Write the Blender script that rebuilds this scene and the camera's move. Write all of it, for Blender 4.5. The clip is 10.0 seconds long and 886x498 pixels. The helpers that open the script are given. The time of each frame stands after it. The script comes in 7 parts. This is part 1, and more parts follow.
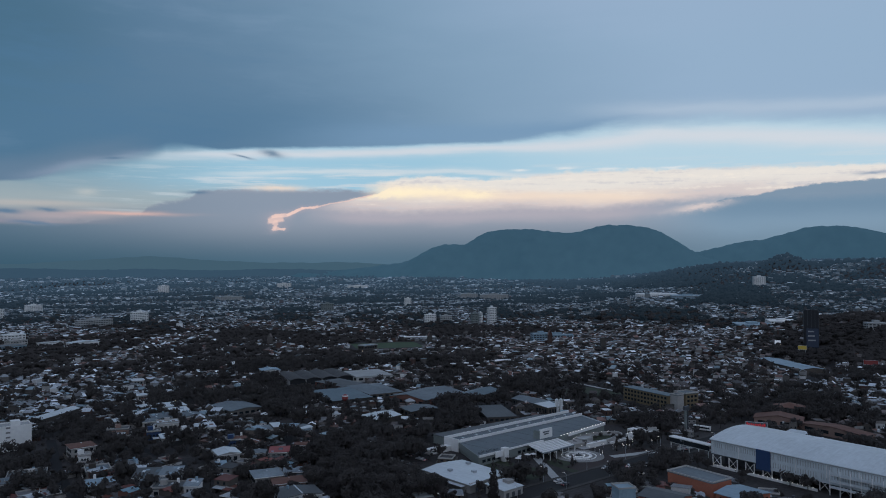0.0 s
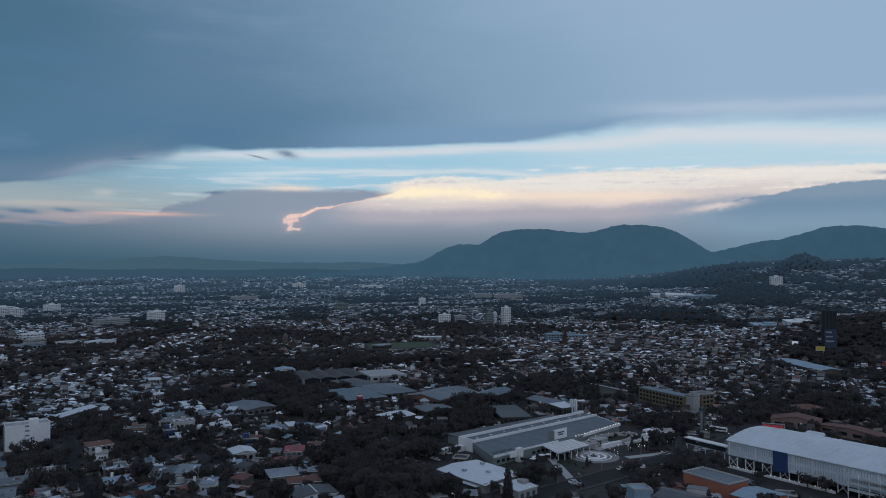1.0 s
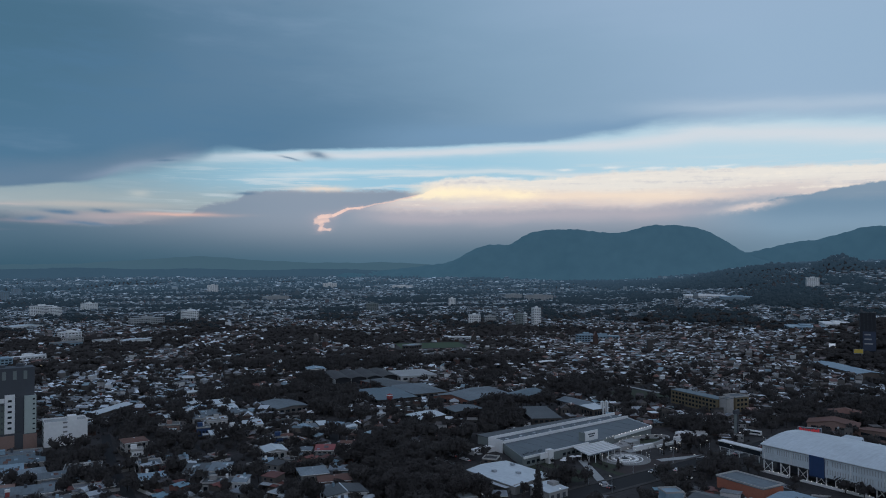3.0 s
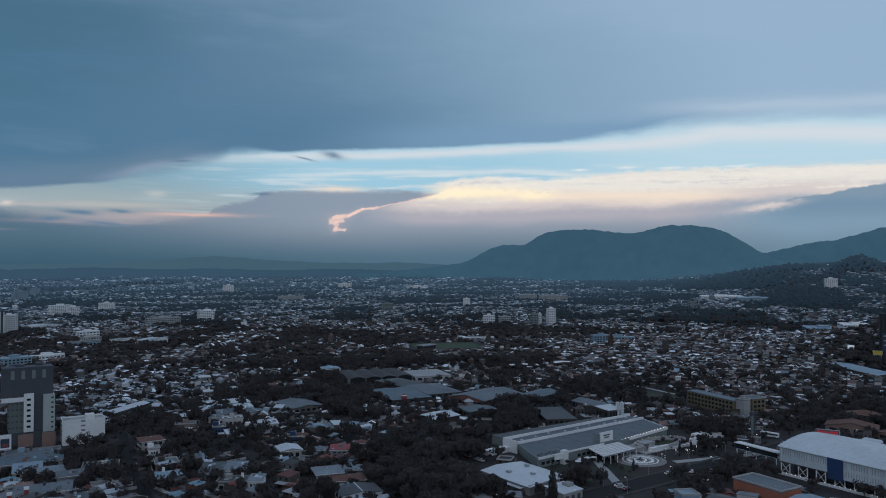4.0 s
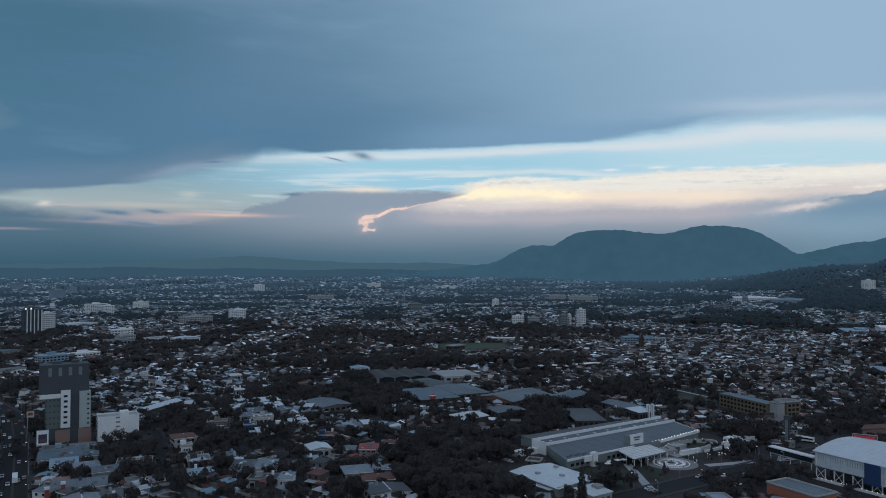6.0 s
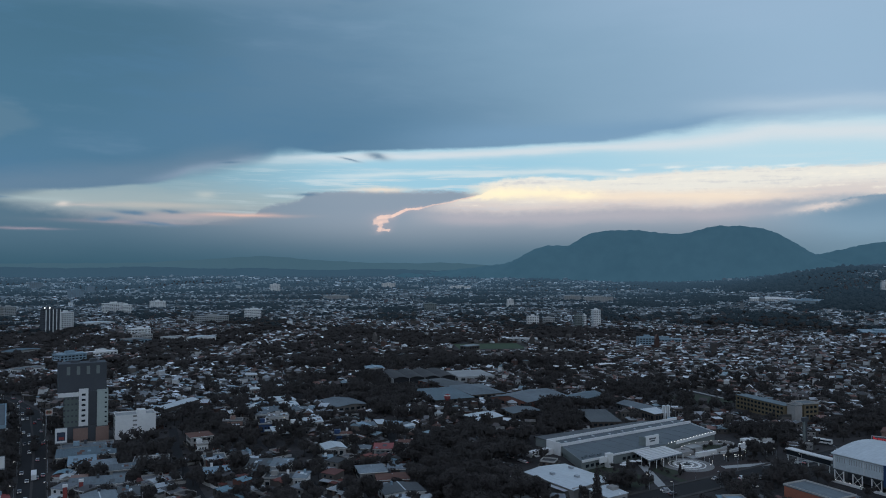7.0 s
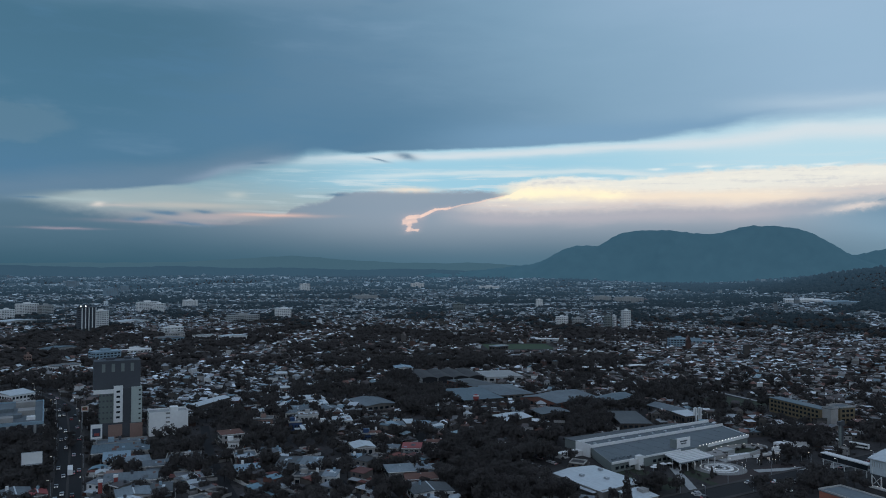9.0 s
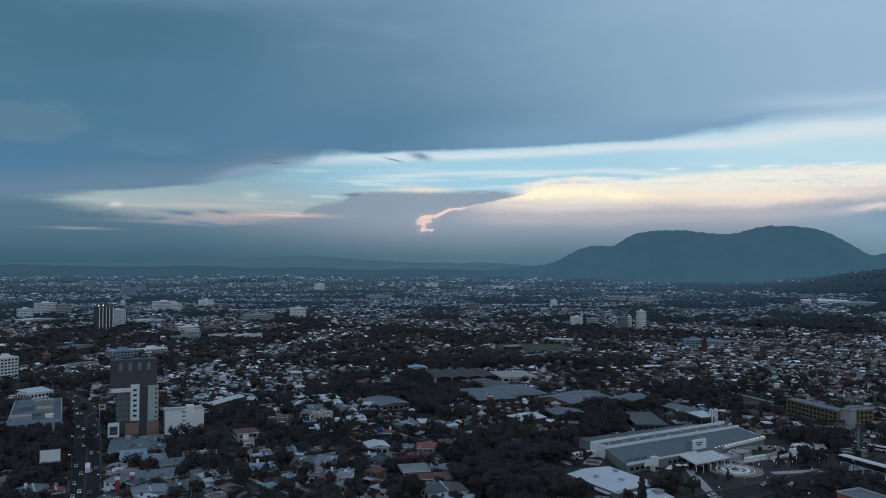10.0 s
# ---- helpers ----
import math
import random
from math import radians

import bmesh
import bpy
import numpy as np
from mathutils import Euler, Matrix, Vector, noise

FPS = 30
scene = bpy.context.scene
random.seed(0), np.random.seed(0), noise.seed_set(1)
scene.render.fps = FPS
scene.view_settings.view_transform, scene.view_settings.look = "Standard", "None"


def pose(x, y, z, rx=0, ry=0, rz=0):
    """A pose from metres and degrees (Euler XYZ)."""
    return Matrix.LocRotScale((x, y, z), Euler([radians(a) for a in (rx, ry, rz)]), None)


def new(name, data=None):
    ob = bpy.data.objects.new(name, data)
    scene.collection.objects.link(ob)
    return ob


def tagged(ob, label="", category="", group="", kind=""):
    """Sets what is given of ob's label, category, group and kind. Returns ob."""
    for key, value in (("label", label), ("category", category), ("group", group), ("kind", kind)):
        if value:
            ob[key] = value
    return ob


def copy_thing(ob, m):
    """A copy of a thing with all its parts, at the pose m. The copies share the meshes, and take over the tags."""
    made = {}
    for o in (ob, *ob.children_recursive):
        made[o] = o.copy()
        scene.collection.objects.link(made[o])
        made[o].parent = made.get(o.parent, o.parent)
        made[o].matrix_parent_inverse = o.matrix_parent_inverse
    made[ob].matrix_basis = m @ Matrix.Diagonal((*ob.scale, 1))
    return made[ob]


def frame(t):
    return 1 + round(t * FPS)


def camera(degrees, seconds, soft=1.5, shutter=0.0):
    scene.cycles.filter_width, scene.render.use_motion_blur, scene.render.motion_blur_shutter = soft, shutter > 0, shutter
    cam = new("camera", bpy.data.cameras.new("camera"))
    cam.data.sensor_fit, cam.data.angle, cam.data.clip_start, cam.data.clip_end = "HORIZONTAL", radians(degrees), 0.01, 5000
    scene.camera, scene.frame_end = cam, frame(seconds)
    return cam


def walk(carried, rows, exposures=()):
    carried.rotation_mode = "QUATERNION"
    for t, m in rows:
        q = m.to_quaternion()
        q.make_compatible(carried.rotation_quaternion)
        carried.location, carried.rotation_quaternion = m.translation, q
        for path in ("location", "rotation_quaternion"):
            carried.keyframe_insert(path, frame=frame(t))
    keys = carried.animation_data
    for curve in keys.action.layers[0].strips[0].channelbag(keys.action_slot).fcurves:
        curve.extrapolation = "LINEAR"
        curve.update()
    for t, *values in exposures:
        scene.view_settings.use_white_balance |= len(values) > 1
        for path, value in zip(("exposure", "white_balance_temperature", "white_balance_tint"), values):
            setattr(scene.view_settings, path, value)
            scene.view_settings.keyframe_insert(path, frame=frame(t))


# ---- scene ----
# ---------------------------------------------------------------- camera
EYE = 110.0
cam = camera(61.32, 10.0, soft=1.0)
ROWS = [  # seconds, yaw, pitch, roll
    (0.0, 0.0, 1.253, 0.253), (0.5, 0.492, 1.252, 0.245), (1.0, 1.099, 1.254, 0.235), (1.5, 1.692, 1.256, 0.207),
    (2.0, 2.274, 1.262, 0.192), (2.5, 2.833, 1.273, 0.172), (4.0, 4.505, 1.306, 0.086), (4.5, 5.055, 1.312, 0.066),
    (5.0, 5.605, 1.315, 0.036), (5.5, 6.163, 1.321, -0.020), (7.0, 7.839, 1.334, -0.138), (7.5, 8.390, 1.333, -0.166),
    (8.0, 8.937, 1.332, -0.194), (8.5, 9.483, 1.328, -0.232), (9.0, 10.044, 1.327, -0.264), (9.5, 10.589, 1.323, -0.292),
    (10.0, 11.140, 1.322, -0.335),
]
walk(cam, [(t, pose(0, 0, EYE, 90 + pitch, roll, yaw)) for t, yaw, pitch, roll in ROWS],
     exposures=[(0.0, 0.06, 6500, 13), (5.0, 0.12, 6480, 10), (10.0, 0.18, 6450, 7)])

# ---------------------------------------------------------------- sky and light
RNG = np.random.default_rng(7)


def lin(r, g, b):
    """Linear colour from 0-255 sRGB values chosen by eye to match the view."""
    return tuple((c / 255 / 12.92) if c / 255 <= 0.04045 else ((c / 255 + 0.055) / 1.055) ** 2.4 for c in (r, g, b))


class Ex:
    """A small wrapper that writes math nodes from plain arithmetic."""
    tree = None

    def __init__(self, sock):
        self.s = sock

    @staticmethod
    def op(kind, *args):
        n = Ex.tree.nodes.new("ShaderNodeMath")
        n.operation = kind
        for i, a in enumerate(args):
            if isinstance(a, Ex):
                Ex.tree.links.new(a.s, n.inputs[i])
            else:
                n.inputs[i].default_value = a
        return Ex(n.outputs[0])

    def __add__(self, o): return Ex.op("ADD", self, o)
    def __radd__(self, o): return Ex.op("ADD", self, o)
    def __sub__(self, o): return Ex.op("SUBTRACT", self, o)
    def __rsub__(self, o): return Ex.op("SUBTRACT", o, self)
    def __mul__(self, o): return Ex.op("MULTIPLY", self, o)
    def __rmul__(self, o): return Ex.op("MULTIPLY", self, o)
    def __truediv__(self, o): return Ex.op("DIVIDE", self, o)


def step(x, a, b, lo=0.0, hi=1.0):
    """Smooth step of x from a (lo) to b (hi)."""
    n = Ex.tree.nodes.new("ShaderNodeMapRange")
    n.interpolation_type = "SMOOTHSTEP"
    Ex.tree.links.new(x.s, n.inputs[0])
    for i, v in enumerate((a, b, lo, hi)):
        if isinstance(v, Ex):
            Ex.tree.links.new(v.s, n.inputs[1 + i])
        else:
            n.inputs[1 + i].default_value = v
    return Ex(n.outputs[0])


def bell(x, mid, wide):
    d = (x - mid) / wide
    return Ex.op("POWER", 2.718, d * d * -1.0)


def clouds(x, y, scale, detail=4.0, rough=0.55, z=0.0):
    c = Ex.tree.nodes.new("ShaderNodeCombineXYZ")
    for i, v in enumerate((x, y)):
        Ex.tree.links.new(v.s, c.inputs[i])
    c.inputs[2].default_value = z
    n = Ex.tree.nodes.new("ShaderNodeTexNoise")
    n.inputs["Scale"].default_value, n.inputs["Detail"].default_value, n.inputs["Roughness"].default_value = scale, detail, rough
    Ex.tree.links.new(c.outputs[0], n.inputs["Vector"])
    return Ex(n.outputs[0]) - 0.5


def layer(under, colour, amount):
    n = Ex.tree.nodes.new("ShaderNodeMix")
    n.data_type = "RGBA"
    if isinstance(amount, Ex):
        Ex.tree.links.new(amount.s, n.inputs[0])
    else:
        n.inputs[0].default_value = amount
    for sock, c in ((n.inputs[6], under), (n.inputs[7], colour)):
        if isinstance(c, tuple):
            sock.default_value = (*c, 1)
        else:
            Ex.tree.links.new(c, sock)
    return n.outputs[2]


def line(x, pts):
    """A height that follows a chain of plan points (bearing, value)."""
    total = pts[0][1]
    for (a, p), (b, q) in zip(pts, pts[1:]):
        n = Ex.tree.nodes.new("ShaderNodeMapRange")
        Ex.tree.links.new(x.s, n.inputs[0])
        for i, v in enumerate((a, b, 0.0, q - p)):
            n.inputs[1 + i].default_value = v
        total = Ex(n.outputs[0]) + total
    return total


def build_sky():
    world = bpy.data.worlds.new("evening_sky")
    scene.world = world
    world.use_nodes = True
    tree = Ex.tree = world.node_tree
    tree.nodes.clear()
    co = tree.nodes.new("ShaderNodeTexCoord")
    sep = tree.nodes.new("ShaderNodeSeparateXYZ")
    tree.links.new(co.outputs["Generated"], sep.inputs[0])
    x, y, z = (Ex(s) for s in sep.outputs)
    U0 = Ex.op("ARCTAN2", x, y) * 57.2958       # degrees to the right of the first view
    V0 = Ex.op("ARCSINE", z) * 57.2958          # degrees above the horizon
    big = clouds(U0 * 0.035, V0 * 0.16, 1.6, 5.0, 0.55)
    fine = clouds(U0 * 0.12, V0 * 0.55, 1.7, 6.0, 0.6, 3.0)
    billow = clouds(U0 * 0.4, V0 * 0.9, 1.5, 5.0, 0.6, 7.0)
    wisp = clouds(U0 * 0.10, V0 * 1.5, 1.6, 6.0, 0.6, 15.0)
    puff = clouds(U0 * 0.9, V0 * 1.7, 1.6, 6.0, 0.62, 27.0)
    rag = puff * 0.5 + billow * 0.3 + fine * 0.35            # small unevenness of a cloud's edge
    # grey veil over the plain: darker and bluer low down and to the left
    low = layer(lin(54, 86, 104), lin(84, 111, 130), step(V0 + fine * 0.5, -0.6, 3.6))
    mid = layer(lin(78, 107, 126), lin(146, 156, 170), step(V0 + big * 0.6, 0.2, 4.2))
    far = layer(lin(106, 131, 149), lin(126, 153, 174), step(V0 + fine, 0.5, 3.5))
    c = layer(low, mid, step(U0 + V0 * 1.5, -32.0, -4.0))
    c = layer(c, far, step(U0, 11.0, 22.0))
    # clear strip, paler and greyer to the left
    clear = layer(lin(122, 154, 170), lin(152, 194, 214), step(U0, -31.0, -12.0))
    clear = layer(clear, lin(176, 206, 220), step(U0, -4.0, 16.0))
    clear = layer(clear, lin(156, 170, 174), step(V0 + fine * 1.2, 6.6, 4.6) * step(U0, -8.0, -18.0) * 0.85)
    clear = layer(clear, lin(124, 136, 149), step(V0 + fine * 0.8, 4.8, 3.3) * step(U0, -16.0, -22.0) * 0.8)
    clear = layer(clear, lin(198, 210, 216), step(wisp, -0.02, 0.16) * step(V0, 8.2, 6.6) * step(U0, -30.0, -14.0) * 0.75)
    clear = layer(clear, lin(206, 216, 220), bell(V0 + fine * 0.6 + wisp * 0.5, line(U0, ((-18.97, 6.54), (-11.29, 7.04), (0.72, 7.21), (13.49, 6.33))), 0.22) * step(U0, -20.0, -13.0) * 0.7)
    # upper edge of the veil and of the grey wedge that juts out of it
    edge = line(U0, ((-43.75, 4.25), (-40.23, 4.32), (-37.85, 3.89), (-35.01, 3.65), (-32.03, 3.26), (-28.15, 2.95), (-24.93, 3.27), (-22.04, 3.66), (-21.56, 4.28), (-20.12, 4.64), (-18.77, 4.91), (-18.11, 5.50), (-15.00, 5.66), (-7.92, 5.77), (-5.00, 5.54)))
    blur = step(U0, -28.72, -23.84, 0.28, 0.0)
    body = step(V0, edge + rag * 0.9 - 0.16 - blur, edge + rag * 0.9 + 0.2 + blur)
    opens = step(U0 + fine * 4.0, -41.21, -35.38)
    c = layer(c, clear, body * opens)
    # lit bank above the mountain
    top = line(U0, ((-9.61, 5.37), (-6.21, 6.13), (-3.62, 6.57), (-1.02, 6.83), (3.32, 6.54), (6.77, 6.75), (9.32, 7.03), (17.53, 7.01), (26.81, 6.75), (30.75, 6.56)))
    foot = line(U0, ((-10.45, 4.47), (-7.92, 4.23), (-3.63, 4.07), (0.71, 4.15), (5.03, 4.37), (11.40, 4.19), (14.70, 4.46), (17.50, 4.63), (20.99, 4.84), (25.03, 4.52)))
    under = line(U0, ((-10.03, 4.35), (-7.92, 4.83), (-6.21, 5.23), (-5.00, 5.54), (-4.05, 6.05)))   # lower edge of the wedge
    left_end = step(V0, under + rag * 0.6 + 0.10, under + rag * 0.6 - 0.14)
    left_end = Ex.op("MAXIMUM", left_end, step(U0 + billow * 2.0, -6.64, -3.62))
    inside = step(V0, top + rag + 0.12, top + rag - 0.2)
    base = step(V0 + fine * 0.5 + puff * 0.5, foot - 0.4, foot + 0.4)
    bank = inside * base * left_end * step(U0, -11.29, -6.21)
    tone = layer(lin(206, 196, 194), lin(226, 222, 214), step(V0 - foot + fine * 1.2, 0.2, 1.6))
    tone = layer(tone, lin(196, 196, 200), step(wisp + puff * 0.5, 0.0, 0.22) * 0.7)
    tone = layer(tone, lin(240, 232, 218), step(wisp + puff * 0.5, -0.04, -0.24) * 0.6)
    tone = layer(tone, lin(240, 221, 200), bell(V0 + fine * 0.8, line(U0, ((-3.62, 5.71), (5.04, 5.23), (15.51, 5.02))), 0.42) * step(U0, 20.0, 13.0) * 0.8)
    for u, v, wu, wv, k in ((-3.41, 5.58, 1.9, 0.42, 1.0), (-0.59, 5.62, 2.4, 0.35, 0.8), (2.36, 5.35, 1.5, 0.3, 0.9), (-5.35, 5.32, 1.6, 0.16, 0.8)):
        tone = layer(tone, lin(255, 240, 204), bell(U0 + puff * 1.6, u, wu) * bell(V0 + puff * 0.7, v, wv) * k)
    c = layer(c, tone, bank * 0.95)
    c = layer(c, lin(188, 178, 184), bell(V0 + fine * 0.8, foot - 0.45, 0.55) * step(U0, -11.29, -6.21) * step(U0, 22.0, 12.0) * 0.5)
    # the wedge itself and its sunlit curl
    wedge = step(V0, edge + rag * 0.9 + 0.14, edge + rag * 0.9 - 0.3) * step(U0, -4.70, -6.21) * step(U0, -23.48, -20.11) * step(V0, 2.2, 4.6)
    wedge = wedge * Ex.op("MAXIMUM", step(V0, under + rag * 0.6 - 0.06, under + rag * 0.6 + 0.1), step(U0, -9.61, -11.29))
    c = layer(c, lin(108, 135, 157), wedge * 0.32)
    wu, wv = U0 + billow * 1.1, V0 + billow * 0.75 + fine * 0.2
    for (ua, va), (ub, vb), thick, amount in (((-12.00, 2.76), (-12.70, 2.84), 0.10, 0.75), ((-12.70, 2.84), (-12.70, 3.26), 0.14, 0.7), ((-12.95, 3.39), (-12.29, 3.52), 0.27, 0.75), ((-12.87, 3.64), (-11.62, 3.87), 0.12, 0.8),
                                              ((-11.62, 3.87), (-10.71, 4.30), 0.11, 0.9), ((-10.71, 4.30), (-9.53, 4.48), 0.09, 0.85), ((-9.53, 4.48), (-5.56, 5.32), 0.07, 0.5)):
        du, dv = ub - ua, vb - va
        k = Ex.op("MINIMUM", Ex.op("MAXIMUM", ((wu - ua) * du + (wv - va) * dv) / (du * du + dv * dv), 0.0), 1.0)
        eu, ev = wu - (k * du + ua), wv - (k * dv + va)
        off = Ex.op("SQRT", eu * eu * 0.6 + ev * ev)
        c = layer(c, lin(176, 166, 174), bell(off, 0.0, thick * 2.2) * amount * 0.35)
        c = layer(c, lin(236, 204, 192), step(off + fine * 0.12, thick * 1.25, thick * 0.55) * amount)
    # lit streak on the wedge's back
    c = layer(c, lin(226, 212, 198), bell(U0, -12.46, 2.0) * bell(V0 + puff * 0.25, 5.84, 0.2) * 0.95)
    # pink streaks low over the left of the plain
    for u, v, w, t, tint, k in ((-23.30, 3.76, 3.2, 0.16, lin(214, 180, 170), 0.95), (-27.37, 3.54, 4.2, 0.30, lin(180, 166, 170), 0.6), (-28.73, 4.30, 5.0, 0.22, lin(190, 184, 178), 0.55), (-30.12, 3.11, 4.2, 0.16, lin(170, 156, 164), 0.55),
                                (-37.13, 2.48, 2.0, 0.08, lin(150, 142, 156), 0.75), (-34.94, 4.24, 0.45, 0.17, lin(214, 206, 200), 0.9), (-33.55, 4.18, 1.6, 0.10, lin(186, 180, 180), 0.6), (-36.81, 4.52, 3.0, 0.2, lin(168, 184, 188), 0.6),
                                (-25.46, 5.19, 0.7, 0.25, lin(186, 192, 190), 0.6)):
        c = layer(c, tint, bell(U0 + fine * 2.0, u, w) * bell(V0 + wisp * 0.35 + billow * 0.15, v, t) * k)
    # dark wedge beyond the second mountain, with a lit scrap under its tip
    redge = line(U0, ((16.70, 3.74), (18.67, 3.94), (20.79, 4.72), (22.86, 4.92), (24.68, 5.32), (26.45, 5.50), (28.50, 5.58), (30.74, 5.74), (35.0, 7.0)))
    c = layer(c, lin(110, 139, 162), step(V0, redge + rag * 0.8 + 0.06, redge + rag * 0.8 - 0.12) * step(V0 + fine * 0.6, 2.5, 4.2) * step(U0, 16.30, 21.36) * 0.9)
    c = layer(c, lin(214, 202, 198), bell(U0 + puff * 2.0, 19.06, 1.9) * bell(V0 - (U0 - 19.06) * 0.13 + puff * 0.6, 4.17, 0.26) * 0.9)
    c = layer(c, lin(126, 148, 172), bell(U0, 30.00, 1.0) * bell(V0 + billow * 0.4, 6.02, 0.12) * 0.8)
    # small lit crests along the bank's top
    for u, v, w in ((9.33, 7.29, 0.7), (5.91, 7.19, 0.6), (12.47, 7.16, 1.0), (1.15, 6.65, 1.4), (17.13, 7.07, 1.0)):
        c = layer(c, lin(222, 226, 226), bell(U0, u, w) * bell(V0 + billow * 0.4, v, 0.09) * 0.75)
    # the heavy deck overhead
    hem = line(U0, ((-47.87, 4.71), (-39.91, 4.91), (-35.04, 5.94), (-30.17, 7.06), (-25.80, 7.67), (-22.76, 8.13), (-18.97, 8.48), (-7.91, 8.91), (-3.61, 9.04), (0.73, 9.21), (5.07, 9.37), (9.35, 9.64), (13.53, 10.23), (15.97, 10.51), (21.43, 10.16), (30.79, 9.20)))
    soft = step(U0, 3.0, 16.0)
    rim = bell(V0 + fine * 0.5 + wisp * 0.3, hem - 0.40 - soft * 0.62, 0.34 + soft * 0.3)
    c = layer(c, lin(206, 213, 219), rim * step(U0, -26.0, -15.0) * 0.85)
    deck = layer(lin(73, 112, 138), lin(90, 123, 150), step(U0 + V0 * 0.25, -32.0, -14.0))
    deck = layer(deck, lin(122, 153, 178), step(U0 + (V0 - 12.0) * 0.5 + fine * 5.0, -20.0, 4.0))
    deck = layer(deck, lin(144, 172, 197), step(U0 + (V0 - 12.0) * 0.5 + big * 9.0, -2.0, 22.0))
    deck = layer(deck, lin(148, 172, 198), step(V0 + big * 6.0, 15.0, 20.0) * step(U0, -8.0, 14.0) * 0.5)
    # darker blue along the hem, lilac haze above it to the right
    deck = layer(deck, lin(80, 118, 147), bell(V0 + big * 1.5, hem + 1.7, 2.4) * step(U0, 4.0, -14.0) * 0.65)
    deck = layer(deck, lin(114, 149, 179), bell(V0 + fine * 0.9, hem + line(U0, ((-10.0, 0.9), (12.0, 0.5))), line(U0, ((-10.0, 1.4), (13.0, 0.45)))) * step(U0, -16.0, -2.0) * step(U0, 16.0, 9.0) * 0.75)
    deck = layer(deck, lin(176, 194, 210), bell(V0 + fine * 0.7 + (U0 - 22.0) * 0.05, 11.03, 0.5) * step(U0, 8.0, 18.0) * 0.6)
    deck = layer(deck, lin(68, 104, 127), bell(V0 + big * 3.0, 16.5, 3.2) * step(U0, -20.0, -30.0) * 0.55)
    deck = layer(deck, lin(114, 141, 164), step(V0 + big * 3.0 - (U0 + 30.0) * 0.05, 17.2, 20.0) * step(U0, -2.0, -20.0) * 0.7)
    deck = layer(deck, lin(78, 117, 148), step(big + fine * 0.3, 0.0, 0.2) * step(U0, 0.0, -22.0) * 0.55)
    deck = layer(deck, lin(150, 174, 200), step(big, -0.04, -0.24) * 0.16)
    patch_edge = (U0 - -40.65) / 4.6
    deck = layer(deck, lin(100, 128, 148), step(patch_edge * patch_edge + bell(V0, 0.0, 0.1) + (V0 + billow * 0.9 + fine * 1.5 - 9.57) * (V0 + billow * 0.9 + fine * 1.5 - 9.57) / 2.0, 1.1, 0.5) * 0.42)
    # its lilac lip with a sharp lower edge at the left
    lip = line(U0, ((-47.85, 3.81), (-39.90, 4.45), (-38.21, 4.73), (-35.03, 5.15), (-29.37, 5.79), (-27.99, 6.13), (-26.60, 6.60), (-24.15, 7.15), (-22.08, 7.67), (-20.82, 8.13), (-19.13, 8.90), (-17.00, 10.09)))
    deck = layer(deck, lin(102, 127, 150), step(V0 + fine * 0.8, lip + 2.3, lip + 0.6) * step(U0, -20.40, -25.39) * 0.75)
    deck = layer(deck, lin(146, 162, 182), bell(V0 + fine * 0.5, lip + 0.3, 0.35) * step(U0, -20.40, -23.33) * step(U0, -31.31, -26.60) * 0.5)
    deck = layer(deck, lin(124, 140, 168), step(V0, 24.0, 42.0) * 0.9)      # the deck straight overhead is greyer
    deck = layer(deck, lin(170, 186, 208), step(y, 0.15, -0.75) * 0.95)      # paler behind the view, unseen, set to light the walls facing it
    cut = Ex.op("MINIMUM", hem, lip)
    feather = step(U0, -28.59, -25.79) * step(U0, -16.56, -19.98) * 0.45 + step(U0, -35.03, -40.56) * 0.5
    h = V0 - cut + fine * 0.45 + billow * 0.2 + soft * (fine * 0.6)
    c = layer(c, deck, step(h, soft * -0.35 - 0.12 - feather, soft * 0.7 + 0.2 + feather))
    # small dark cloudlets
    for u, v, w, t, slant in ((-12.91, 8.38, 0.85, 0.26, 0.16), (-15.00, 8.07, 0.7, 0.08, 0.2), (-30.70, 3.75, 0.95, 0.14, 0.1), (-32.22, 3.30, 0.8, 0.16, -0.1), (-27.85, 3.91, 0.75, 0.12, 0.07), (-28.94, 3.01, 1.6, 0.14, 0.06), (-30.20, 3.76, 0.6, 0.13, 0.1),
                              (-23.86, 7.60, 0.8, 0.1, -0.1), (-18.25, 5.35, 0.8, 0.12, -0.05), (-39.06, 4.53, 0.9, 0.07, 0.0)):
        c = layer(c, lin(92, 122, 148), bell(U0 + billow * 0.5, u, w) * bell(V0 + (U0 - u) * slant + billow * 0.3, v, t) * 0.85)
    bg = tree.nodes.new("ShaderNodeBackground")
    tree.links.new(c, bg.inputs["Color"])
    bg.inputs["Strength"].default_value = 1.0
    out = tree.nodes.new("ShaderNodeOutputWorld")
    tree.links.new(bg.outputs[0], out.inputs[0])


build_sky()


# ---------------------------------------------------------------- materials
# blue emission colour that paints distance haze onto surfaces
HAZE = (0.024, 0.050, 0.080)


def haze_strength(far):
    """Emission strength painting blue haze on the far town, by distance from the camera's foot."""
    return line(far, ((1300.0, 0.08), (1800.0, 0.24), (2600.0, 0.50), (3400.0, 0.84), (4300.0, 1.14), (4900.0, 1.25)))


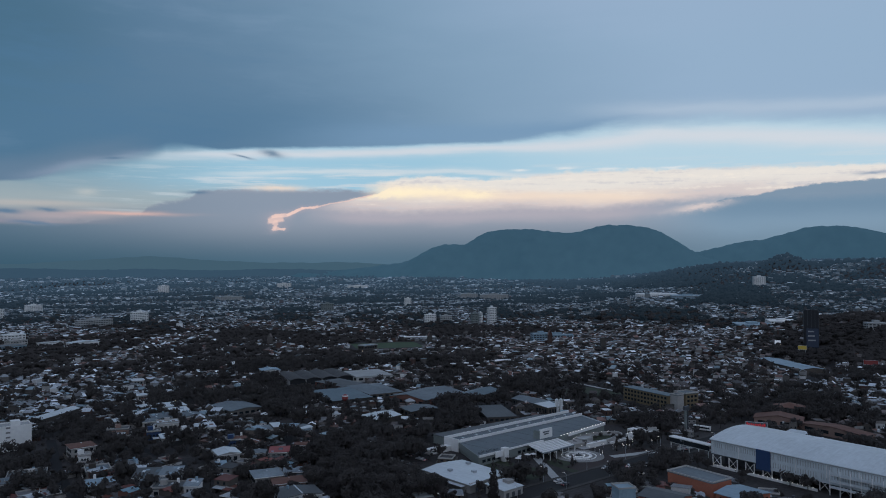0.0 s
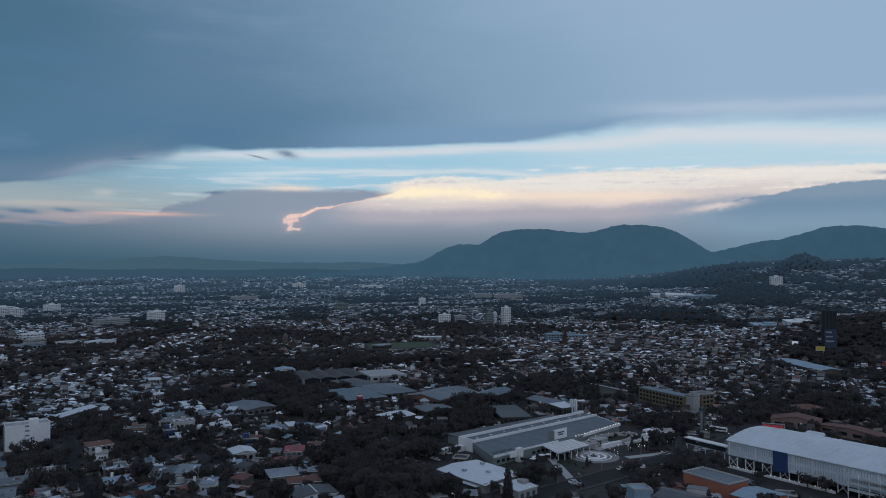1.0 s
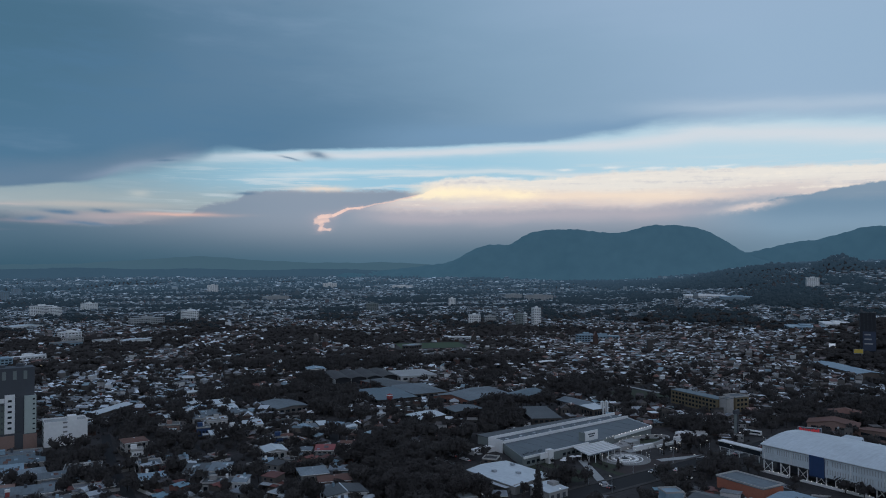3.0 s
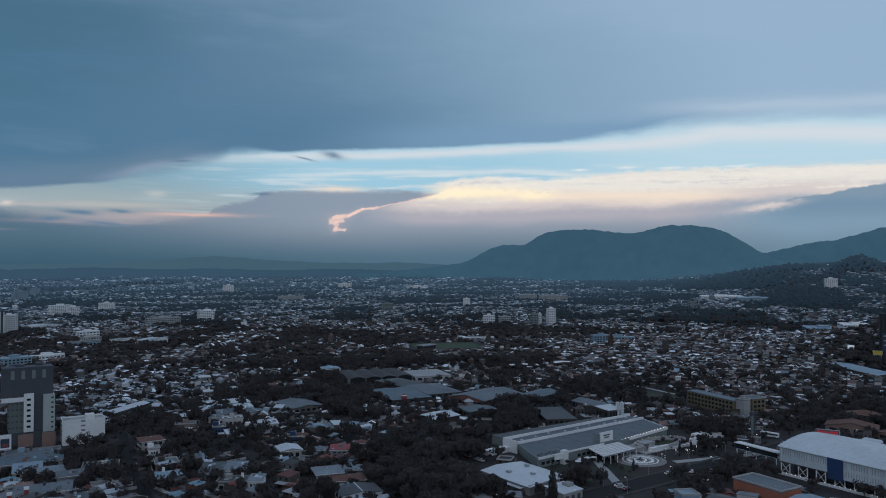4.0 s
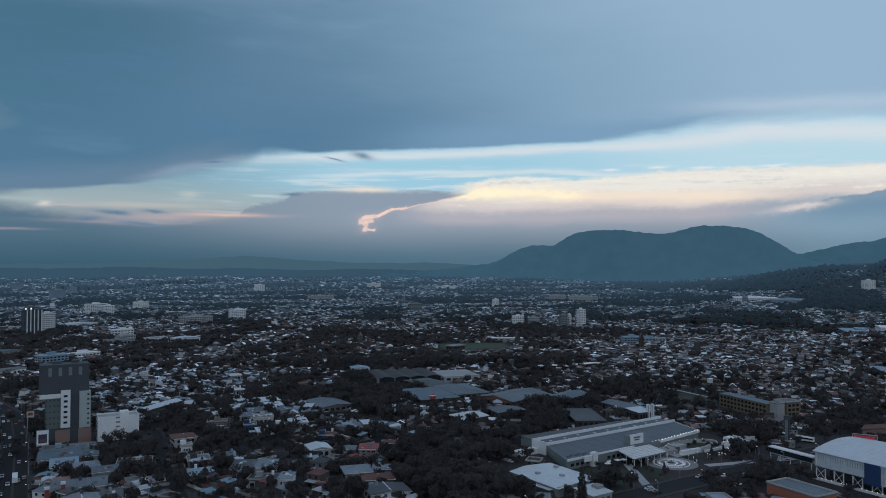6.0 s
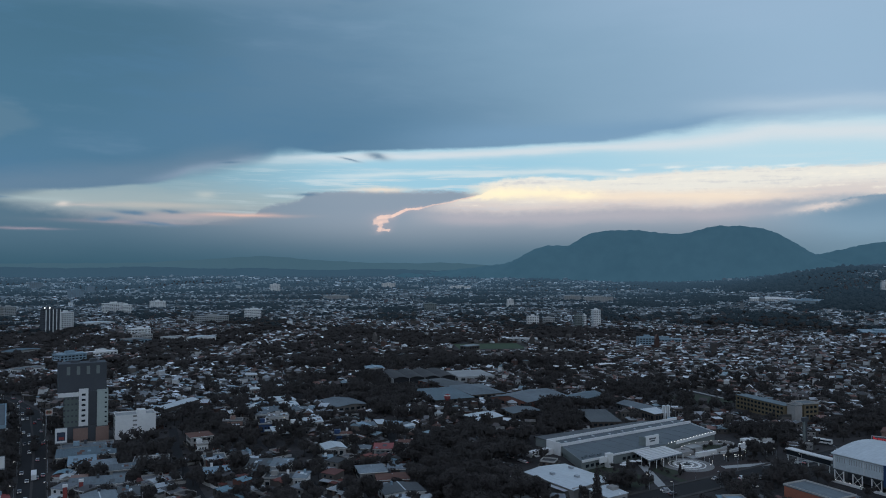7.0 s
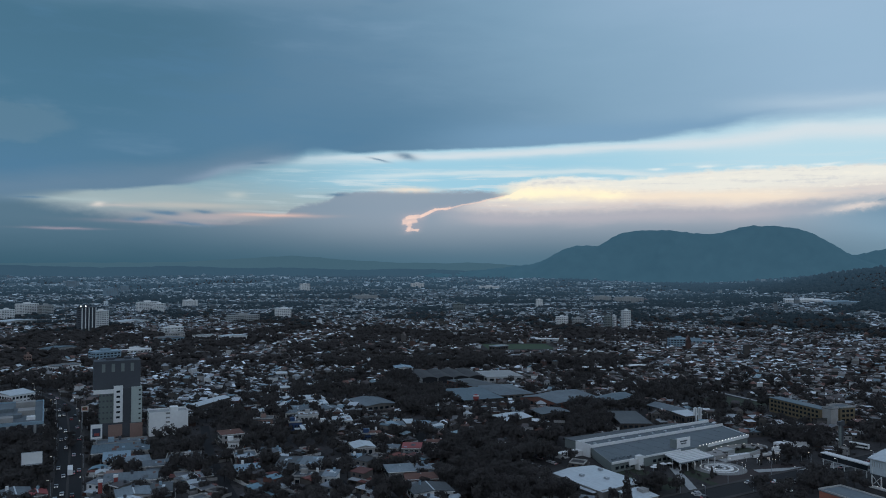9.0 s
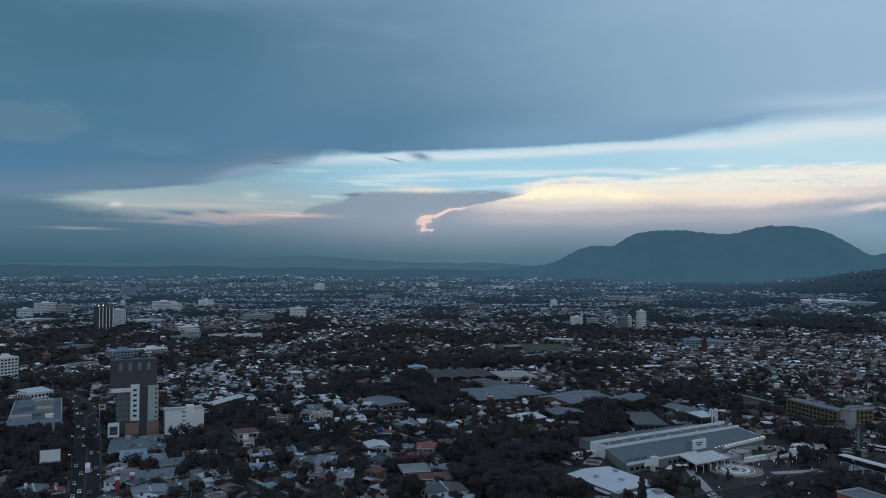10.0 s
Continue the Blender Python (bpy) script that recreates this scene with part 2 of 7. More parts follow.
def material(name, base, rough=0.8, spread=0.25, scale=0.4, vary="", metal=0.0, ramp=(), glow=None, bump=0.3, spec=0.3, leafy=0.0, haze_glow=False, streak=0.0):
    """A weathered surface: two scales of stain, and a tone of its own for each piece (vary: object or island)."""
    m = bpy.data.materials.new(name)
    m.use_nodes = True
    tree = Ex.tree = m.node_tree
    b = tree.nodes["Principled BSDF"]
    co = tree.nodes.new("ShaderNodeTexCoord")
    geo = tree.nodes.new("ShaderNodeNewGeometry")
    pos = geo.outputs["Position"]

    def stain(s, detail):
        n = tree.nodes.new("ShaderNodeTexNoise")
        n.inputs["Scale"].default_value, n.inputs["Detail"].default_value = s, detail
        tree.links.new(pos, n.inputs["Vector"])
        return n
    small, large = stain(scale * 4, 5.0), stain(scale * 0.35, 3.0)
    shade = (Ex(small.outputs[0]) - 0.5) * spread * 1.6 + (Ex(large.outputs[0]) - 0.5) * spread * 2.0 + 1.0
    if streak:                                       # rain streaks and single sheets down the slope
        fit = tree.nodes.new("ShaderNodeMapping")
        fit.inputs["Scale"].default_value = (1.1, 0.09, 0.5)
        tree.links.new(co.outputs["Object"], fit.inputs["Vector"])
        n = stain(1.0, 4.0)
        tree.links.new(fit.outputs[0], n.inputs["Vector"])
        shade = shade + (Ex(n.outputs[0]) - 0.5) * streak
    colour = None
    rnd = None
    if vary:
        rnd = Ex(tree.nodes.new("ShaderNodeObjectInfo").outputs["Random"]) if vary == "object" else Ex(geo.outputs["Random Per Island"])
        shade = shade * (Ex.op("FRACT", rnd * 7.31) * 0.5 + 0.75)
    if ramp:
        r = tree.nodes.new("ShaderNodeValToRGB")
        r.color_ramp.interpolation = "CONSTANT"
        while len(r.color_ramp.elements) < len(ramp):
            r.color_ramp.elements.new(0.5)
        for e, (p, c) in zip(r.color_ramp.elements, ramp):
            e.position, e.color = p, (*c, 1)
        tree.links.new(rnd.s, r.inputs[0])
        colour = r.outputs[0]
    mul = tree.nodes.new("ShaderNodeMix")
    mul.data_type, mul.blend_type = "RGBA", "MULTIPLY"
    mul.inputs[0].default_value = 1.0
    if colour is None:
        mul.inputs[6].default_value = (*base, 1)
    else:
        tree.links.new(colour, mul.inputs[6])
    comb = tree.nodes.new("ShaderNodeCombineColor")
    for i in range(3):
        tree.links.new(shade.s, comb.inputs[i])
    tree.links.new(comb.outputs[0], mul.inputs[7])
    tree.links.new(mul.outputs[2], b.inputs["Base Color"])
    b.inputs["Roughness"].default_value, b.inputs["Metallic"].default_value = rough, metal
    b.inputs["Specular IOR Level"].default_value = spec
    if bump:
        bn = tree.nodes.new("ShaderNodeBump")
        bn.inputs["Strength"].default_value, bn.inputs["Distance"].default_value = bump, 0.15
        tree.links.new(small.outputs[0], bn.inputs["Height"])
        tree.links.new(bn.outputs[0], b.inputs["Normal"])
    if leafy:
        thin = tree.nodes.new("ShaderNodeBsdfTranslucent")
        both = tree.nodes.new("ShaderNodeMixShader")
        both.inputs[0].default_value = leafy
        tree.links.new(mul.outputs[2], thin.inputs["Color"])
        tree.links.new(b.outputs[0], both.inputs[1])
        tree.links.new(thin.outputs[0], both.inputs[2])
        tree.links.new(both.outputs[0], tree.nodes["Material Output"].inputs["Surface"])
    if glow:
        b.inputs["Emission Color"].default_value = (*glow[:3], 1)
        b.inputs["Emission Strength"].default_value = glow[3]
    # emission stands in for haze, stronger farther out
    if haze_glow:
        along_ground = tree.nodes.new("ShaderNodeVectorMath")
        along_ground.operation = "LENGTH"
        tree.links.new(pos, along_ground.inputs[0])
        tree.links.new(haze_strength(Ex(along_ground.outputs["Value"])).s, b.inputs["Emission Strength"])
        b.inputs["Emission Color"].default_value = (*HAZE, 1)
    return m


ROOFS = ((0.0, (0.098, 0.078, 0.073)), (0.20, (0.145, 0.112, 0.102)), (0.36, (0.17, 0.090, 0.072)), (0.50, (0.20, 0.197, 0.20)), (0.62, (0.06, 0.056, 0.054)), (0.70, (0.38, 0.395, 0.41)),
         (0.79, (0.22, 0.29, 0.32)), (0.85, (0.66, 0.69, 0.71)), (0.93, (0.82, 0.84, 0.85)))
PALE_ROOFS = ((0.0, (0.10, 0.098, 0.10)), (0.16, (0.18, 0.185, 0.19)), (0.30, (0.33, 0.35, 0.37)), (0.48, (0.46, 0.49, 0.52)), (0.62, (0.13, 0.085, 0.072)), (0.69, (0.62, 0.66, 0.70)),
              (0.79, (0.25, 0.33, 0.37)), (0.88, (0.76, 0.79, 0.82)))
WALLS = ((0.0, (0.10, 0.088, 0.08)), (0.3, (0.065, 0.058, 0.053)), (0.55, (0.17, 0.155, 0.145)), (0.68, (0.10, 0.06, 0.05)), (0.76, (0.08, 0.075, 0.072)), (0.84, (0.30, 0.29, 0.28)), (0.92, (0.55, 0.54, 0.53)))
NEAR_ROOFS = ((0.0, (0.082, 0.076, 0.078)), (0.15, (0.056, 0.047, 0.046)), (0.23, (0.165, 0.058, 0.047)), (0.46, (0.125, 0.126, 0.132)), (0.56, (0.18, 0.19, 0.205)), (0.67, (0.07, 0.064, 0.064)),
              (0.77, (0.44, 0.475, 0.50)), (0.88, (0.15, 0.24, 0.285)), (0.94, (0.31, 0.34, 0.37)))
NEAR_WALLS = ((0.0, (0.13, 0.110, 0.094)), (0.3, (0.08, 0.068, 0.06)), (0.55, (0.19, 0.175, 0.16)), (0.66, (0.15, 0.07, 0.054)), (0.76, (0.09, 0.09, 0.09)), (0.82, (0.55, 0.54, 0.53)))
# far roof tones, shifted bluish to paint haze into the colour
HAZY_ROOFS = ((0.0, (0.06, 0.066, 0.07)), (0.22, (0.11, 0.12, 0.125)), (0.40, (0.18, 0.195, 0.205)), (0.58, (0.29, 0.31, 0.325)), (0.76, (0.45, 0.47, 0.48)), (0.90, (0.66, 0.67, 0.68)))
M = {
    "ground": material("dry_ground", (0.044, 0.039, 0.038), 0.95, 0.9, 0.12),
    "asphalt": material("asphalt", (0.017, 0.016, 0.017), 0.85, 0.3, 0.3),
    "plaster": material("pale_plaster", (0.38, 0.36, 0.34), 0.9, 0.3, 0.4, "object"),
    "concrete": material("concrete", (0.36, 0.36, 0.35), 0.85, 0.25, 0.3),
    "paving": material("paving", (0.22, 0.21, 0.20), 0.85, 0.3, 0.3),
    "kerb": material("worn_pavement", (0.055, 0.050, 0.047), 0.9, 0.35, 0.4),
    "tile": material("terracotta_tile", (0.15, 0.078, 0.06), 0.85, 0.3, 0.5),
    "grass": material("grass", (0.040, 0.048, 0.030), 0.95, 0.4, 0.25),
    "sports": material("sports_turf", (0.055, 0.083, 0.045), 0.95, 0.3, 0.1),
    "leaf": material("leaves", (0.103, 0.092, 0.088), 1.0, 0.5, 0.2, "object", spec=0.0, bump=0, leafy=0.5),
    "leaf_far": material("far_leaves", (0.101, 0.091, 0.087), 1.0, 0.4, 0.03, spec=0.0, bump=0, leafy=0.5),
    "bark": material("bark", (0.09, 0.07, 0.055), 0.95, 0.4, 2.0),
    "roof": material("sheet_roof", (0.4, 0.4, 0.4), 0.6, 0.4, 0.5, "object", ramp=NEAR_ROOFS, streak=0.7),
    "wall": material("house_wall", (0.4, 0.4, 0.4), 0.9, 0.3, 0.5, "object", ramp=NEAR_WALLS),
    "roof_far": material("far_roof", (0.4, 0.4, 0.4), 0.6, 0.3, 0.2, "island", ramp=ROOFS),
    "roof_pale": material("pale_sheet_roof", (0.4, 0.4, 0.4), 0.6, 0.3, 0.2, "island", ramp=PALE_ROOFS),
    "wall_far": material("far_wall", (0.4, 0.4, 0.4), 0.9, 0.3, 0.2, "island", ramp=WALLS),
    "glass": material("dark_glass", (0.02, 0.025, 0.03), 0.12, 0.1, 0.5, spec=0.5, bump=0),
    "clutter": material("mixed_paint", (0.4, 0.4, 0.4), 0.5, 0.1, 0.5, "island", spec=0.4, bump=0, ramp=((0.0, (0.62, 0.62, 0.63)), (0.4, (0.12, 0.12, 0.125)), (0.6, (0.3, 0.3, 0.31)), (0.8, (0.78, 0.78, 0.78)), (0.95, (0.2, 0.05, 0.04)))),
    "door": material("door_paint", (0.12, 0.08, 0.06), 0.6, 0.2, 1.0, "object"),
    "white": material("white_paint", (0.76, 0.74, 0.72), 0.6, 0.14, 0.15),
    "zinc": material("dull_zinc_sheet", (0.20, 0.23, 0.25), 0.55, 0.35, 0.2, streak=0.6),
    "white_sheet": material("white_sheet_metal", (0.55, 0.585, 0.60), 0.5, 0.2, 0.12, streak=0.35),
    "grey_roof": material("grey_membrane", (0.128, 0.150, 0.162), 0.75, 0.25, 0.12, streak=0.25),
    "hall_roof": material("weathered_sheet", (0.145, 0.168, 0.182), 0.7, 0.35, 0.15, streak=0.6),
    "teal_roof": material("blue_green_sheet", (0.11, 0.15, 0.172), 0.6, 0.35, 0.15, streak=0.6),
    "parking": material("brown_asphalt", (0.046, 0.033, 0.031), 0.9, 0.3, 0.2),
    "old_roof": material("blackened_fibre_cement", (0.072, 0.070, 0.070), 0.85, 0.4, 0.2, streak=0.5),
    "dark_roof": material("dark_sheet", (0.098, 0.105, 0.108), 0.7, 0.3, 0.15, streak=0.5),
    "charcoal": material("charcoal_panel", (0.075, 0.08, 0.09), 0.6, 0.15, 0.2),
    "black_steel_and_shade": material("blackened_steel_and_arch_shade", (0.025, 0.026, 0.03), 0.7, 0.15, 0.2),
    "dim_green": material("dull_green_panel", (0.13, 0.15, 0.138), 0.7, 0.2, 0.2),
    "pale_green": material("pale_green_render", (0.40, 0.44, 0.41), 0.75, 0.15, 0.2),
    "green_panel": material("grey_green_panel", (0.20, 0.22, 0.21), 0.7, 0.15, 0.2),
    "blue": material("deep_blue_panel", (0.03, 0.06, 0.14), 0.5, 0.12, 0.2),
    "pale_blue": material("pale_blue_paint", (0.24, 0.325, 0.38), 0.6, 0.22, 0.2, streak=0.35),
    "orange": material("orange_brick_paint", (0.42, 0.15, 0.095), 0.85, 0.25, 0.3),
    "red": material("red_paint", (0.28, 0.06, 0.055), 0.5, 0.2, 0.3),
    "yellow": material("yellow_ochre_paint", (0.18, 0.138, 0.083), 0.85, 0.25, 0.2),
    "yellow_sign": material("yellow_sign_paint", (0.58, 0.40, 0.07), 0.5, 0.2, 0.3),
    "tan": material("tan_plaster", (0.27, 0.175, 0.145), 0.85, 0.2, 0.3),
    "steel": material("galvanised_steel", (0.45, 0.46, 0.48), 0.45, 0.15, 0.6, metal=0.6),
    "rubber": material("rubber", (0.02, 0.02, 0.02), 0.9, 0.1, 1.0),
    "car": material("car_paint", (0.5, 0.5, 0.5), 0.3, 0.05, 1.0, "object", spec=0.5, bump=0,
                    ramp=((0.0, (0.36, 0.36, 0.38)), (0.3, (0.06, 0.06, 0.07)), (0.5, (0.3, 0.31, 0.33)), (0.72, (0.14, 0.03, 0.03)), (0.8, (0.55, 0.55, 0.55)))),
    "lamp_white": material("white_bulb", (0.9, 0.9, 0.9), 0.4, 0.0, glow=(1.0, 0.94, 0.86, 1.3), bump=0),
    "lamp_warm": material("warm_bulb", (0.9, 0.8, 0.6), 0.4, 0.0, glow=(1.0, 0.75, 0.45, 1.6), bump=0),
    "lamp_red": material("red_light", (0.8, 0.1, 0.1), 0.4, 0.0, glow=(1.0, 0.08, 0.06, 0.4), bump=0),
    "dim_blue": material("faded_blue_print", (0.05, 0.062, 0.095), 0.8, 0.15, 0.2),
    "headlamp": material("dipped_headlight", (0.9, 0.9, 0.9), 0.4, 0.0, glow=(1.0, 0.93, 0.82, 0.6), bump=0),
    "warm_sign": material("warm_lit_sign", (0.55, 0.46, 0.40), 0.5, 0.3, 1.5, glow=(1.0, 0.62, 0.42, 0.03), bump=0),
    "red_sign": material("red_lit_sign", (0.32, 0.03, 0.035), 0.5, 0.5, 1.2, glow=(1.0, 0.06, 0.07, 0.14), bump=0),
    "lit_sign": material("lit_sign", (0.8, 0.8, 0.8), 0.4, 0.05, glow=(0.75, 0.85, 1.0, 0.25), bump=0),
    # blue glow paints distance haze onto mountains, low hills and ridge
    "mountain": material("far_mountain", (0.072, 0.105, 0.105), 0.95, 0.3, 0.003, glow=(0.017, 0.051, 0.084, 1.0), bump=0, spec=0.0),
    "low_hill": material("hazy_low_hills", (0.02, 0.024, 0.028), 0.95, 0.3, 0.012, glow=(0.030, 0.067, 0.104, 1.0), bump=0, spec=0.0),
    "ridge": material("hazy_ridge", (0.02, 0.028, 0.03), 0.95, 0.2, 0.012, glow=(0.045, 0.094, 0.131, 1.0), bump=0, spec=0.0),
}

# far woods, walls and roofs with blue haze painted in as glow: the backdrop of the plain
M["leaf_b"] = material("distant_leaves", (0.030, 0.033, 0.033), 0.9, 0.3, 0.05, "island", spec=0.0, bump=0, haze_glow=True)
M["wall_b"] = material("distant_wall", (0.3, 0.3, 0.3), 0.9, 0.2, 0.1, "island", ramp=WALLS, spec=0.0, bump=0, haze_glow=True)
M["roof_b"] = material("distant_roof", (0.3, 0.3, 0.3), 0.8, 0.2, 0.1, "island", ramp=HAZY_ROOFS, spec=0.1, bump=0, haze_glow=True)


# ---------------------------------------------------------------- mesh helpers
class Shape:
    """Collects vertices and faces for one mesh."""

    def __init__(self):
        self.v, self.f = [], []

    def add(self, verts, faces, m=None):
        n = len(self.v)
        self.v += [tuple(m @ Vector(p)) if m else tuple(p) for p in verts]
        self.f += [tuple(n + i for i in f) for f in faces]
        return self

    def box(self, x0, x1, y0, y1, z0, z1, m=None):
        vs = [(x, y, z) for z in (z0, z1) for x, y in ((x0, y0), (x1, y0), (x1, y1), (x0, y1))]
        return self.add(vs, [(3, 2, 1, 0), (4, 5, 6, 7), (0, 1, 5, 4), (1, 2, 6, 5), (2, 3, 7, 6), (3, 0, 4, 7)], m)

    def tube(self, x, y, z0, z1, r0, r1=None, n=10, m=None):
        r1 = r0 if r1 is None else r1
        ring = [(math.cos(2 * math.pi * i / n), math.sin(2 * math.pi * i / n)) for i in range(n)]
        vs = [(x + r0 * a, y + r0 * b, z0) for a, b in ring] + [(x + r1 * a, y + r1 * b, z1) for a, b in ring]
        return self.add(vs, [(i, (i + 1) % n, n + (i + 1) % n, n + i) for i in range(n)] + [tuple(range(n, 2 * n)), tuple(range(n - 1, -1, -1))], m)

    def limb(self, a, b, r0, r1, n=6):
        a, b = Vector(a), Vector(b)
        q = (b - a).to_track_quat("Z", "Y").to_matrix().to_4x4()
        return self.tube(0, 0, 0, (b - a).length, r0, r1, n, Matrix.Translation(a) @ q)

    def gable(self, w, d, z0, rise, over=0.4, thick=0.15):
        """A two-sided roof, ridge along y."""
        w, d = w / 2 + over, d / 2 + over
        for s in (-1, 1):
            a = [(s * w, -d, z0), (s * w, d, z0), (0, d, z0 + rise), (0, -d, z0 + rise)]
            b = [(p[0], p[1], p[2] + thick) for p in a]
            fs = [(0, 1, 2, 3), (7, 6, 5, 4), (0, 4, 5, 1), (1, 5, 6, 2), (2, 6, 7, 3), (3, 7, 4, 0)]
            self.add(a + b, fs if s < 0 else [f[::-1] for f in fs])
        return self

    def hip(self, w, d, z0, rise, over=0.4):
        w, d = w / 2 + over, d / 2 + over
        k = max(d - w, 0.3)
        vs = [(-w, -d, z0), (w, -d, z0), (w, d, z0), (-w, d, z0), (0, -k, z0 + rise), (0, k, z0 + rise)]
        return self.add(vs, [(0, 1, 4), (1, 2, 5, 4), (2, 3, 5), (3, 0, 4, 5), (3, 2, 1, 0)])

    def shed(self, w, d, z0, rise, over=0.3, thick=0.15):
        w, d = w / 2 + over, d / 2 + over
        a = [(-w, -d, z0), (w, -d, z0), (w, d, z0 + rise), (-w, d, z0 + rise)]
        b = [(p[0], p[1], p[2] + thick) for p in a]
        return self.add(a + b, [(3, 2, 1, 0), (4, 5, 6, 7), (0, 1, 5, 4), (1, 2, 6, 5), (2, 3, 7, 6), (3, 0, 4, 7)])

    def mesh(self, name, mat, smooth=False):
        me = bpy.data.meshes.new(name)
        me.from_pydata(self.v, [], self.f)
        me.materials.append(M[mat])
        if smooth:
            me.polygons.foreach_set("use_smooth", [True] * len(me.polygons))
        me.update()
        return me


def part(name, shape, mat, parent=None, label="", smooth=False):
    me = shape if isinstance(shape, bpy.types.Mesh) else shape.mesh(name, mat, smooth)
    ob = new(name, me)
    if parent:
        ob.parent = parent
    return tagged(ob, label)


def empty(name, m, label, category, group=""):
    ob = new(name)
    ob.empty_display_size = 1.0
    ob.matrix_basis = m
    return tagged(ob, label, category, group)


def scatter_mesh(name, mat, templates, places, smooth=False):
    """One mesh out of many placed copies. templates: (verts, faces); places: rows of kind, x, y, z, turn, sx, sy, sz."""
    allv, loops, starts, base, at = [], [], [], 0, 0
    places = np.asarray(places, float)
    for k, (tv, tf) in enumerate(templates):
        p = places[places[:, 0] == k]
        if not len(p):
            continue
        tv = np.asarray(tv, float)
        c, s = np.cos(p[:, 4])[:, None], np.sin(p[:, 4])[:, None]
        X, Y, Z = tv[None, :, 0] * p[:, 5:6], tv[None, :, 1] * p[:, 6:7], tv[None, :, 2] * p[:, 7:8]
        v = np.stack([X * c - Y * s + p[:, 1:2], X * s + Y * c + p[:, 2:3], Z + p[:, 3:4]], 2).reshape(-1, 3)
        flat = np.concatenate([np.asarray(f) for f in tf])
        sizes = np.array([len(f) for f in tf])
        off = base + np.arange(len(p))[:, None] * len(tv)
        loops.append((flat[None, :] + off).ravel())
        begin = np.concatenate([[0], np.cumsum(sizes)[:-1]])
        starts.append((begin[None, :] + at + np.arange(len(p))[:, None] * len(flat)).ravel())
        at += len(flat) * len(p)
        base += len(v)
        allv.append(v)
    v, loops, starts = np.concatenate(allv), np.concatenate(loops), np.concatenate(starts)
    me = bpy.data.meshes.new(name)
    me.vertices.add(len(v))
    me.vertices.foreach_set("co", v.ravel().astype(np.float32))
    me.loops.add(len(loops))
    me.loops.foreach_set("vertex_index", loops.astype(np.int32))
    me.polygons.add(len(starts))
    me.polygons.foreach_set("loop_start", starts.astype(np.int32))
    if smooth:
        me.polygons.foreach_set("use_smooth", np.ones(len(starts), bool))
    else:
        me.polygons.foreach_set("use_smooth", np.zeros(len(starts), bool))
    me.materials.append(M[mat])
    me.update(calc_edges=True)
    me.validate()
    return me


# ---------------------------------------------------------------- the lie of the land
def sstep(x, a, b):
    t = np.clip((np.asarray(x, float) - a) / (b - a), 0, 1)
    return t * t * (3 - 2 * t)


def polar(az, r):
    return r * math.sin(radians(az)), r * math.cos(radians(az))


def land(x, y):
    """Height of the ground: a plain that lifts to a wooded hillside on one side."""
    x, y = np.asarray(x, float), np.asarray(y, float)
    r, az = np.hypot(x, y), np.degrees(np.arctan2(x, y))
    w = sstep(az, 8, 25) * (1 - sstep(az, 60, 100))
    h = 24 * sstep(r, 2000, 5000) + 26 * sstep(r, 3200, 5000) * (1 - sstep(az, -2, 6)) + 98 * w * sstep(r, 1300, 3300)
    for a, d, amp, sx, sy in ((29.8, 1120, 40, 150, 170), (24.5, 3000, 34, 62, 200), (18.8, 3300, 14, 150, 250), (30.0, 2900, 18, 200, 250)):
        px, py = polar(a, d)
        ca, sa = math.cos(radians(a)), math.sin(radians(a))
        dx, dy = x - px, y - py
        h = h + amp * np.exp(-((dx * ca - dy * sa) / sx) ** 2 - ((dx * sa + dy * ca) / sy) ** 2)
    wave = 5 * np.sin(x / 310 + 1) * np.sin(y / 270) * sstep(r, 900, 1800)
    return h + wave


def grid_mesh(name, mat, azs, rs, height):
    v, f = [], []
    for r in rs:
        for a in azs:
            x, y = polar(a, r)
            v.append((x, y, height(a, r, x, y)))
    n = len(azs)
    for j in range(len(rs) - 1):
        for i in range(n - 1):
            f.append((j * n + i, j * n + i + 1, (j + 1) * n + i + 1, (j + 1) * n + i))
    me = bpy.data.meshes.new(name)
    me.from_pydata(v, [], f)
    me.materials.append(M[mat])
    me.polygons.foreach_set("use_smooth", [True] * len(me.polygons))
    me.update()
    return me


rs = np.concatenate([[0.0, 100, 200], np.geomspace(300, 6500, 70)])
ground = new("ground", grid_mesh("ground", "ground", np.linspace(180, -180, 241), rs, lambda a, r, x, y: float(land(x, y)) - 0.02))
tagged(ground, "dark dusty ground of the valley under the town", "ground", kind="structure")


def bumps(az, rows):
    return sum(h * math.exp(-(abs(az - m) / w) ** p) for m, w, h, p in rows)


def ridge(name, label, mat, lo, hi, near, far, profile, rough, steps=170):
    azs, rows = np.linspace(hi, lo, steps), np.linspace(near, far, 30)
    mid = near + 0.62 * (far - near)

    def height(a, r, x, y):
        k = sstep(r, near, mid) * (1 - 0.5 * sstep(r, mid, far + 1))
        n = noise.fractal(Vector((x / 420, y / 420, 0.3)), 1.0, 2.0, 6)
        tips = noise.noise(Vector((x / 28, y / 28, 2.0)))
        spur = noise.fractal(Vector((a * 0.4, r / 900, 5.0)), 1.0, 2.0, 2)
        top = EYE + mid * math.tan(radians(profile(a)))
        return -5 + (top + 5) * float(k) + float(k) * (n * rough + tips * 6 * float(sstep(k, 0.8, 1.0))) * float(sstep(r, near, near + 200)) + float(k * (1 - k)) * spur * 200 * (rough > 9.5)
    ob = new(name, grid_mesh(name, mat, azs, rows, height))
    return tagged(ob, label, "mountain", kind="structure")


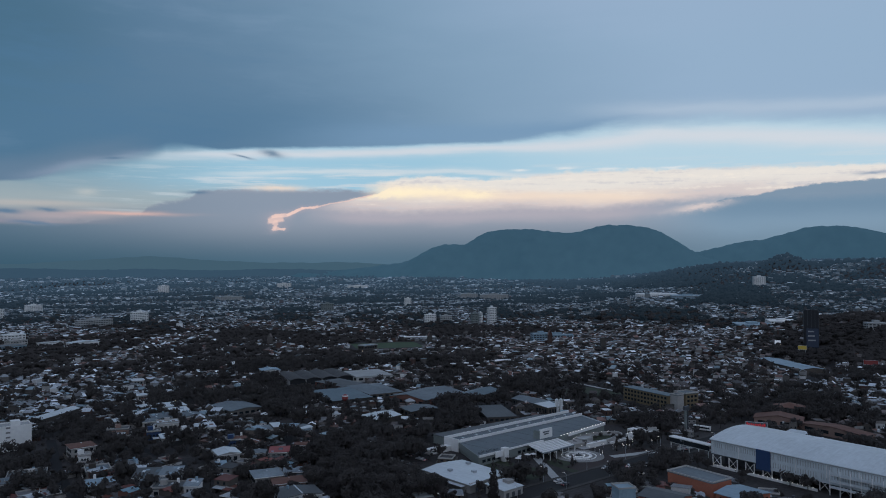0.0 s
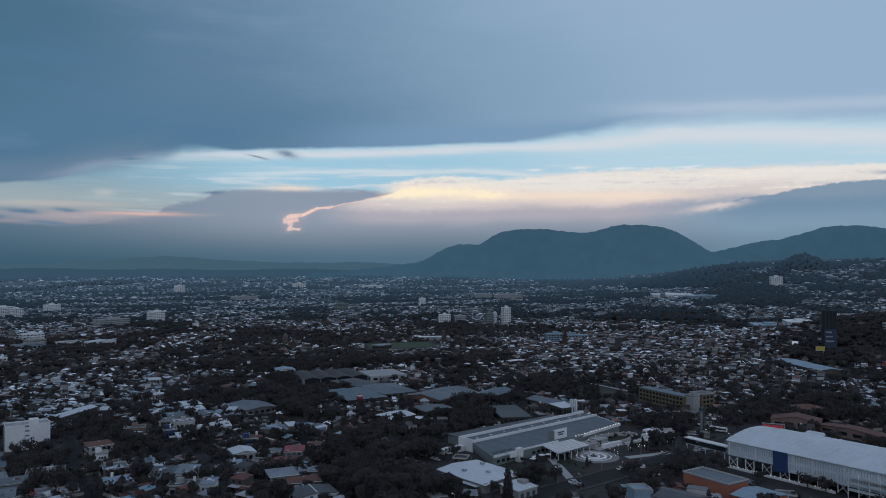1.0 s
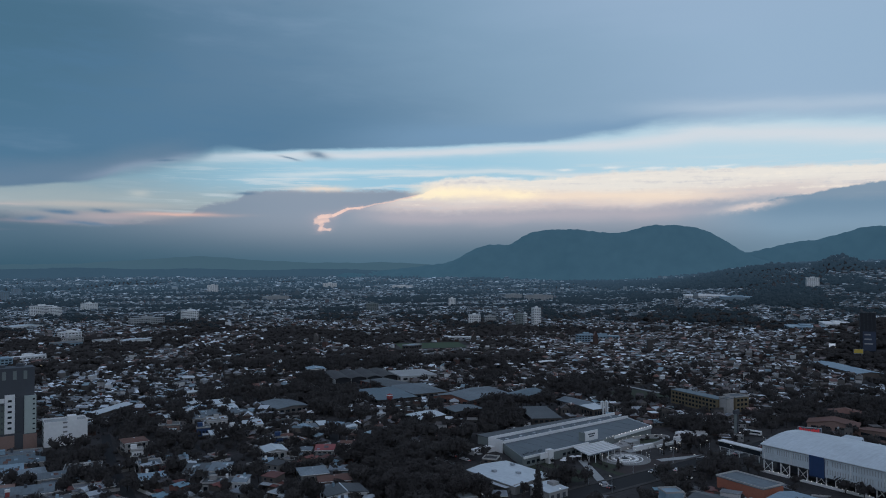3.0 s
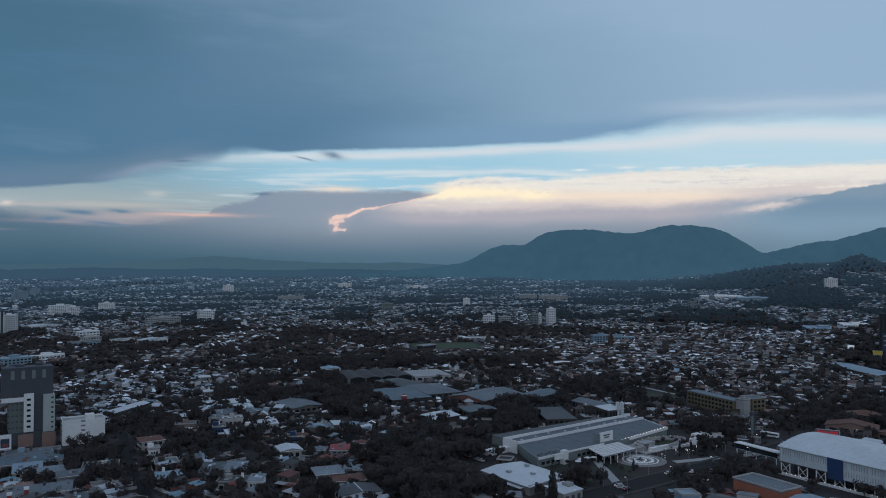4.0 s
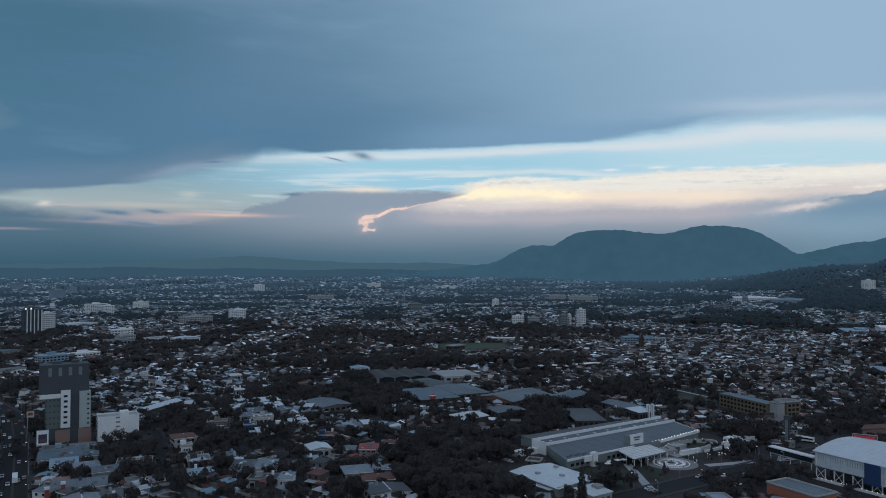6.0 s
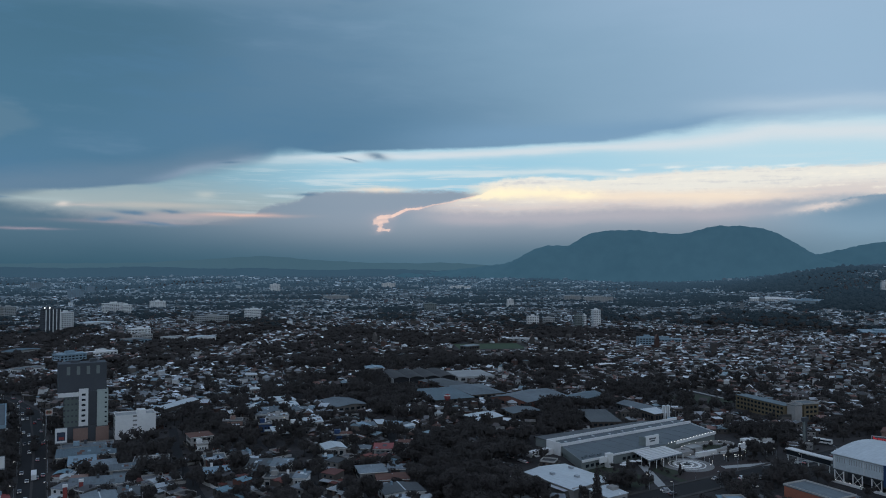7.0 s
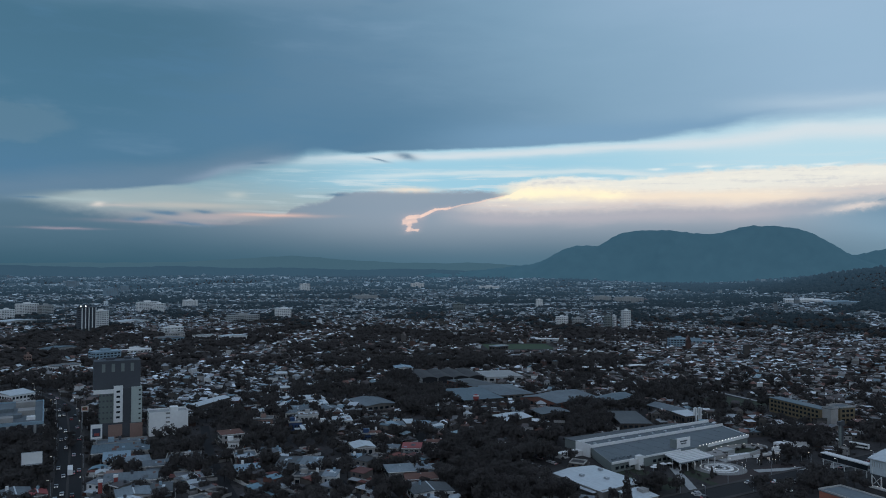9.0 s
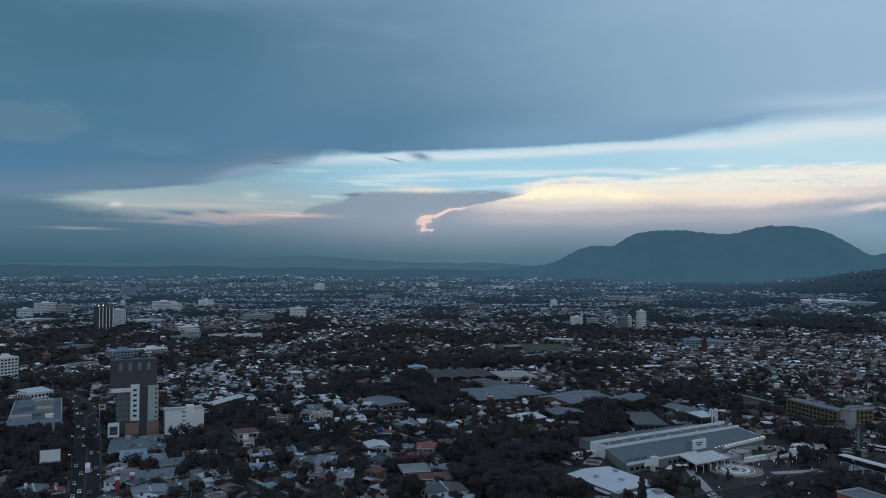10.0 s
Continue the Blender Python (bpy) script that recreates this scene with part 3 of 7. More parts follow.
def rise(a, rows):
    """A skyline in degrees as a sum of smooth slopes: from bearing, to bearing, rise."""
    return sum(h * float(sstep(a, p, q)) for p, q, h in rows)


ridge("backdrop_low_hills", "low hills where the plain ends, dark blue with haze", "low_hill", -75, 4, 4300, 4700,
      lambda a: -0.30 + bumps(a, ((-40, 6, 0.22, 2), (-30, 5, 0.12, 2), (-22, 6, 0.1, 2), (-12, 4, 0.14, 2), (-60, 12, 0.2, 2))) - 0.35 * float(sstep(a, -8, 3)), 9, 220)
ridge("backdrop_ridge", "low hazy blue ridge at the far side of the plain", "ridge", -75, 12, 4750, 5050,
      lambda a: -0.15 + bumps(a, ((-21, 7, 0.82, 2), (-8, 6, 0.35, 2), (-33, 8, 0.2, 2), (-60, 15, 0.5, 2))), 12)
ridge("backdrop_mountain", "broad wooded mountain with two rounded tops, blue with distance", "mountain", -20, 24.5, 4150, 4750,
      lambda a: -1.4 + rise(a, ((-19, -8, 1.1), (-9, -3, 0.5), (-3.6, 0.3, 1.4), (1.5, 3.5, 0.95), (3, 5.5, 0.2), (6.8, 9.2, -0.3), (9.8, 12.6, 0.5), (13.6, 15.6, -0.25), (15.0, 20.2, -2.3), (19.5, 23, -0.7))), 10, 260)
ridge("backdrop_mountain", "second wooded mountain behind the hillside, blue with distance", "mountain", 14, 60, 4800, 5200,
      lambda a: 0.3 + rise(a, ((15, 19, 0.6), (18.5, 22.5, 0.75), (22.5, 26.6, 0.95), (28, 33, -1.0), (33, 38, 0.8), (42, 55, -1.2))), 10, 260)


# ---------------------------------------------------------------- roads
KEEP = []  # rectangles left free of scattered houses and trees: x, y, half length, half width, turn


def keep(x, y, hx, hy, deg):
    KEEP.append((x, y, hx, hy, radians(deg)))


def ribbon(name, label, mat, line, wide, lift, thick=0.0, kind="structure", category="road", off=0.0, clear=3.0):
    """A strip along a line of plan points, draped on the ground."""
    pts = [Vector(p) for p in line]
    fine = [a.lerp(b, k / 12) for a, b in zip(pts, pts[1:]) for k in range(12)] + [pts[-1]]
    left, right = [], []
    for i, p in enumerate(fine):
        d = (fine[min(i + 1, len(fine) - 1)] - fine[max(i - 1, 0)]).normalized()
        n = Vector((-d.y, d.x))
        for side, row in ((1, left), (-1, right)):
            q = p + n * (off + side * wide / 2)
            row.append((q.x, q.y, float(land(q.x, q.y)) + lift))
    sh, n = Shape(), len(fine)
    faces = [(n + i, n + i + 1, i + 1, i) for i in range(n - 1)]
    verts = left + right
    if thick:
        verts = verts + [(x, y, z - thick) for x, y, z in verts]
        faces += [(i, i + 1, 2 * n + i + 1, 2 * n + i) for i in range(n - 1)] + [(3 * n + i, 3 * n + i + 1, n + i + 1, n + i) for i in range(n - 1)]
    sh.add(verts, faces)
    if clear:
        for a, b in zip(pts, pts[1:]):
            m, d = (a + b) / 2, b - a
            keep(m.x, m.y, d.length / 2 + 1, wide / 2 + clear, math.degrees(math.atan2(d.y, d.x)))
    return tagged(part(name, sh, mat), label, category, kind=kind)


AVENUE = [(-170, 228), (-240, 324), (-307, 417), (-383, 515), (-440, 562), (-560, 600)]
MALL_ROAD = [(-12, 318), (31, 355), (82, 397), (131, 438), (164, 466), (225, 520)]
ribbon("road", "four-lane asphalt avenue in the dusk", "asphalt", AVENUE, 12.5, 0.06)
ribbon("road", "asphalt road in front of the mall", "asphalt", MALL_ROAD, 13, 0.06)
for side in (-1, 1):
    ribbon("pavement", "concrete pavement along the avenue", "kerb", AVENUE, 2.4, 0.2, 0.25, category="pavement", off=side * 7.5, clear=0)
    ribbon("pavement", "concrete pavement along the mall road", "kerb", MALL_ROAD, 2.4, 0.2, 0.25, category="pavement", off=side * 7.8, clear=0)
for street in ([(-80, 305), (-102, 343), (-125, 379), (-149, 423), (-190, 460), (-235, 520)], [(-150, 318), (-158, 331), (-190, 377), (-218, 422), (-250, 478)], [(-94, 430), (-94, 445), (-101, 489), (-113, 515), (-160, 560)],
               [(140, 530), (160, 508), (175, 492), (215, 487), (270, 455)], [(40, 560), (95, 640), (190, 740), (300, 830)],
               [(-380, 640), (-250, 700), (-120, 780), (40, 860)], [(190, 470), (240, 560), (330, 690), (420, 800)]):
    ribbon("road", "narrow asphalt street between houses", "asphalt", street, 5.5, 0.05, clear=0.5)
ribbon("road_median", "narrow planted median of the avenue", "kerb", AVENUE, 1.2, 0.22, 0.2, category="median", clear=0)


# ---------------------------------------------------------------- large buildings
def block(parent, name, mat, x0, x1, y0, y1, z0, z1, label=""):
    return part(name, Shape().box(x0, x1, y0, y1, z0, z1), mat, parent, label)


def windows(parent, face, u0, u1, n, z0, z1, rows, at, mat="glass", deep=0.12, fill=0.6, tall=0.55):
    """A row or grid of windows on a face: 'x' for a face of constant x, 'y' for one of constant y. at: that coordinate; deep is outward."""
    w, h = (u1 - u0) / n, (z1 - z0) / rows
    me = {}
    for i in range(n):
        for j in range(rows):
            u, z = u0 + (i + 0.5) * w, z0 + (j + 0.5) * h
            if not me:
                a, b = (w * fill / 2, h * tall / 2)
                sh = Shape()
                if face == "y":
                    sh.box(-a, a, min(0, deep), max(0, deep), -b, b)
                else:
                    sh.box(min(0, deep), max(0, deep), -a, a, -b, b)
                me["m"] = sh.mesh("window", mat)
            ob = part("window", me["m"], mat, parent)
            ob.location = (u, at, z) if face == "y" else (at, u, z)


def prism(parent, name, mat, plan, z0, z1, label=""):
    """An upright body over any plan outline (counter-clockwise)."""
    n = len(plan)
    sh = Shape().add([(x, y, z) for z in (z0, z1) for x, y in plan],
                     [tuple(range(n, 2 * n)), tuple(range(n - 1, -1, -1))] + [(i, (i + 1) % n, n + (i + 1) % n, n + i) for i in range(n)])
    return part(name, sh, mat, parent, label)


def mall():
    m = empty("shopping_mall", pose(9.3, 440, 0, 0, 0, 42.1), "long low mall with grey roofs and white fascias", "building")
    keep(9.3 + 41, 440 + 36, 68, 34, 42.1)
    front = [(-12, -28), (66, -27.6), (66, -26), (109, -23.5), (118, 1.8), (2.2, 2.2)]
    prism(m, "wall", "green_panel", front, 0, 5.1, "grey-green front wall under the parapet")
    prism(m, "roof", "grey_roof", [(-11.6, -27.6), (66, -27.2), (66.4, -25.6), (108.6, -23.1), (117.4, 1.7), (2.4, 1.9)], 5.11, 5.4, "flat grey membrane roof")
    block(m, "wall", "green_panel", 1.6, 118, 2.85, 13.4, 0, 5.6)
    block(m, "roof", "grey_roof", 1.7, 118.2, 2.9, 13.4, 5.61, 5.85, "flat grey membrane roof")
    block(m, "fascia", "white", 1.2, 118.6, 2.0, 2.8, 5.42, 7.0, "white fascia along the clerestory")
    prism(m, "wall", "green_panel", [(5, 14.3), (112, 14.3), (97, 25), (5.6, 29.5)], 0, 5.2)
    prism(m, "roof", "dark_roof", [(4.6, 14.3), (113, 14.3), (97.4, 25.3), (5.2, 29.9)], 5.21, 5.5, "dark sheet roof")
    block(m, "fascia", "white", 0.7, 118.8, 13.45, 14.25, 5.0, 7.4, "white fascia along the clerestory")
    for x0, x1, y0, y1, z in ((-12.1, 4.4, -28.6, -28.05, 4.6), (8.4, 42.0, -28.5, -27.7, 5.0)):
        block(m, "parapet", "white", x0, x1, y0, y1, z, 5.9, "white front parapet")
    prism(m, "parapet", "white", [(66, -28.2), (109.4, -24.2), (109.4, -23.6), (66, -27.7)], 4.2, 5.9)
    prism(m, "parapet", "white_sheet", [(109.2, -23.4), (118.6, 1.9), (118.0, 1.9), (108.7, -23.4)], 4.2, 5.8)
    prism(m, "parapet", "green_panel", [(-12.7, -28), (-12.1, -28.0), (1.9, 2.0), (1.3, 2.0)], 2.0, 5.7)
    block(m, "wall", "white", 0.5, 1.15, 2.0, 14.2, 0, 7.5, "white gable end wall")
    block(m, "low_wing", "white", -16, 0.4, 8, 13, 0, 3.0, "low white wing at the yard")
    block(m, "low_roof", "hall_roof", -26, -17, 16, 27, 0, 3.6, "low pale sheet-roofed store")
    block(m, "foyer", "plaster", 57, 70, -39, -30, 0, 2.4, "white flat-roofed foyer beside the canopy")
    block(m, "foyer", "concrete", 70.5, 80, -36, -29.5, 0, 2.9)
    block(m, "entrance_block", "white", 4.6, 8.2, -31.6, -28.7, 0, 7.6, "white block beside the entrance")
    block(m, "entrance_wall", "white", -1.2, 4.5, -30.8, -29.9, 3.2, 6.2)
    for i in range(9):
        u = block(m, "roof_unit", "steel", 8 + i * 12.4, 9.6 + i * 12.4, 6 + (i % 3), 7.2 + (i % 3), 5.86, 6.5)
        part("cap", Shape().box(7.9 + i * 12.4, 9.7 + i * 12.4, 5.9 + (i % 3), 7.3 + (i % 3), 6.51, 6.6), "white_sheet", u)
    for i in range(8):
        block(m, "roof_unit", "hall_roof", -8 + i * 2.0, -6.7 + i * 2.0, -24.6 + 0.9 * (i % 3), -23.4 + 0.9 * (i % 3), 5.41, 6.3, "weathered cooling unit")
    for i in range(10):
        block(m, "roof_seam", "dark_roof", 3 + i * 11.0, 3.18 + i * 11.0, -26, 1.6, 5.41, 5.46)
    windows(m, "y", -10, 13, 6, 0.8, 3.6, 1, -28.0, deep=-0.15)
    windows(m, "y", 19, 62, 11, 0.8, 3.6, 1, -27.85, deep=-0.15)
    s = block(m, "sign_panel", "white", 43, 54.5, -24.6, -23.8, 5.41, 11.0, "white sign panel with two dark lines of lettering")
    part("side", Shape().box(42.4, 42.98, -24.6, -20.0, 5.41, 10.4), "green_panel", s)
    for z, w in ((8.8, 6.0), (7.5, 4.4)):
        part("lettering_bar", Shape().box(48.7 - w / 2, 48.7 + w / 2, -24.75, -24.62, z, z + 0.7), "charcoal", s)
    a, b, c2, d2 = Vector((28, -28.7)), Vector((54, -29.2)), Vector((49, -46.0)), Vector((20.5, -46.5))
    c = prism(m, "canopy", "grey_roof", [tuple(d2), tuple(c2), tuple(b), tuple(a)], 4.4, 4.7, "flat canopy with white slats over the entrance")
    for i in range(7):
        k0, k1 = i / 7 + 0.01, i / 7 + 0.085
        q = [a.lerp(d2, k1), b.lerp(c2, k1), b.lerp(c2, k0), a.lerp(d2, k0)]
        prism(c, "slat", "white", [tuple(p) for p in q], 4.71, 5.2)
    for i in range(6):
        for p in (d2.lerp(c2, i / 5), a.lerp(b, i / 5).lerp(d2.lerp(c2, i / 5), 0.5)):
            part("post", Shape().tube(p.x, p.y, 0, 4.4, 0.2), "white", m)
    for i in range(16):
        part("bulb", Shape().tube(58 + i * 3.3, -28.6 + i * 0.31, 5.9, 6.3, 0.24, 0.16, 6), "lamp_white", m, "glowing white bulb")
    # kiosks and umbrellas in the yard before the entrance
    for i, (x, y) in enumerate(((20, -35), (23.5, -36.5), (14, -35), (10, -37))):
        k = empty("parasol", m.matrix_basis @ pose(x, y, 0), "pale round parasol on the mall forecourt", "parasol", "parasols of the forecourt")
        part("pole", Shape().tube(0, 0, 0, 2.4, 0.06, n=6), "steel", k)
        part("canopy", Shape().tube(0, 0, 2.3, 3.0, 1.9, 0.1, 10), "white", k)


def garden_terrace():
    """The oval walled garden beside the mall, with lights along its rim."""
    g = empty("garden_terrace", pose(97, 473, 0, 0, 0, 38), "oval garden terrace with white rim walls and lights", "terrace")
    keep(103, 470, 32, 17, 38)
    n, rim, steps, bed = 40, Shape(), Shape(), Shape()

    def oval(s, k):
        a = 2 * math.pi * k / n
        return 21 * s * math.cos(a), 9.5 * s * math.sin(a)
    for sh, s0, s1, z in ((rim, 0.95, 1.0, 1.9), (steps, 0.62, 0.70, 1.2)):
        vs = [(*oval(s, k), h) for h in (0, z) for s in (s0, s1) for k in range(n)]
        fs = []
        for k in range(n):
            j = (k + 1) % n
            fs += [(2 * n + k, 3 * n + k, 3 * n + j, 2 * n + j), (n + k, n + j, 3 * n + j, 3 * n + k), (j, k, 2 * n + k, 2 * n + j)]
        sh.add(vs, fs)
    bed.add([(*oval(0.92, k), 0.3) for k in range(n)], [tuple(range(n))])
    part("rim_wall", rim, "plaster", g, "curved white rim wall")
    part("inner_wall", steps, "concrete", g, "low curved concrete seat wall")
    part("paved_floor", bed, "concrete", g, "pale paved floor")
    inner = Shape()
    inner.add([(*oval(0.61, k), 0.42) for k in range(n)], [tuple(range(n))])
    part("planting_bed", inner, "grass", g, "dark planted bed")
    for x0, x1, y0, y1, z in ((18, 40, -8.6, -7.6, 2.6), (24, 46, -12.4, -11.5, 2.0), (-4, 22, -13.4, -12.6, 1.4), (-22, -6, -12.0, -9.8, 2.6), (39, 40, -7.5, 1, 2.6), (28, 34, -6, -1, 3.2), (42, 47, -10, -5, 3.0)):
        part("garden_wall", Shape().box(x0, x1, y0, y1, 0, z), "white", g)
    part("deck", Shape().box(-27, 38, -12.5, -7.0, 0, 0.28), "concrete", g, "paved terrace deck")
    for k in range(2, 20, 2):
        x, y = oval(0.965, k)
        part("bulb", Shape().tube(x, y, 1.9, 2.2, 0.17, 0.12, 6), "lamp_white", g, "glowing white bulb")
    for k in range(6):
        part("bulb", Shape().tube(19 + k * 3.7, -8.1, 2.6, 2.9, 0.17, 0.12, 6), "lamp_white", g, "glowing white bulb")


garden_terrace()


def tanks():
    for i, (x, y) in enumerate(((83.2, 552), (86.3, 553.2))):
        t = empty("storage_tank", pose(x, y, 0), "tall white cylindrical tank behind the mall", "tank", "tanks behind the mall")
        part("shell", Shape().tube(0, 0, 0, 11.0, 1.35, n=20), "white", t, smooth=False)
        part("cap", Shape().tube(0, 0, 11.0, 11.5, 1.35, 0.6, 20), "white_sheet", t)
        part("ladder", Shape().box(-0.25, 0.25, -1.6, -1.4, 0.5, 10.9), "steel", t)
    w = empty("water_tank", pose(-76, 579, 0), "red water tank with a white band on a steel post", "tank")
    part("post", Shape().tube(0, 0, 0, 6.0, 0.5, 0.4, 8), "steel", w)
    part("bowl", Shape().tube(0, 0, 5.6, 7.4, 0.8, 2.4, 14).tube(0, 0, 7.4, 9.4, 2.4, 2.4, 14), "red", w, "faded red bowl")
    part("band", Shape().tube(0, 0, 9.41, 10.1, 2.45, 2.3, 14), "white", w)
    part("dome", Shape().tube(0, 0, 10.11, 11.0, 2.3, 0.4, 14), "red", w)


def plaza():
    p = tagged(part("plaza_paving", Shape().tube(0, 0, 0, 0.10, 14.5, n=48), "paving"), "round paved forecourt with pale rings", "plaza", kind="structure")
    p.location = (77.6, 432.6, 0.06)
    for r0, r1, z, mat in ((5.9, 7.8, 0.45, "white"), (9.6, 10.2, 0.3, "white"), (2.8, 3.9, 0.45, "white")):
        sh, n = Shape(), 48
        ring = [(math.cos(2 * math.pi * i / n), math.sin(2 * math.pi * i / n)) for i in range(n)]
        vs = [(r * a, r * b, h) for h in (0.1, z) for r in (r0, r1) for a, b in ring]
        fs = []
        for i in range(n):
            j = (i + 1) % n
            fs += [(2 * n + i, 3 * n + i, 3 * n + j, 2 * n + j), (n + i, n + j, 3 * n + j, 3 * n + i), (j, i, 2 * n + i, 2 * n + j)]
        sh.add(vs, fs)
        b = tagged(part("ring_bench", sh, mat), "low round white bench wall on the forecourt", "bench")
        b.location = (77.6, 432.6, 0.06)
    for i in range(10):                                 # petal beds between the rings
        a = i / 10 * 6.283
        q = tagged(part("stone_planter", Shape().tube(77.6 + 5.1 * math.cos(a), 432.6 + 5.1 * math.sin(a), 0.12, 0.5, 0.8, n=10), "concrete"), "small round pale planter in the forecourt", "planter", "planters of the forecourt")
    f = tagged(part("fountain_basin", Shape().tube(0, 0, 0.1, 0.8, 1.6, n=24).tube(0, 0, 0.8, 1.8, 0.4, 0.25, 12), "dark_roof"), "round dark fountain basin in the forecourt", "fountain")
    f.location = (77.6, 432.6, 0.06)
    for x0, y0, x1, y1, w, mat, label in ((53, 428, 58.8, 378, 4.6, "concrete", "pale concrete path across the lawn"), (96, 430, 150, 452, 5, "concrete", "pale concrete footpath beside the road")):
        ribbon("pavement", label, mat, [(x0, y0), (x1, y1)], w, 0.16, 0.2, category="path", clear=2)
    keep(81, 436, 20, 20, 0)
    ribbon("parking", "brown asphalt parking strip beside the road", "parking", [(70, 404), (122, 447)], 15, 0.05, category="parking", clear=0)
    keep(82, 410, 34, 15, 42)
    keep(-8, 400, 22, 16, -48)
    keep(158, 378, 44, 14, -53.8)
    ribbon("ground_lawn", "mown lawn in front of the mall", "grass", [(60, 424), (76, 397)], 12, 0.04, category="lawn", clear=0)
    keep(68, 412, 16, 12, 120)
    ribbon("ground_lawn", "dark lawn with shrubs below the mall front", "grass", [(24, 418), (52, 392)], 20, 0.03, category="lawn", clear=0)
    ribbon("pavement", "grey paved yard below the mall front", "kerb", [(8, 408), (50, 446)], 9, 0.05, category="pavement", clear=0)


def hall():
    """The long white exhibition hall on steel legs."""
    ang = math.degrees(math.atan2(-0.807, 0.59))
    h = empty("exhibition_hall", pose(147, 413, 0, 0, 0, ang), "long white hall with louvred walls raised on steel legs", "hall")
    keep(147 + 50, 413 - 20, 75, 40, ang)
    L, D, zb, ze = 125, 50, 6.3, 13.7
    block(h, "wall", "white_sheet", 0, 26.9, 0, 0.4, zb, ze, "white sheet wall with rows of louvres")
    block(h, "wall", "white_sheet", 34.5, L, 0, 0.4, 4.2, ze, "white sheet wall with two rows of louvres")
    block(h, "wall", "charcoal", 26.9, 34.5, 0.05, 0.4, zb, ze)
    block(h, "wall", "white_sheet", 0, 0.4, 0.42, D - 0.42, zb, ze)
    block(h, "wall", "white_sheet", 0, L, D - 0.4, D, zb, ze)
    block(h, "wall", "white_sheet", L - 0.4, L, 0.42, D - 0.42, zb, ze)
    block(h, "floor_slab", "dark_roof", 0.4, L - 0.4, 0.4, D - 0.4, zb - 0.6, zb)
    sh, n = Shape(), 14
    prof = [(-0.6 + (D + 1.2) * i / n, ze + 3.9 * math.sin(math.pi * i / n) ** 0.95) for i in range(n + 1)]
    vs = [(x, y, z + t) for t in (0.0, 0.3) for x in (-0.8, L + 0.8) for y, z in prof]
    k = n + 1
    fs = [(2 * k + i, 3 * k + i, 3 * k + i + 1, 2 * k + i + 1) for i in range(n)] + [(i + 1, k + i + 1, k + i, i) for i in range(n)]
    fs += [(i, 2 * k + i, 2 * k + i + 1, i + 1) for i in range(n)] + [(k + i + 1, 3 * k + i + 1, 3 * k + i, k + i) for i in range(n)] + [(0, k, 3 * k, 2 * k), (3 * k - 1, 4 * k - 1, 2 * k - 1, k - 1)]
    part("roof", sh.add(vs, fs), "white_sheet", h, "shallow arched white roof")
    for x in (0.0, L - 0.4):
        g = Shape()
        gv = [(x + dx, y, z) for dx in (0, 0.4) for y, z in prof[1:-1]] 
        kk = len(prof) - 2
        g.add(gv, [tuple(range(kk)), tuple(range(2 * kk - 1, kk - 1, -1))])
        part("gable", g, "white_sheet", h)
    louvre = Shape().box(-0.17, 0.17, -0.08, 0, -1.3, 1.3).mesh("louvre", "concrete")
    fin = Shape().box(-0.12, 0.12, -0.3, 0, -3.4, 3.4).mesh("fin", "white")
    for i in range(96):
        x = 1.2 + i * 1.29
        if 26 < x < 35.5:
            continue
        for z in ((11.2,) if x < 30 else (11.4, 7.2)):
            if (i * 7 + int(z)) % 23:
                part("louvre", louvre, "concrete", h).location = (x, 0, z)
        if i % 12 == 0:
            part("fin", fin, "white", h).location = (x, 0, 10.1)
    for i in range(38):
        part("louvre", louvre, "concrete", h).matrix_basis = pose(0, 1.4 + i * 1.27, 10.6, 0, 0, -90)
    block(h, "eave_gutter", "concrete", 0, L, -0.7, -0.1, ze - 0.35, ze - 0.05, "grey gutter under the eaves")
    block(h, "blue_panel", "blue", 26.9, 34.6, -0.9, -0.05, 3.6, 13.9, "deep blue entrance panel")
    for i in range(26):
        x = 0.6 + i * 4.9
        part("column", Shape().box(x - 0.22, x + 0.22, 0.4, 0.84, 0, zb - 0.6), "white", h)
        part("column", Shape().box(x - 0.22, x + 0.22, D - 0.9, D - 0.46, 0, zb - 0.6), "white", h)
        if i % 2 == 0 and i < 25:
            b = Shape().limb((x, 0.6, 0.3), (x + 4.9, 0.6, zb - 0.8), 0.13, 0.13).limb((x + 4.9, 0.6, 0.3), (x, 0.6, zb - 0.8), 0.13, 0.13)
            part("brace", b, "white", h)
    block(h, "back_wall", "charcoal", 3, L - 3, 8, 8.4, 0, zb - 0.6)
    block(h, "terrace", "white", 0, 60, -3.0, -2.4, 0, 1.3, "low white wall with lights in front of the hall")
    for i in range(23):
        part("bulb", Shape().tube(0.6 + i * 2.6, -2.7, 1.3, 1.6, 0.17, 0.12, 6), "lamp_white", h, "glowing white bulb")
    # stair tower and galleries at the far part of the front
    for i in range(3):
        block(h, "gallery", "white", 66, L, -3.4, -0.1, 3.4 + 3.0 * i, 3.7 + 3.0 * i, "open gallery with white rails")
        block(h, "gallery_rail", "white_sheet", 66, L, -3.5, -3.42, 3.7 + 3.0 * i, 4.7 + 3.0 * i)
    for i in range(13):
        part("gallery_post", Shape().box(66.2 + i * 4.8, 66.5 + i * 4.8, -3.7, -3.4, 0, 12), "white", h)


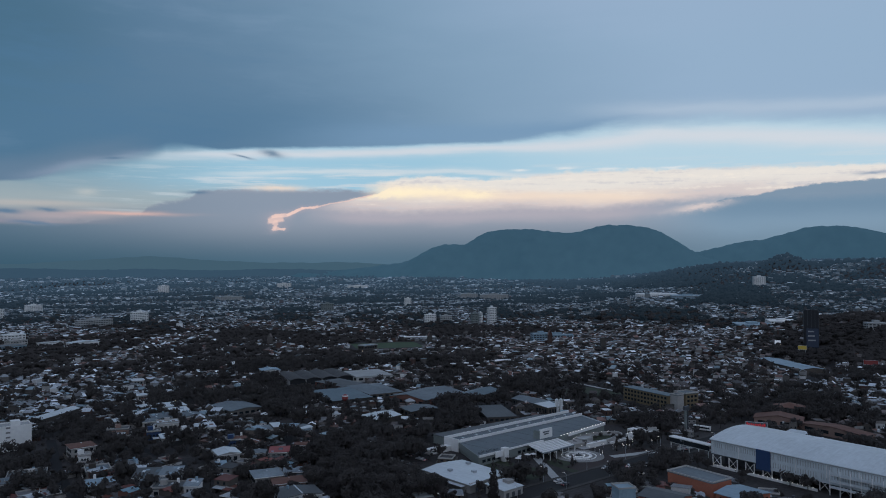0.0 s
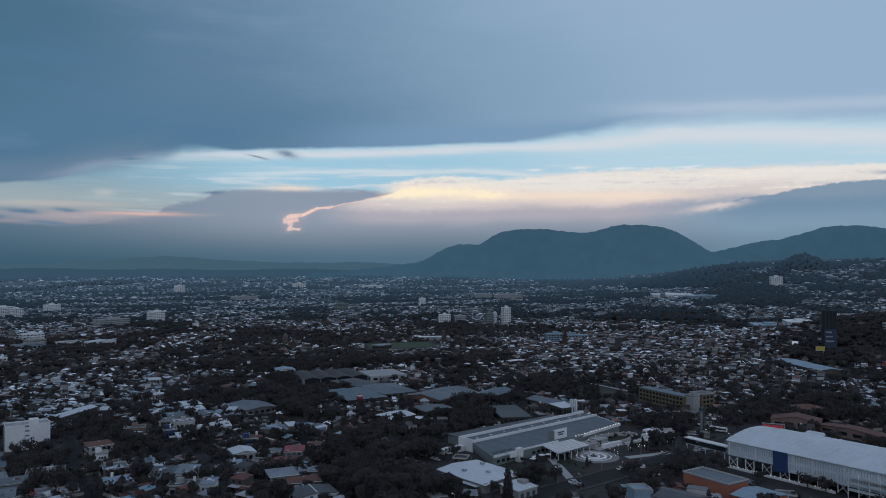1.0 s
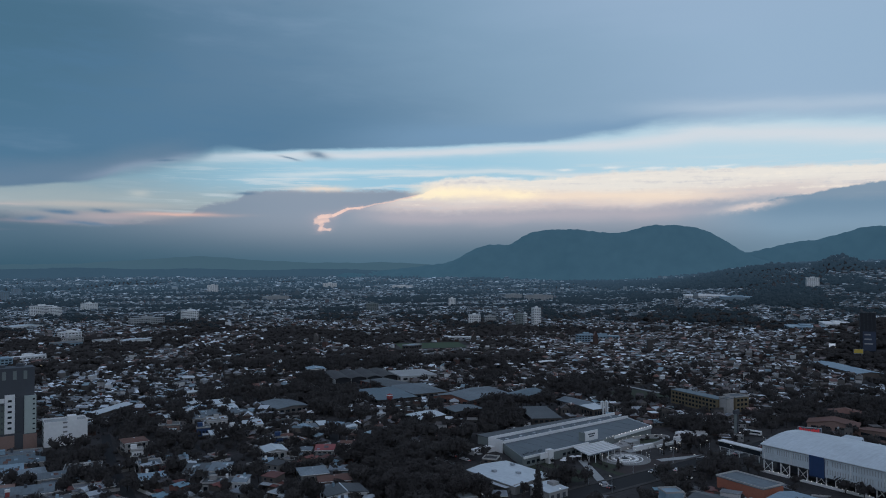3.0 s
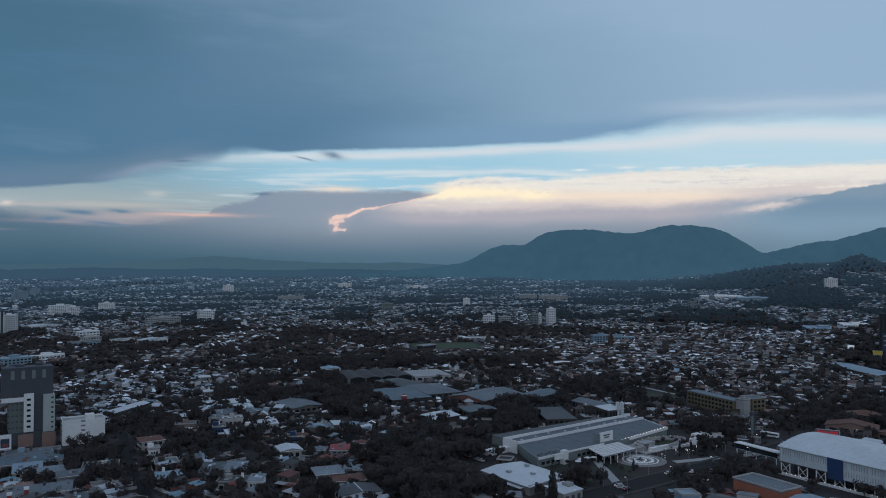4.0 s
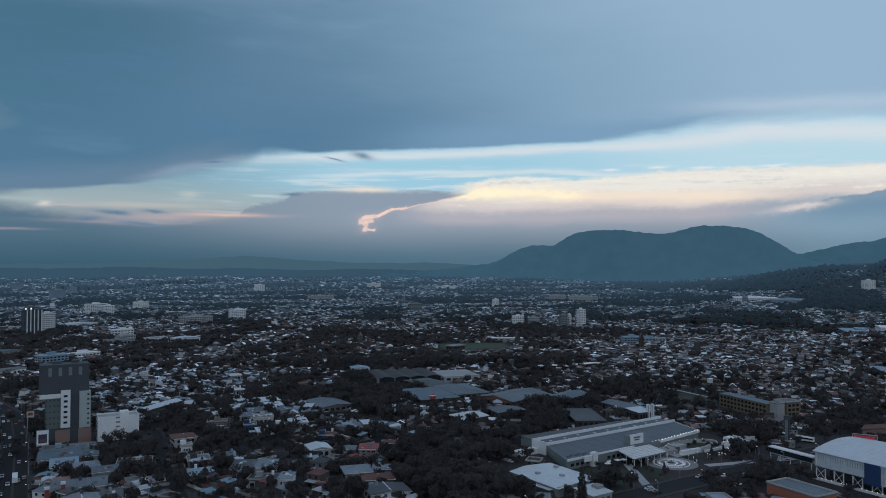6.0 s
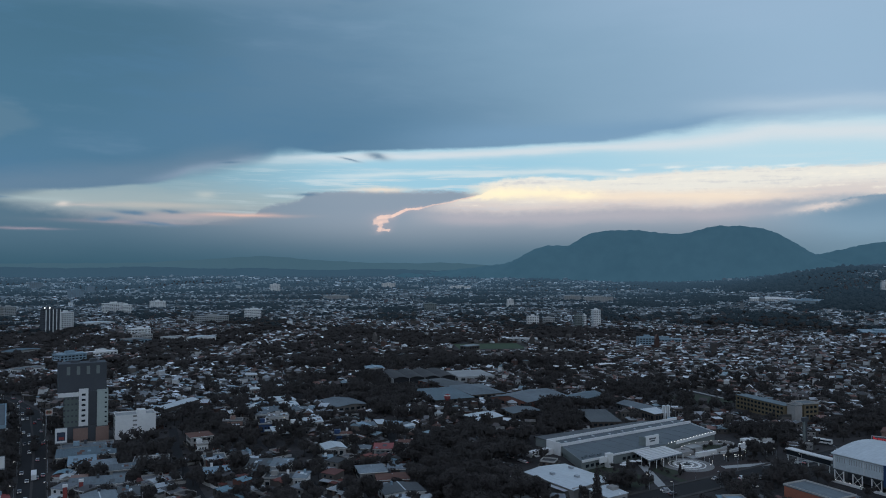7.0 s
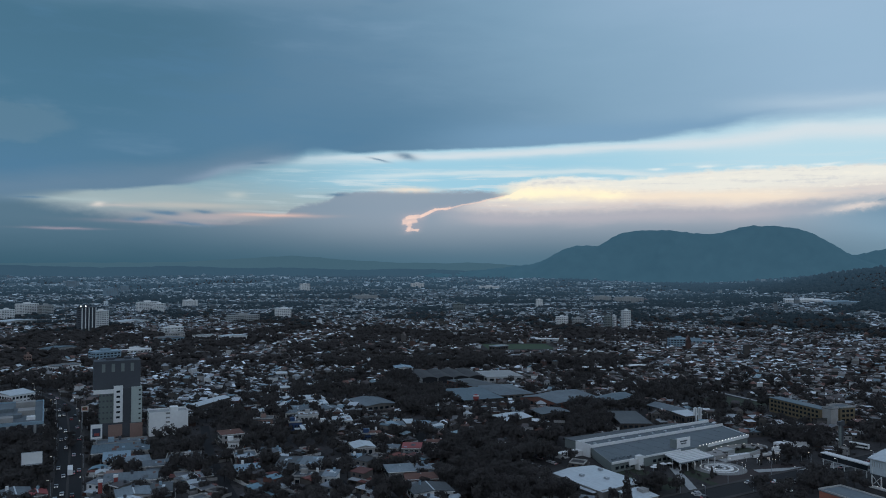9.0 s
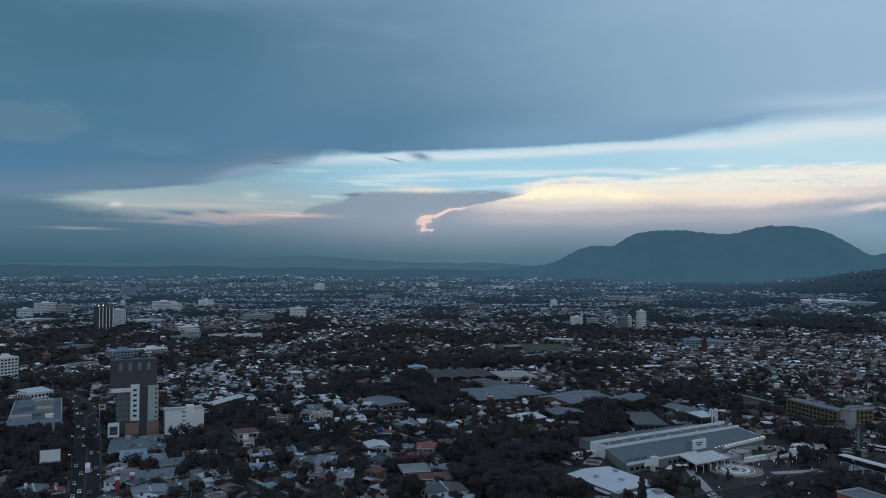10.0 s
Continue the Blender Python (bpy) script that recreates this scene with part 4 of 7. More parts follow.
def walkway():
    w = empty("covered_walkway", pose(137, 451, 0, 0, 0, math.degrees(math.atan2(-23, 15))), "covered footbridge with a white roof and dark glazed sides", "walkway")
    block(w, "deck", "concrete", 0, 28, -2, 2, 3.6, 4.0)
    block(w, "glazed_side", "glass", 0, 28, -2, -1.9, 4.0, 6.6)
    block(w, "roof", "white", -0.5, 28.5, -2.4, 2.4, 6.8, 7.3, "white flat roof")
    for i in range(5):
        part("post", Shape().box(0.5 + i * 6.6, 0.9 + i * 6.6, -1.8, -1.4, 0, 6.8), "white", w)
    p = empty("sign_pylon", pose(160, 495, 0, 0, 0, 40), "tall grey twin-column sign pylon", "pylon")
    part("column", Shape().box(-1.6, -0.4, -0.6, 0.6, 0, 14), "green_panel", p)
    part("column", Shape().box(0.4, 1.6, -0.6, 0.6, 0, 14), "charcoal", p)
    part("head", Shape().box(-2.6, 2.6, -0.8, 0.8, 14, 16.5), "charcoal", p)


def hotel_tower():
    t = empty("office_tower", pose(-297, 427, 0, 0, 0, 38), "slab tower with a charcoal crown and pale lower storeys", "tower")
    keep(-297 + 6, 427 + 14, 22, 18, 38)
    block(t, "podium", "charcoal", 3, 27, -0.6, 13, 0, 9.9, "dark podium storeys")
    for x0, x1 in ((7.2, 15.4), (20.0, 27.4)):
        block(t, "podium_pier", "tan", x0, x1, -1.6, -0.62, 0, 8.6, "tan plastered podium front")
    block(t, "body", "dim_green", 2.4, 13, 0, 13, 9.9, 30.0, "grey-green panelled storeys")
    block(t, "body", "charcoal", 13.02, 22.0, 0.6, 13, 10, 31.0, "dark recessed storeys")
    block(t, "stair_core", "white", 10.2, 15.5, -1.2, -0.02, 9.9, 33, "white stair core with small square windows")
    block(t, "stair_core", "pale_green", 20.6, 27, -0.8, 13, 9, 31.5, "pale grey-green core")
    block(t, "crown", "charcoal", -1.2, 26.2, 2.0, 14.5, 30.0, 48.6, "charcoal clad top storeys")
    block(t, "ledge", "white", -1.5, 10.1, -0.7, -0.05, 28.4, 31.0, "white band above the storeys")
    windows(t, "y", 11.6, 14.0, 1, 11.5, 31, 6, -1.2, deep=-0.1, fill=0.9, tall=0.4)
    windows(t, "y", 24.6, 26.6, 1, 10, 31, 7, -0.8, deep=-0.1, fill=0.6, tall=0.3)
    windows(t, "y", 1, 10, 4, 11, 29, 5, 0, "charcoal", deep=-0.06, fill=0.5, tall=0.3)
    windows(t, "y", 1.5, 24, 4, 41, 47.4, 1, 2.0, "green_panel", -0.1, 0.35, 0.8)
    for x, y, w, d, h in ((6, 8, 5, 4, 2.4), (17, 9, 4, 4, 3.0)):
        block(t, "roof_unit", "charcoal", x, x + w, y, y + d, 48.6, 48.6 + h * 0.5)


def white_block():
    b = empty("apartment_block", pose(-269, 441, 0, 0, 0, 36), "plain white six-storey block with rooftop tank room", "building")
    keep(-262, 452, 16, 13, 36)
    block(b, "body", "white", 0, 24, 0, 14, 0, 14.3, "plain white walls")
    block(b, "roof", "concrete", 0.3, 23.7, 0.3, 13.7, 14.3, 14.4)
    for x0, x1, y0, y1 in ((0, 24, 0, 0.3), (0, 24, 13.7, 14), (0, 0.3, 0.31, 13.69), (23.7, 24, 0.31, 13.69)):
        block(b, "parapet", "white", x0, x1, y0, y1, 14.3, 15.2)
    block(b, "tank_room", "white", 13, 18, 1, 7, 14.4, 17.6)
    windows(b, "y", 10, 13, 1, 1.5, 15.5, 5, 0, "paving", -0.08, 0.8, 0.35)
    windows(b, "x", 2, 12, 3, 1.5, 15.5, 5, 24, deep=0.1, fill=0.4, tall=0.35)
    windows(b, "x", 2, 12, 3, 1.5, 15.5, 5, 0, deep=-0.1, fill=0.4, tall=0.35)


def billboard(x, y, deg, w, h, z, mat, label, legs=1):
    b = empty("billboard", pose(x, y, float(land(x, y)), 0, 0, deg), label, "billboard")
    p = part("panel", Shape().box(-w / 2, w / 2, -0.4, 0, z, z + h), "steel", b)
    part("face", Shape().box(-w / 2 + 0.25, w / 2 - 0.25, -0.5, -0.41, z + 0.25, z + h - 0.25), mat, p)
    for i in range(legs):
        u = 0 if legs == 1 else (i / (legs - 1) - 0.5) * w * 0.7
        part("leg", Shape().tube(u, 0.25, 0, z + h * 0.8, 0.35, n=8), "steel", b)
    part("catwalk", Shape().box(-w / 2, w / 2, -1.3, -0.5, z - 0.25, z - 0.1), "steel", b)
    return b


def shed_building(x, y, deg, w, d, h, rise, roof, wall, label, style="gable", panes=0, name="building"):
    b = empty(name, pose(x, y, float(land(x, y)), 0, 0, deg), label, "building")
    keep(x, y, w / 2 + 1, d / 2 + 1, deg)
    body = Shape().box(-w / 2, w / 2, -d / 2, d / 2, -1, h)
    if style == "gable":
        for s in (-1, 1):
            yy = s * (d / 2 - 0.01)
            body.add([(-w / 2, yy, h), (w / 2, yy, h), (0, yy, h + rise)], [(0, 1, 2)])
    part("wall", body, wall, b)
    r = Shape()
    if style == "gable":
        r.gable(w, d, h + 0.02, rise, 0.7, 0.25)
    elif style == "hip":
        r.hip(w, d, h + 0.02, rise, 0.8)
    elif style == "shed":
        r.shed(w, d, h + 0.02, rise, 0.5, 0.25)
    else:
        r.box(-w / 2 - 0.3, w / 2 + 0.3, -d / 2 - 0.3, d / 2 + 0.3, h + 0.01, h + 0.4)
    part("roof", r, roof, b)
    if style == "flat" and max(w, d) < 40:
        rim = Shape()
        for x0, x1, y0, y1 in ((-w / 2 - 0.3, w / 2 + 0.3, -d / 2 - 0.3, -d / 2), (-w / 2 - 0.3, w / 2 + 0.3, d / 2, d / 2 + 0.3), (-w / 2 - 0.3, -w / 2, -d / 2 + 0.01, d / 2 - 0.01), (w / 2, w / 2 + 0.3, -d / 2 + 0.01, d / 2 - 0.01)):
            rim.box(x0, x1, y0, y1, h + 0.41, h + 1.1)
        part("parapet", rim, "plaster", b, "pale plastered parapet")
    if panes:
        windows(b, "y", -w / 2 + 1, w / 2 - 1, panes, 0.8, h - 0.4, max(1, int(h / 3.3)), -d / 2, deep=-0.12)
        windows(b, "x", -d / 2 + 1, d / 2 - 1, max(2, int(panes * d / w)), 0.8, h - 0.4, max(1, int(h / 3.3)), -w / 2, deep=-0.12)
    return b


def slab_block(x, y, deg, w, d, storeys, wall, label, bays, name="apartment_building"):
    """A storeyed block with window bands and a flat roof."""
    b = empty(name, pose(x, y, float(land(x, y)), 0, 0, deg), label, "building")
    keep(x, y, w / 2 + 3, d / 2 + 3, deg)
    h = storeys * 3.2
    part("wall", Shape().box(-w / 2, w / 2, -d / 2, d / 2, -2, h), wall, b)
    part("roof", Shape().box(-w / 2 - 0.3, w / 2 + 0.3, -d / 2 - 0.3, d / 2 + 0.3, h + 0.01, h + 0.8), wall, b)
    part("lift_room", Shape().box(-w * 0.15, w * 0.15, -d * 0.2, d * 0.2, h + 0.82, h + 3.6), wall, b)
    if math.hypot(x, y) > 1150:
        band = Shape()
        for j in range(storeys):
            z = j * 3.2 + 1.0
            for i in range(bays):
                u = -w / 2 + (i + 0.5) * w / bays
                band.box(u - 0.3 * w / bays, u + 0.3 * w / bays, -d / 2 - 0.15, -d / 2, z, z + 1.2)
            n = max(2, int(bays * d / w))
            for i in range(n):
                u = -d / 2 + (i + 0.5) * d / n
                for sx in (-1, 1):
                    band.box(min(sx * w / 2, sx * (w / 2 + 0.15)), max(sx * w / 2, sx * (w / 2 + 0.15)), u - 0.26 * d / n, u + 0.26 * d / n, z, z + 1.2)
        # past 2000 m the bands are paler, haze put into their colour
        tagged(part("window_band", band, "glass" if math.hypot(x, y) < 2000 else "paving", b), kind="stuff")
        return b
    windows(b, "y", -w / 2 + 0.6, w / 2 - 0.6, bays, 0.6, h - 0.3, storeys, -d / 2, deep=-0.15, fill=0.62, tall=0.5)
    side = max(1, int(bays * d / w))
    windows(b, "x", -d / 2 + 0.6, d / 2 - 0.6, side, 0.6, h - 0.3, storeys, -w / 2, deep=-0.15, fill=0.55, tall=0.45)
    windows(b, "x", -d / 2 + 0.6, d / 2 - 0.6, side, 0.6, h - 0.3, storeys, w / 2, deep=0.15, fill=0.55, tall=0.45)
    return b


def commercial_block():
    """The long flat-roofed block beside the avenue, with a court of small volumes on its roof."""
    b = empty("shopping_block", pose(-371, 450, 0, 0, 0, 38), "concrete shopping block with small white volumes on its roof", "building")
    keep(-371, 450, 17, 45, 38)
    w, d, h = 15, 42, 9.5
    block(b, "wall", "charcoal", -w, w, -d, d, 0, h, "dark glazed storeys")
    block(b, "roof", "grey_roof", -w + 0.5, w - 0.5, -d + 0.5, d - 0.5, h, h + 0.15)
    for x0, x1, y0, y1 in ((-w - 0.4, w + 0.4, -d - 0.4, -d + 0.4), (-w - 0.4, w + 0.4, d - 0.4, d + 0.4), (-w - 0.4, -w + 0.4, -d + 0.41, d - 0.41), (w - 0.4, w + 0.4, -d + 0.41, d - 0.41)):
        block(b, "parapet", "pale_blue", x0, x1, y0, y1, h - 0.8, h + 1.2, "pale blue-grey parapet")
    for i in range(7):
        block(b, "pier", "concrete", -w - 0.3 + i * 5, -w + 1.3 + i * 5, -d - 0.35, -d, 0, h - 0.82)
    for x, y, ww, dd, hh, mat in ((-8, -30, 12, 8, 3, "plaster"), (-2, -18, 9, 6, 2.4, "hall_roof"), (5, -6, 10, 12, 3.2, "plaster"), (-7, 8, 8, 10, 2.6, "hall_roof"), (4, 22, 12, 8, 4, "plaster"), (8, -28, 5, 5, 2.2, "white")):
        block(b, "roof_volume", mat, x - ww / 2, x + ww / 2, y - dd / 2, y + dd / 2, h + 0.15, h + hh)


commercial_block()
mall(), tanks(), plaza(), hall(), walkway(), hotel_tower(), white_block()
billboard(-272, 340, 38, 9.6, 6.2, 8.5, "white", "blank white roadside billboard on one steel leg")
ad = billboard(-279, 402, 38, 6.4, 8.6, 7, "white", "portrait roadside billboard with blue and red print")
part("printed_block", Shape().box(-2.2, 2.2, -0.56, -0.51, 8.2, 13.2), "dim_blue", ad)
part("printed_block", Shape().box(-1.2, 1.6, -0.62, -0.57, 8.8, 10.4), "red", ad)
sb = shed_building
sb(124.7, 367.7, 34, 14.5, 26, 6.8, 0.3, "hall_roof", "orange", "orange-brick block with a grey flat roof", "flat", 0)
sb(137, 345, 36, 20, 15, 5.0, 1.4, "pale_blue", "orange", "orange-walled house with a pale sheet roof", "gable", 3)
sb(100, 340, 47, 16, 18, 5.5, 1.6, "dark_roof", "orange", "low orange-walled house under dark sheeting", "gable", 3)
sb(79, 331, 12, 7.8, 7.6, 12, 0.3, "pale_blue", "pale_blue", "pale blue water tower block", "flat", 0, "water_tower")
def pale_hall():
    """The low white-roofed hall below the mall, a few roof planes at odds with each other."""
    b = empty("restaurant_hall", pose(11.5, 384, 0, 0, 0, 42), "low hall under several pale sheet roof planes", "building")
    keep(11.5, 384, 18, 21, 42)
    b.scale = (1.15, 1.72, 1.0)
    block(b, "wall", "plaster", -12, 12, -10, 10, 0, 4.2, "pale plastered walls")
    for x0, x1, za, zb in ((-12.6, -3.0, 4.3, 5.5), (-3.0, 5.0, 5.5, 5.0), (5.0, 12.6, 5.0, 4.3)):
        s = Shape().add([(x0, -10.6, za), (x1, -10.6, zb), (x1, 10.6, zb + 0.5), (x0, 10.6, za + 0.5)] + [(x0, -10.6, za - 0.2), (x1, -10.6, zb - 0.2), (x1, 10.6, zb + 0.3), (x0, 10.6, za + 0.3)],
                        [(0, 1, 2, 3), (7, 6, 5, 4), (0, 4, 5, 1), (1, 5, 6, 2), (2, 6, 7, 3), (3, 7, 4, 0)])
        part("roof", s, "white_sheet", b, "pale sheet roof plane")
    block(b, "gable_wall", "plaster", -12, 12, -9.9, -9.5, 4.2, 4.9)
    for x, y in ((-7, 2), (-1, -4), (7, 4)):
        block(b, "roof_unit", "steel", x, x + 1.6, y, y + 1.3, 5.4, 6.5)
    # charcoal panels paint the dark of openings onto the solid wall
    for x in (-9, -4, 2, 8):
        block(b, "opening", "charcoal", x, x + 2.2, -10.1, -9.98, 0.2, 2.6)
    block(b, "awning", "white_sheet", -14.5, -12.1, -8, 6, 3.0, 3.2)
    a = empty("annexe", pose(29, 362, 0, 0, 0, 42), "small annexe under a pale sheet roof", "building")
    keep(29, 362, 9, 8, 42)
    block(a, "wall", "plaster", -6.5, 6.5, -6, 6, 0, 3.8, "pale plastered walls")
    s = Shape().shed(13, 12, 3.85, 0.9, 0.5, 0.2)
    part("roof", s, "white_sheet", a, "pale sheet roof")
    block(a, "roof_box", "plaster", 2, 6, -1, 3, 4.4, 6.0)
    # same painted darkness in place of open doorways
    for x in (-5, -1, 3):
        block(a, "opening", "charcoal", x, x + 2, -6.1, -5.98, 0.2, 2.4)


def vault_hall():
    """The market hall: a broad low roof of four shallow barrels, shaded arches painted as black sheets towards the
    town.
    """
    b = empty("market_hall", pose(-123, 722, 0, 0, 0, 24), "market hall under four shallow grey vaults", "market hall")
    keep(-123, 728, 34, 26, 24)
    keep(-108, 690, 36, 18, 24)
    for i in range(4):
        x, n = (i - 1.5) * 15.2, 10
        arc = [(x - 7.6 + 15.2 * k / n, 4.6 + 1.6 * math.sin(math.pi * k / n)) for k in range(n + 1)]
        vs = [(u, y, z + t) for t in (0.0, 0.3) for y in (-24, 30) for u, z in arc]
        m = n + 1
        fs = [(2 * m + k, 2 * m + k + 1, 3 * m + k + 1, 3 * m + k) for k in range(n)] + [(k, m + k, m + k + 1, k + 1) for k in range(n)]
        fs += [(k, k + 1, 2 * m + k + 1, 2 * m + k) for k in range(n)] + [(m + k + 1, m + k, 3 * m + k, 3 * m + k + 1) for k in range(n)]
        part("vault", Shape().add(vs, fs), "old_roof", b, "shallow grey vaulted roof")
        # a closed black face paints the shade inside the arch
        g = [(u, -22.5, z - 0.05) for u, z in arc] + [(x + 7.6, -22.5, 0), (x - 7.6, -22.5, 0)]
        part("arched_end", Shape().add(g, [tuple(range(len(g)))]), "black_steel_and_shade", b, "black sheet painted as the shade in an open arch")
        block(b, "pier", "concrete", x - 7.7, x - 7.3, -24, 30, 0, 4.5)
    block(b, "wall", "plaster", -30.3, 30.3, 29.4, 29.8, 0, 4.5)
    block(b, "pier", "concrete", 30.2, 30.6, -24, 30, 0, 4.5)


def crescent():
    """Stalls in a half ring round a court, each with its own pale roof."""
    b = empty("crescent_of_stalls", pose(-106, 482, 0, 0, 0, 0), "half ring of stalls under pale sheet roofs", "building")
    keep(-106, 492, 22, 13, 0)
    for i in range(9):
        a0, a1 = radians(5 + i * 19), radians(22.5 + i * 19)
        r0, r1 = 11.5 + 0.8 * (i % 2), 20.5 + 1.5 * (i % 3)
        ring = [(r * math.cos(a), r * math.sin(a)) for r, a in ((r0, a0), (r1, a0), (r1, a1), (r0, a1))]
        z0, z1 = 3.3 + 0.4 * (i % 3), 4.3 + 0.5 * (i % 2)
        part("wall", Shape().add([(x, y, 0) for x, y in ring] + [(x, y, z) for (x, y), z in zip(ring, (z0, z1, z1, z0))],
                                 [(4, 5, 6, 7), (0, 1, 5, 4), (1, 2, 6, 5), (2, 3, 7, 6), (3, 0, 4, 7)]), ("plaster", "white", "wall")[i % 3], b)
        wide = [(x * 1.03, y * 1.03) for x, y in ring]
        part("roof", Shape().add([(x, y, z + t) for t in (0.05, 0.25) for (x, y), z in zip(wide, (z0, z1, z1, z0))],
                                 [(4, 5, 6, 7), (3, 2, 1, 0), (0, 1, 5, 4), (1, 2, 6, 5), (2, 3, 7, 6), (3, 0, 4, 7)]), ("teal_roof", "white_sheet", "hall_roof", "pale_blue")[i % 4], b)


crescent()
pale_hall(), vault_hall()
# market halls and school roofs beyond the trees
for x, y, deg, w, d, h, rise, roof, label, style in (
        (-74, 733, 24, 36, 42, 5, 1.5, "concrete", "pale flat-roofed market annexe", "flat"), (-93, 679, -48, 44, 26, 4.4, 2.0, "dark_roof", "large dark hipped hall roof", "hip"),
        (-60, 645, 30, 30, 52, 4.4, 2.4, "hall_roof", "large grey hipped hall roof", "hip"), (-84, 616, 32, 34, 46, 4, 1.8, "teal_roof", "wide grey shed roof among trees", "shed"),
        (-46, 531, -42, 20, 24, 4, 1.6, "white_sheet", "bright white sheet roof on low walls", "gable"), (-17, 552, 30, 24, 18, 5, 1.5, "grey_roof", "grey sheet roof of a workshop", "gable"),
        (-14, 611, -36, 36, 50, 5.5, 3.0, "hall_roof", "grey hall with a tall glazed gable", "gable"), (28, 622, -36, 20, 40, 4.4, 2.2, "teal_roof", "dark hall roof among school trees", "gable"),
        (72, 578, 35, 16, 40, 5, 2.0, "hall_roof", "long low classroom roof in grey", "gable"), (37, 545, 10, 21, 44, 4, 0.5, "dark_roof", "dark flat roof beside the mall", "flat"),
        (78, 556, 35, 15, 14, 6, 1.0, "white_sheet", "pale sheet roof behind the mall", "shed"), (-156, 567, 40, 25, 34, 4.4, 1.4, "hall_roof", "grey hall roof between trees", "gable"),
        (-35, 1110, 10, 46, 10, 5, 0.4, "white", "white stand beside the sports field", "flat"), (-100, 990, 50, 24, 12, 5, 1.0, "pale_blue", "pale blue changing rooms by the field", "flat"),
        (358, 776, 6, 24, 84, 3.9, 1.6, "pale_blue", "long pale warehouse roof on the hillside", "gable"), (22, 805, 10, 32, 9, 4.2, 1.0, "white", "long white school wing with many windows", "gable"),
        (66, 830, 18, 22, 9, 4.2, 1.0, "white", "long white school wing with many windows", "gable"), (-281, 542, -8, 10, 42, 4.2, 1.4, "white_sheet", "long pale roof of a row of stalls", "gable")):
    sb(x, y, deg, w, d, h, rise, roof, "wall", label, style, 0 if h < 4 else 5, "hall_building")
keep(151.8, 585.8, 27, 9, -62.8)
keep(180, 560, 12, 7, 30)
sb(162.5, 591, -62.8, 50, 10, 10.4, 0.4, "teal_roof", "yellow", "three-storey yellow school block", "flat", 13, "school_building")
sb(176, 566, 32, 7, 7, 11.6, 0.4, "grey_roof", "plaster", "pale stair block of the yellow school", "flat", 0, "school_building")
sb(187.5, 580, 27, 13, 12, 10.8, 0.4, "grey_roof", "yellow", "yellow classroom wing of the school", "flat", 3, "school_building")
for x, y, deg, w, d, h, rise, roof, wall, label, style in (
        (229, 513, -28, 30, 16, 5, 2.8, "tile", "tan", "terracotta-tiled block behind the hall", "gable"), (250, 478, -62, 44, 10, 5, 1.6, "tile", "tan", "long terracotta-tiled wing behind the hall", "gable"),
        (250, 542, -20, 20, 14, 7, 3.0, "tile", "wall", "terracotta-tiled house among trees", "hip"), (220, 466, -50, 12, 7, 5, 0.8, "white_sheet", "white", "white plant shed behind the hall", "shed")):
    sb(x, y, deg, w, d, h, rise, roof, wall, label, style, 4)
NEAR_HOMES = (
    (-170, 372, 33, 11.6, 12.5, 4, 1.2, "pale_blue", "plaster", "hip"),
    (-182, 395, 30, 11.6, 12.0, 4, 1.2, "hall_roof", "wall", "flat"),
    (-212, 382, 25, 17.6, 20.2, 4, 1.2, "dark_roof", "plaster", "flat"),
    (-210, 435, 38, 12.8, 13.8, 7, 1.2, "tile", "plaster", "hip"),
    (-201, 420, 32, 6.2, 7.1, 5, 1.2, "plaster", "white", "flat"),
    (-138, 381, 6, 9.8, 11.3, 6, 1.2, "zinc", "white", "shed"),
    (-151, 385, 9, 13.3, 13.6, 4, 1.2, "dark_roof", "plaster", "shed"),
    (-143, 371, 9, 13.4, 6.7, 3.5, 1.2, "hall_roof", "plaster", "shed"),
    (-132, 362, 6, 15.1, 10.4, 4.5, 1.2, "dark_roof", "plaster", "flat"),
    (-120, 360, 2, 6.7, 7.7, 6, 1.2, "zinc", "white", "shed"),
    (-169, 408, 27, 4.7, 5.4, 3.5, 1.2, "pale_blue", "wall", "shed"),
    (-90, 382, 23, 13.7, 15.0, 5, 1.2, "zinc", "plaster", "hip"),
)
MIDDLE_HOMES = (
    (-122, 422, 30, 11.7, 13.5, 6, 1.2, "white_sheet", "plaster", "gable"),
    (-119, 402, 25, 5.1, 5.6, 4, 1.2, "pale_blue", "steel", "shed"),
    (-94, 430, 8, 10.6, 8.2, 4.5, 1.2, "red", "plaster", "shed"),
    (-128, 456, 26, 7.6, 8.7, 5, 1.2, "dark_roof", "blue", "flat"),
    (-124, 458, 25, 7.0, 8.0, 5.5, 1.2, "tile", "plaster", "hip"),
    (-114, 453, 44, 8.1, 9.3, 4, 1.2, "tile", "plaster", "gable"),
    (-106, 431, 6, 7.1, 8.2, 4, 1.2, "hall_roof", "plaster", "hip"),
    (-77, 373, 18, 15.4, 11.7, 4, 1.2, "tile", "tan", "hip"),
    (-78, 391, 5, 10.2, 4.6, 3.5, 1.2, "zinc", "wall", "shed"),
    (-68, 351, 27, 18.9, 13.9, 4.5, 1.2, "dark_roof", "white", "gable"),
    (-85, 448, 11, 6.7, 7.7, 4, 1.2, "tile", "plaster", "hip"),
)
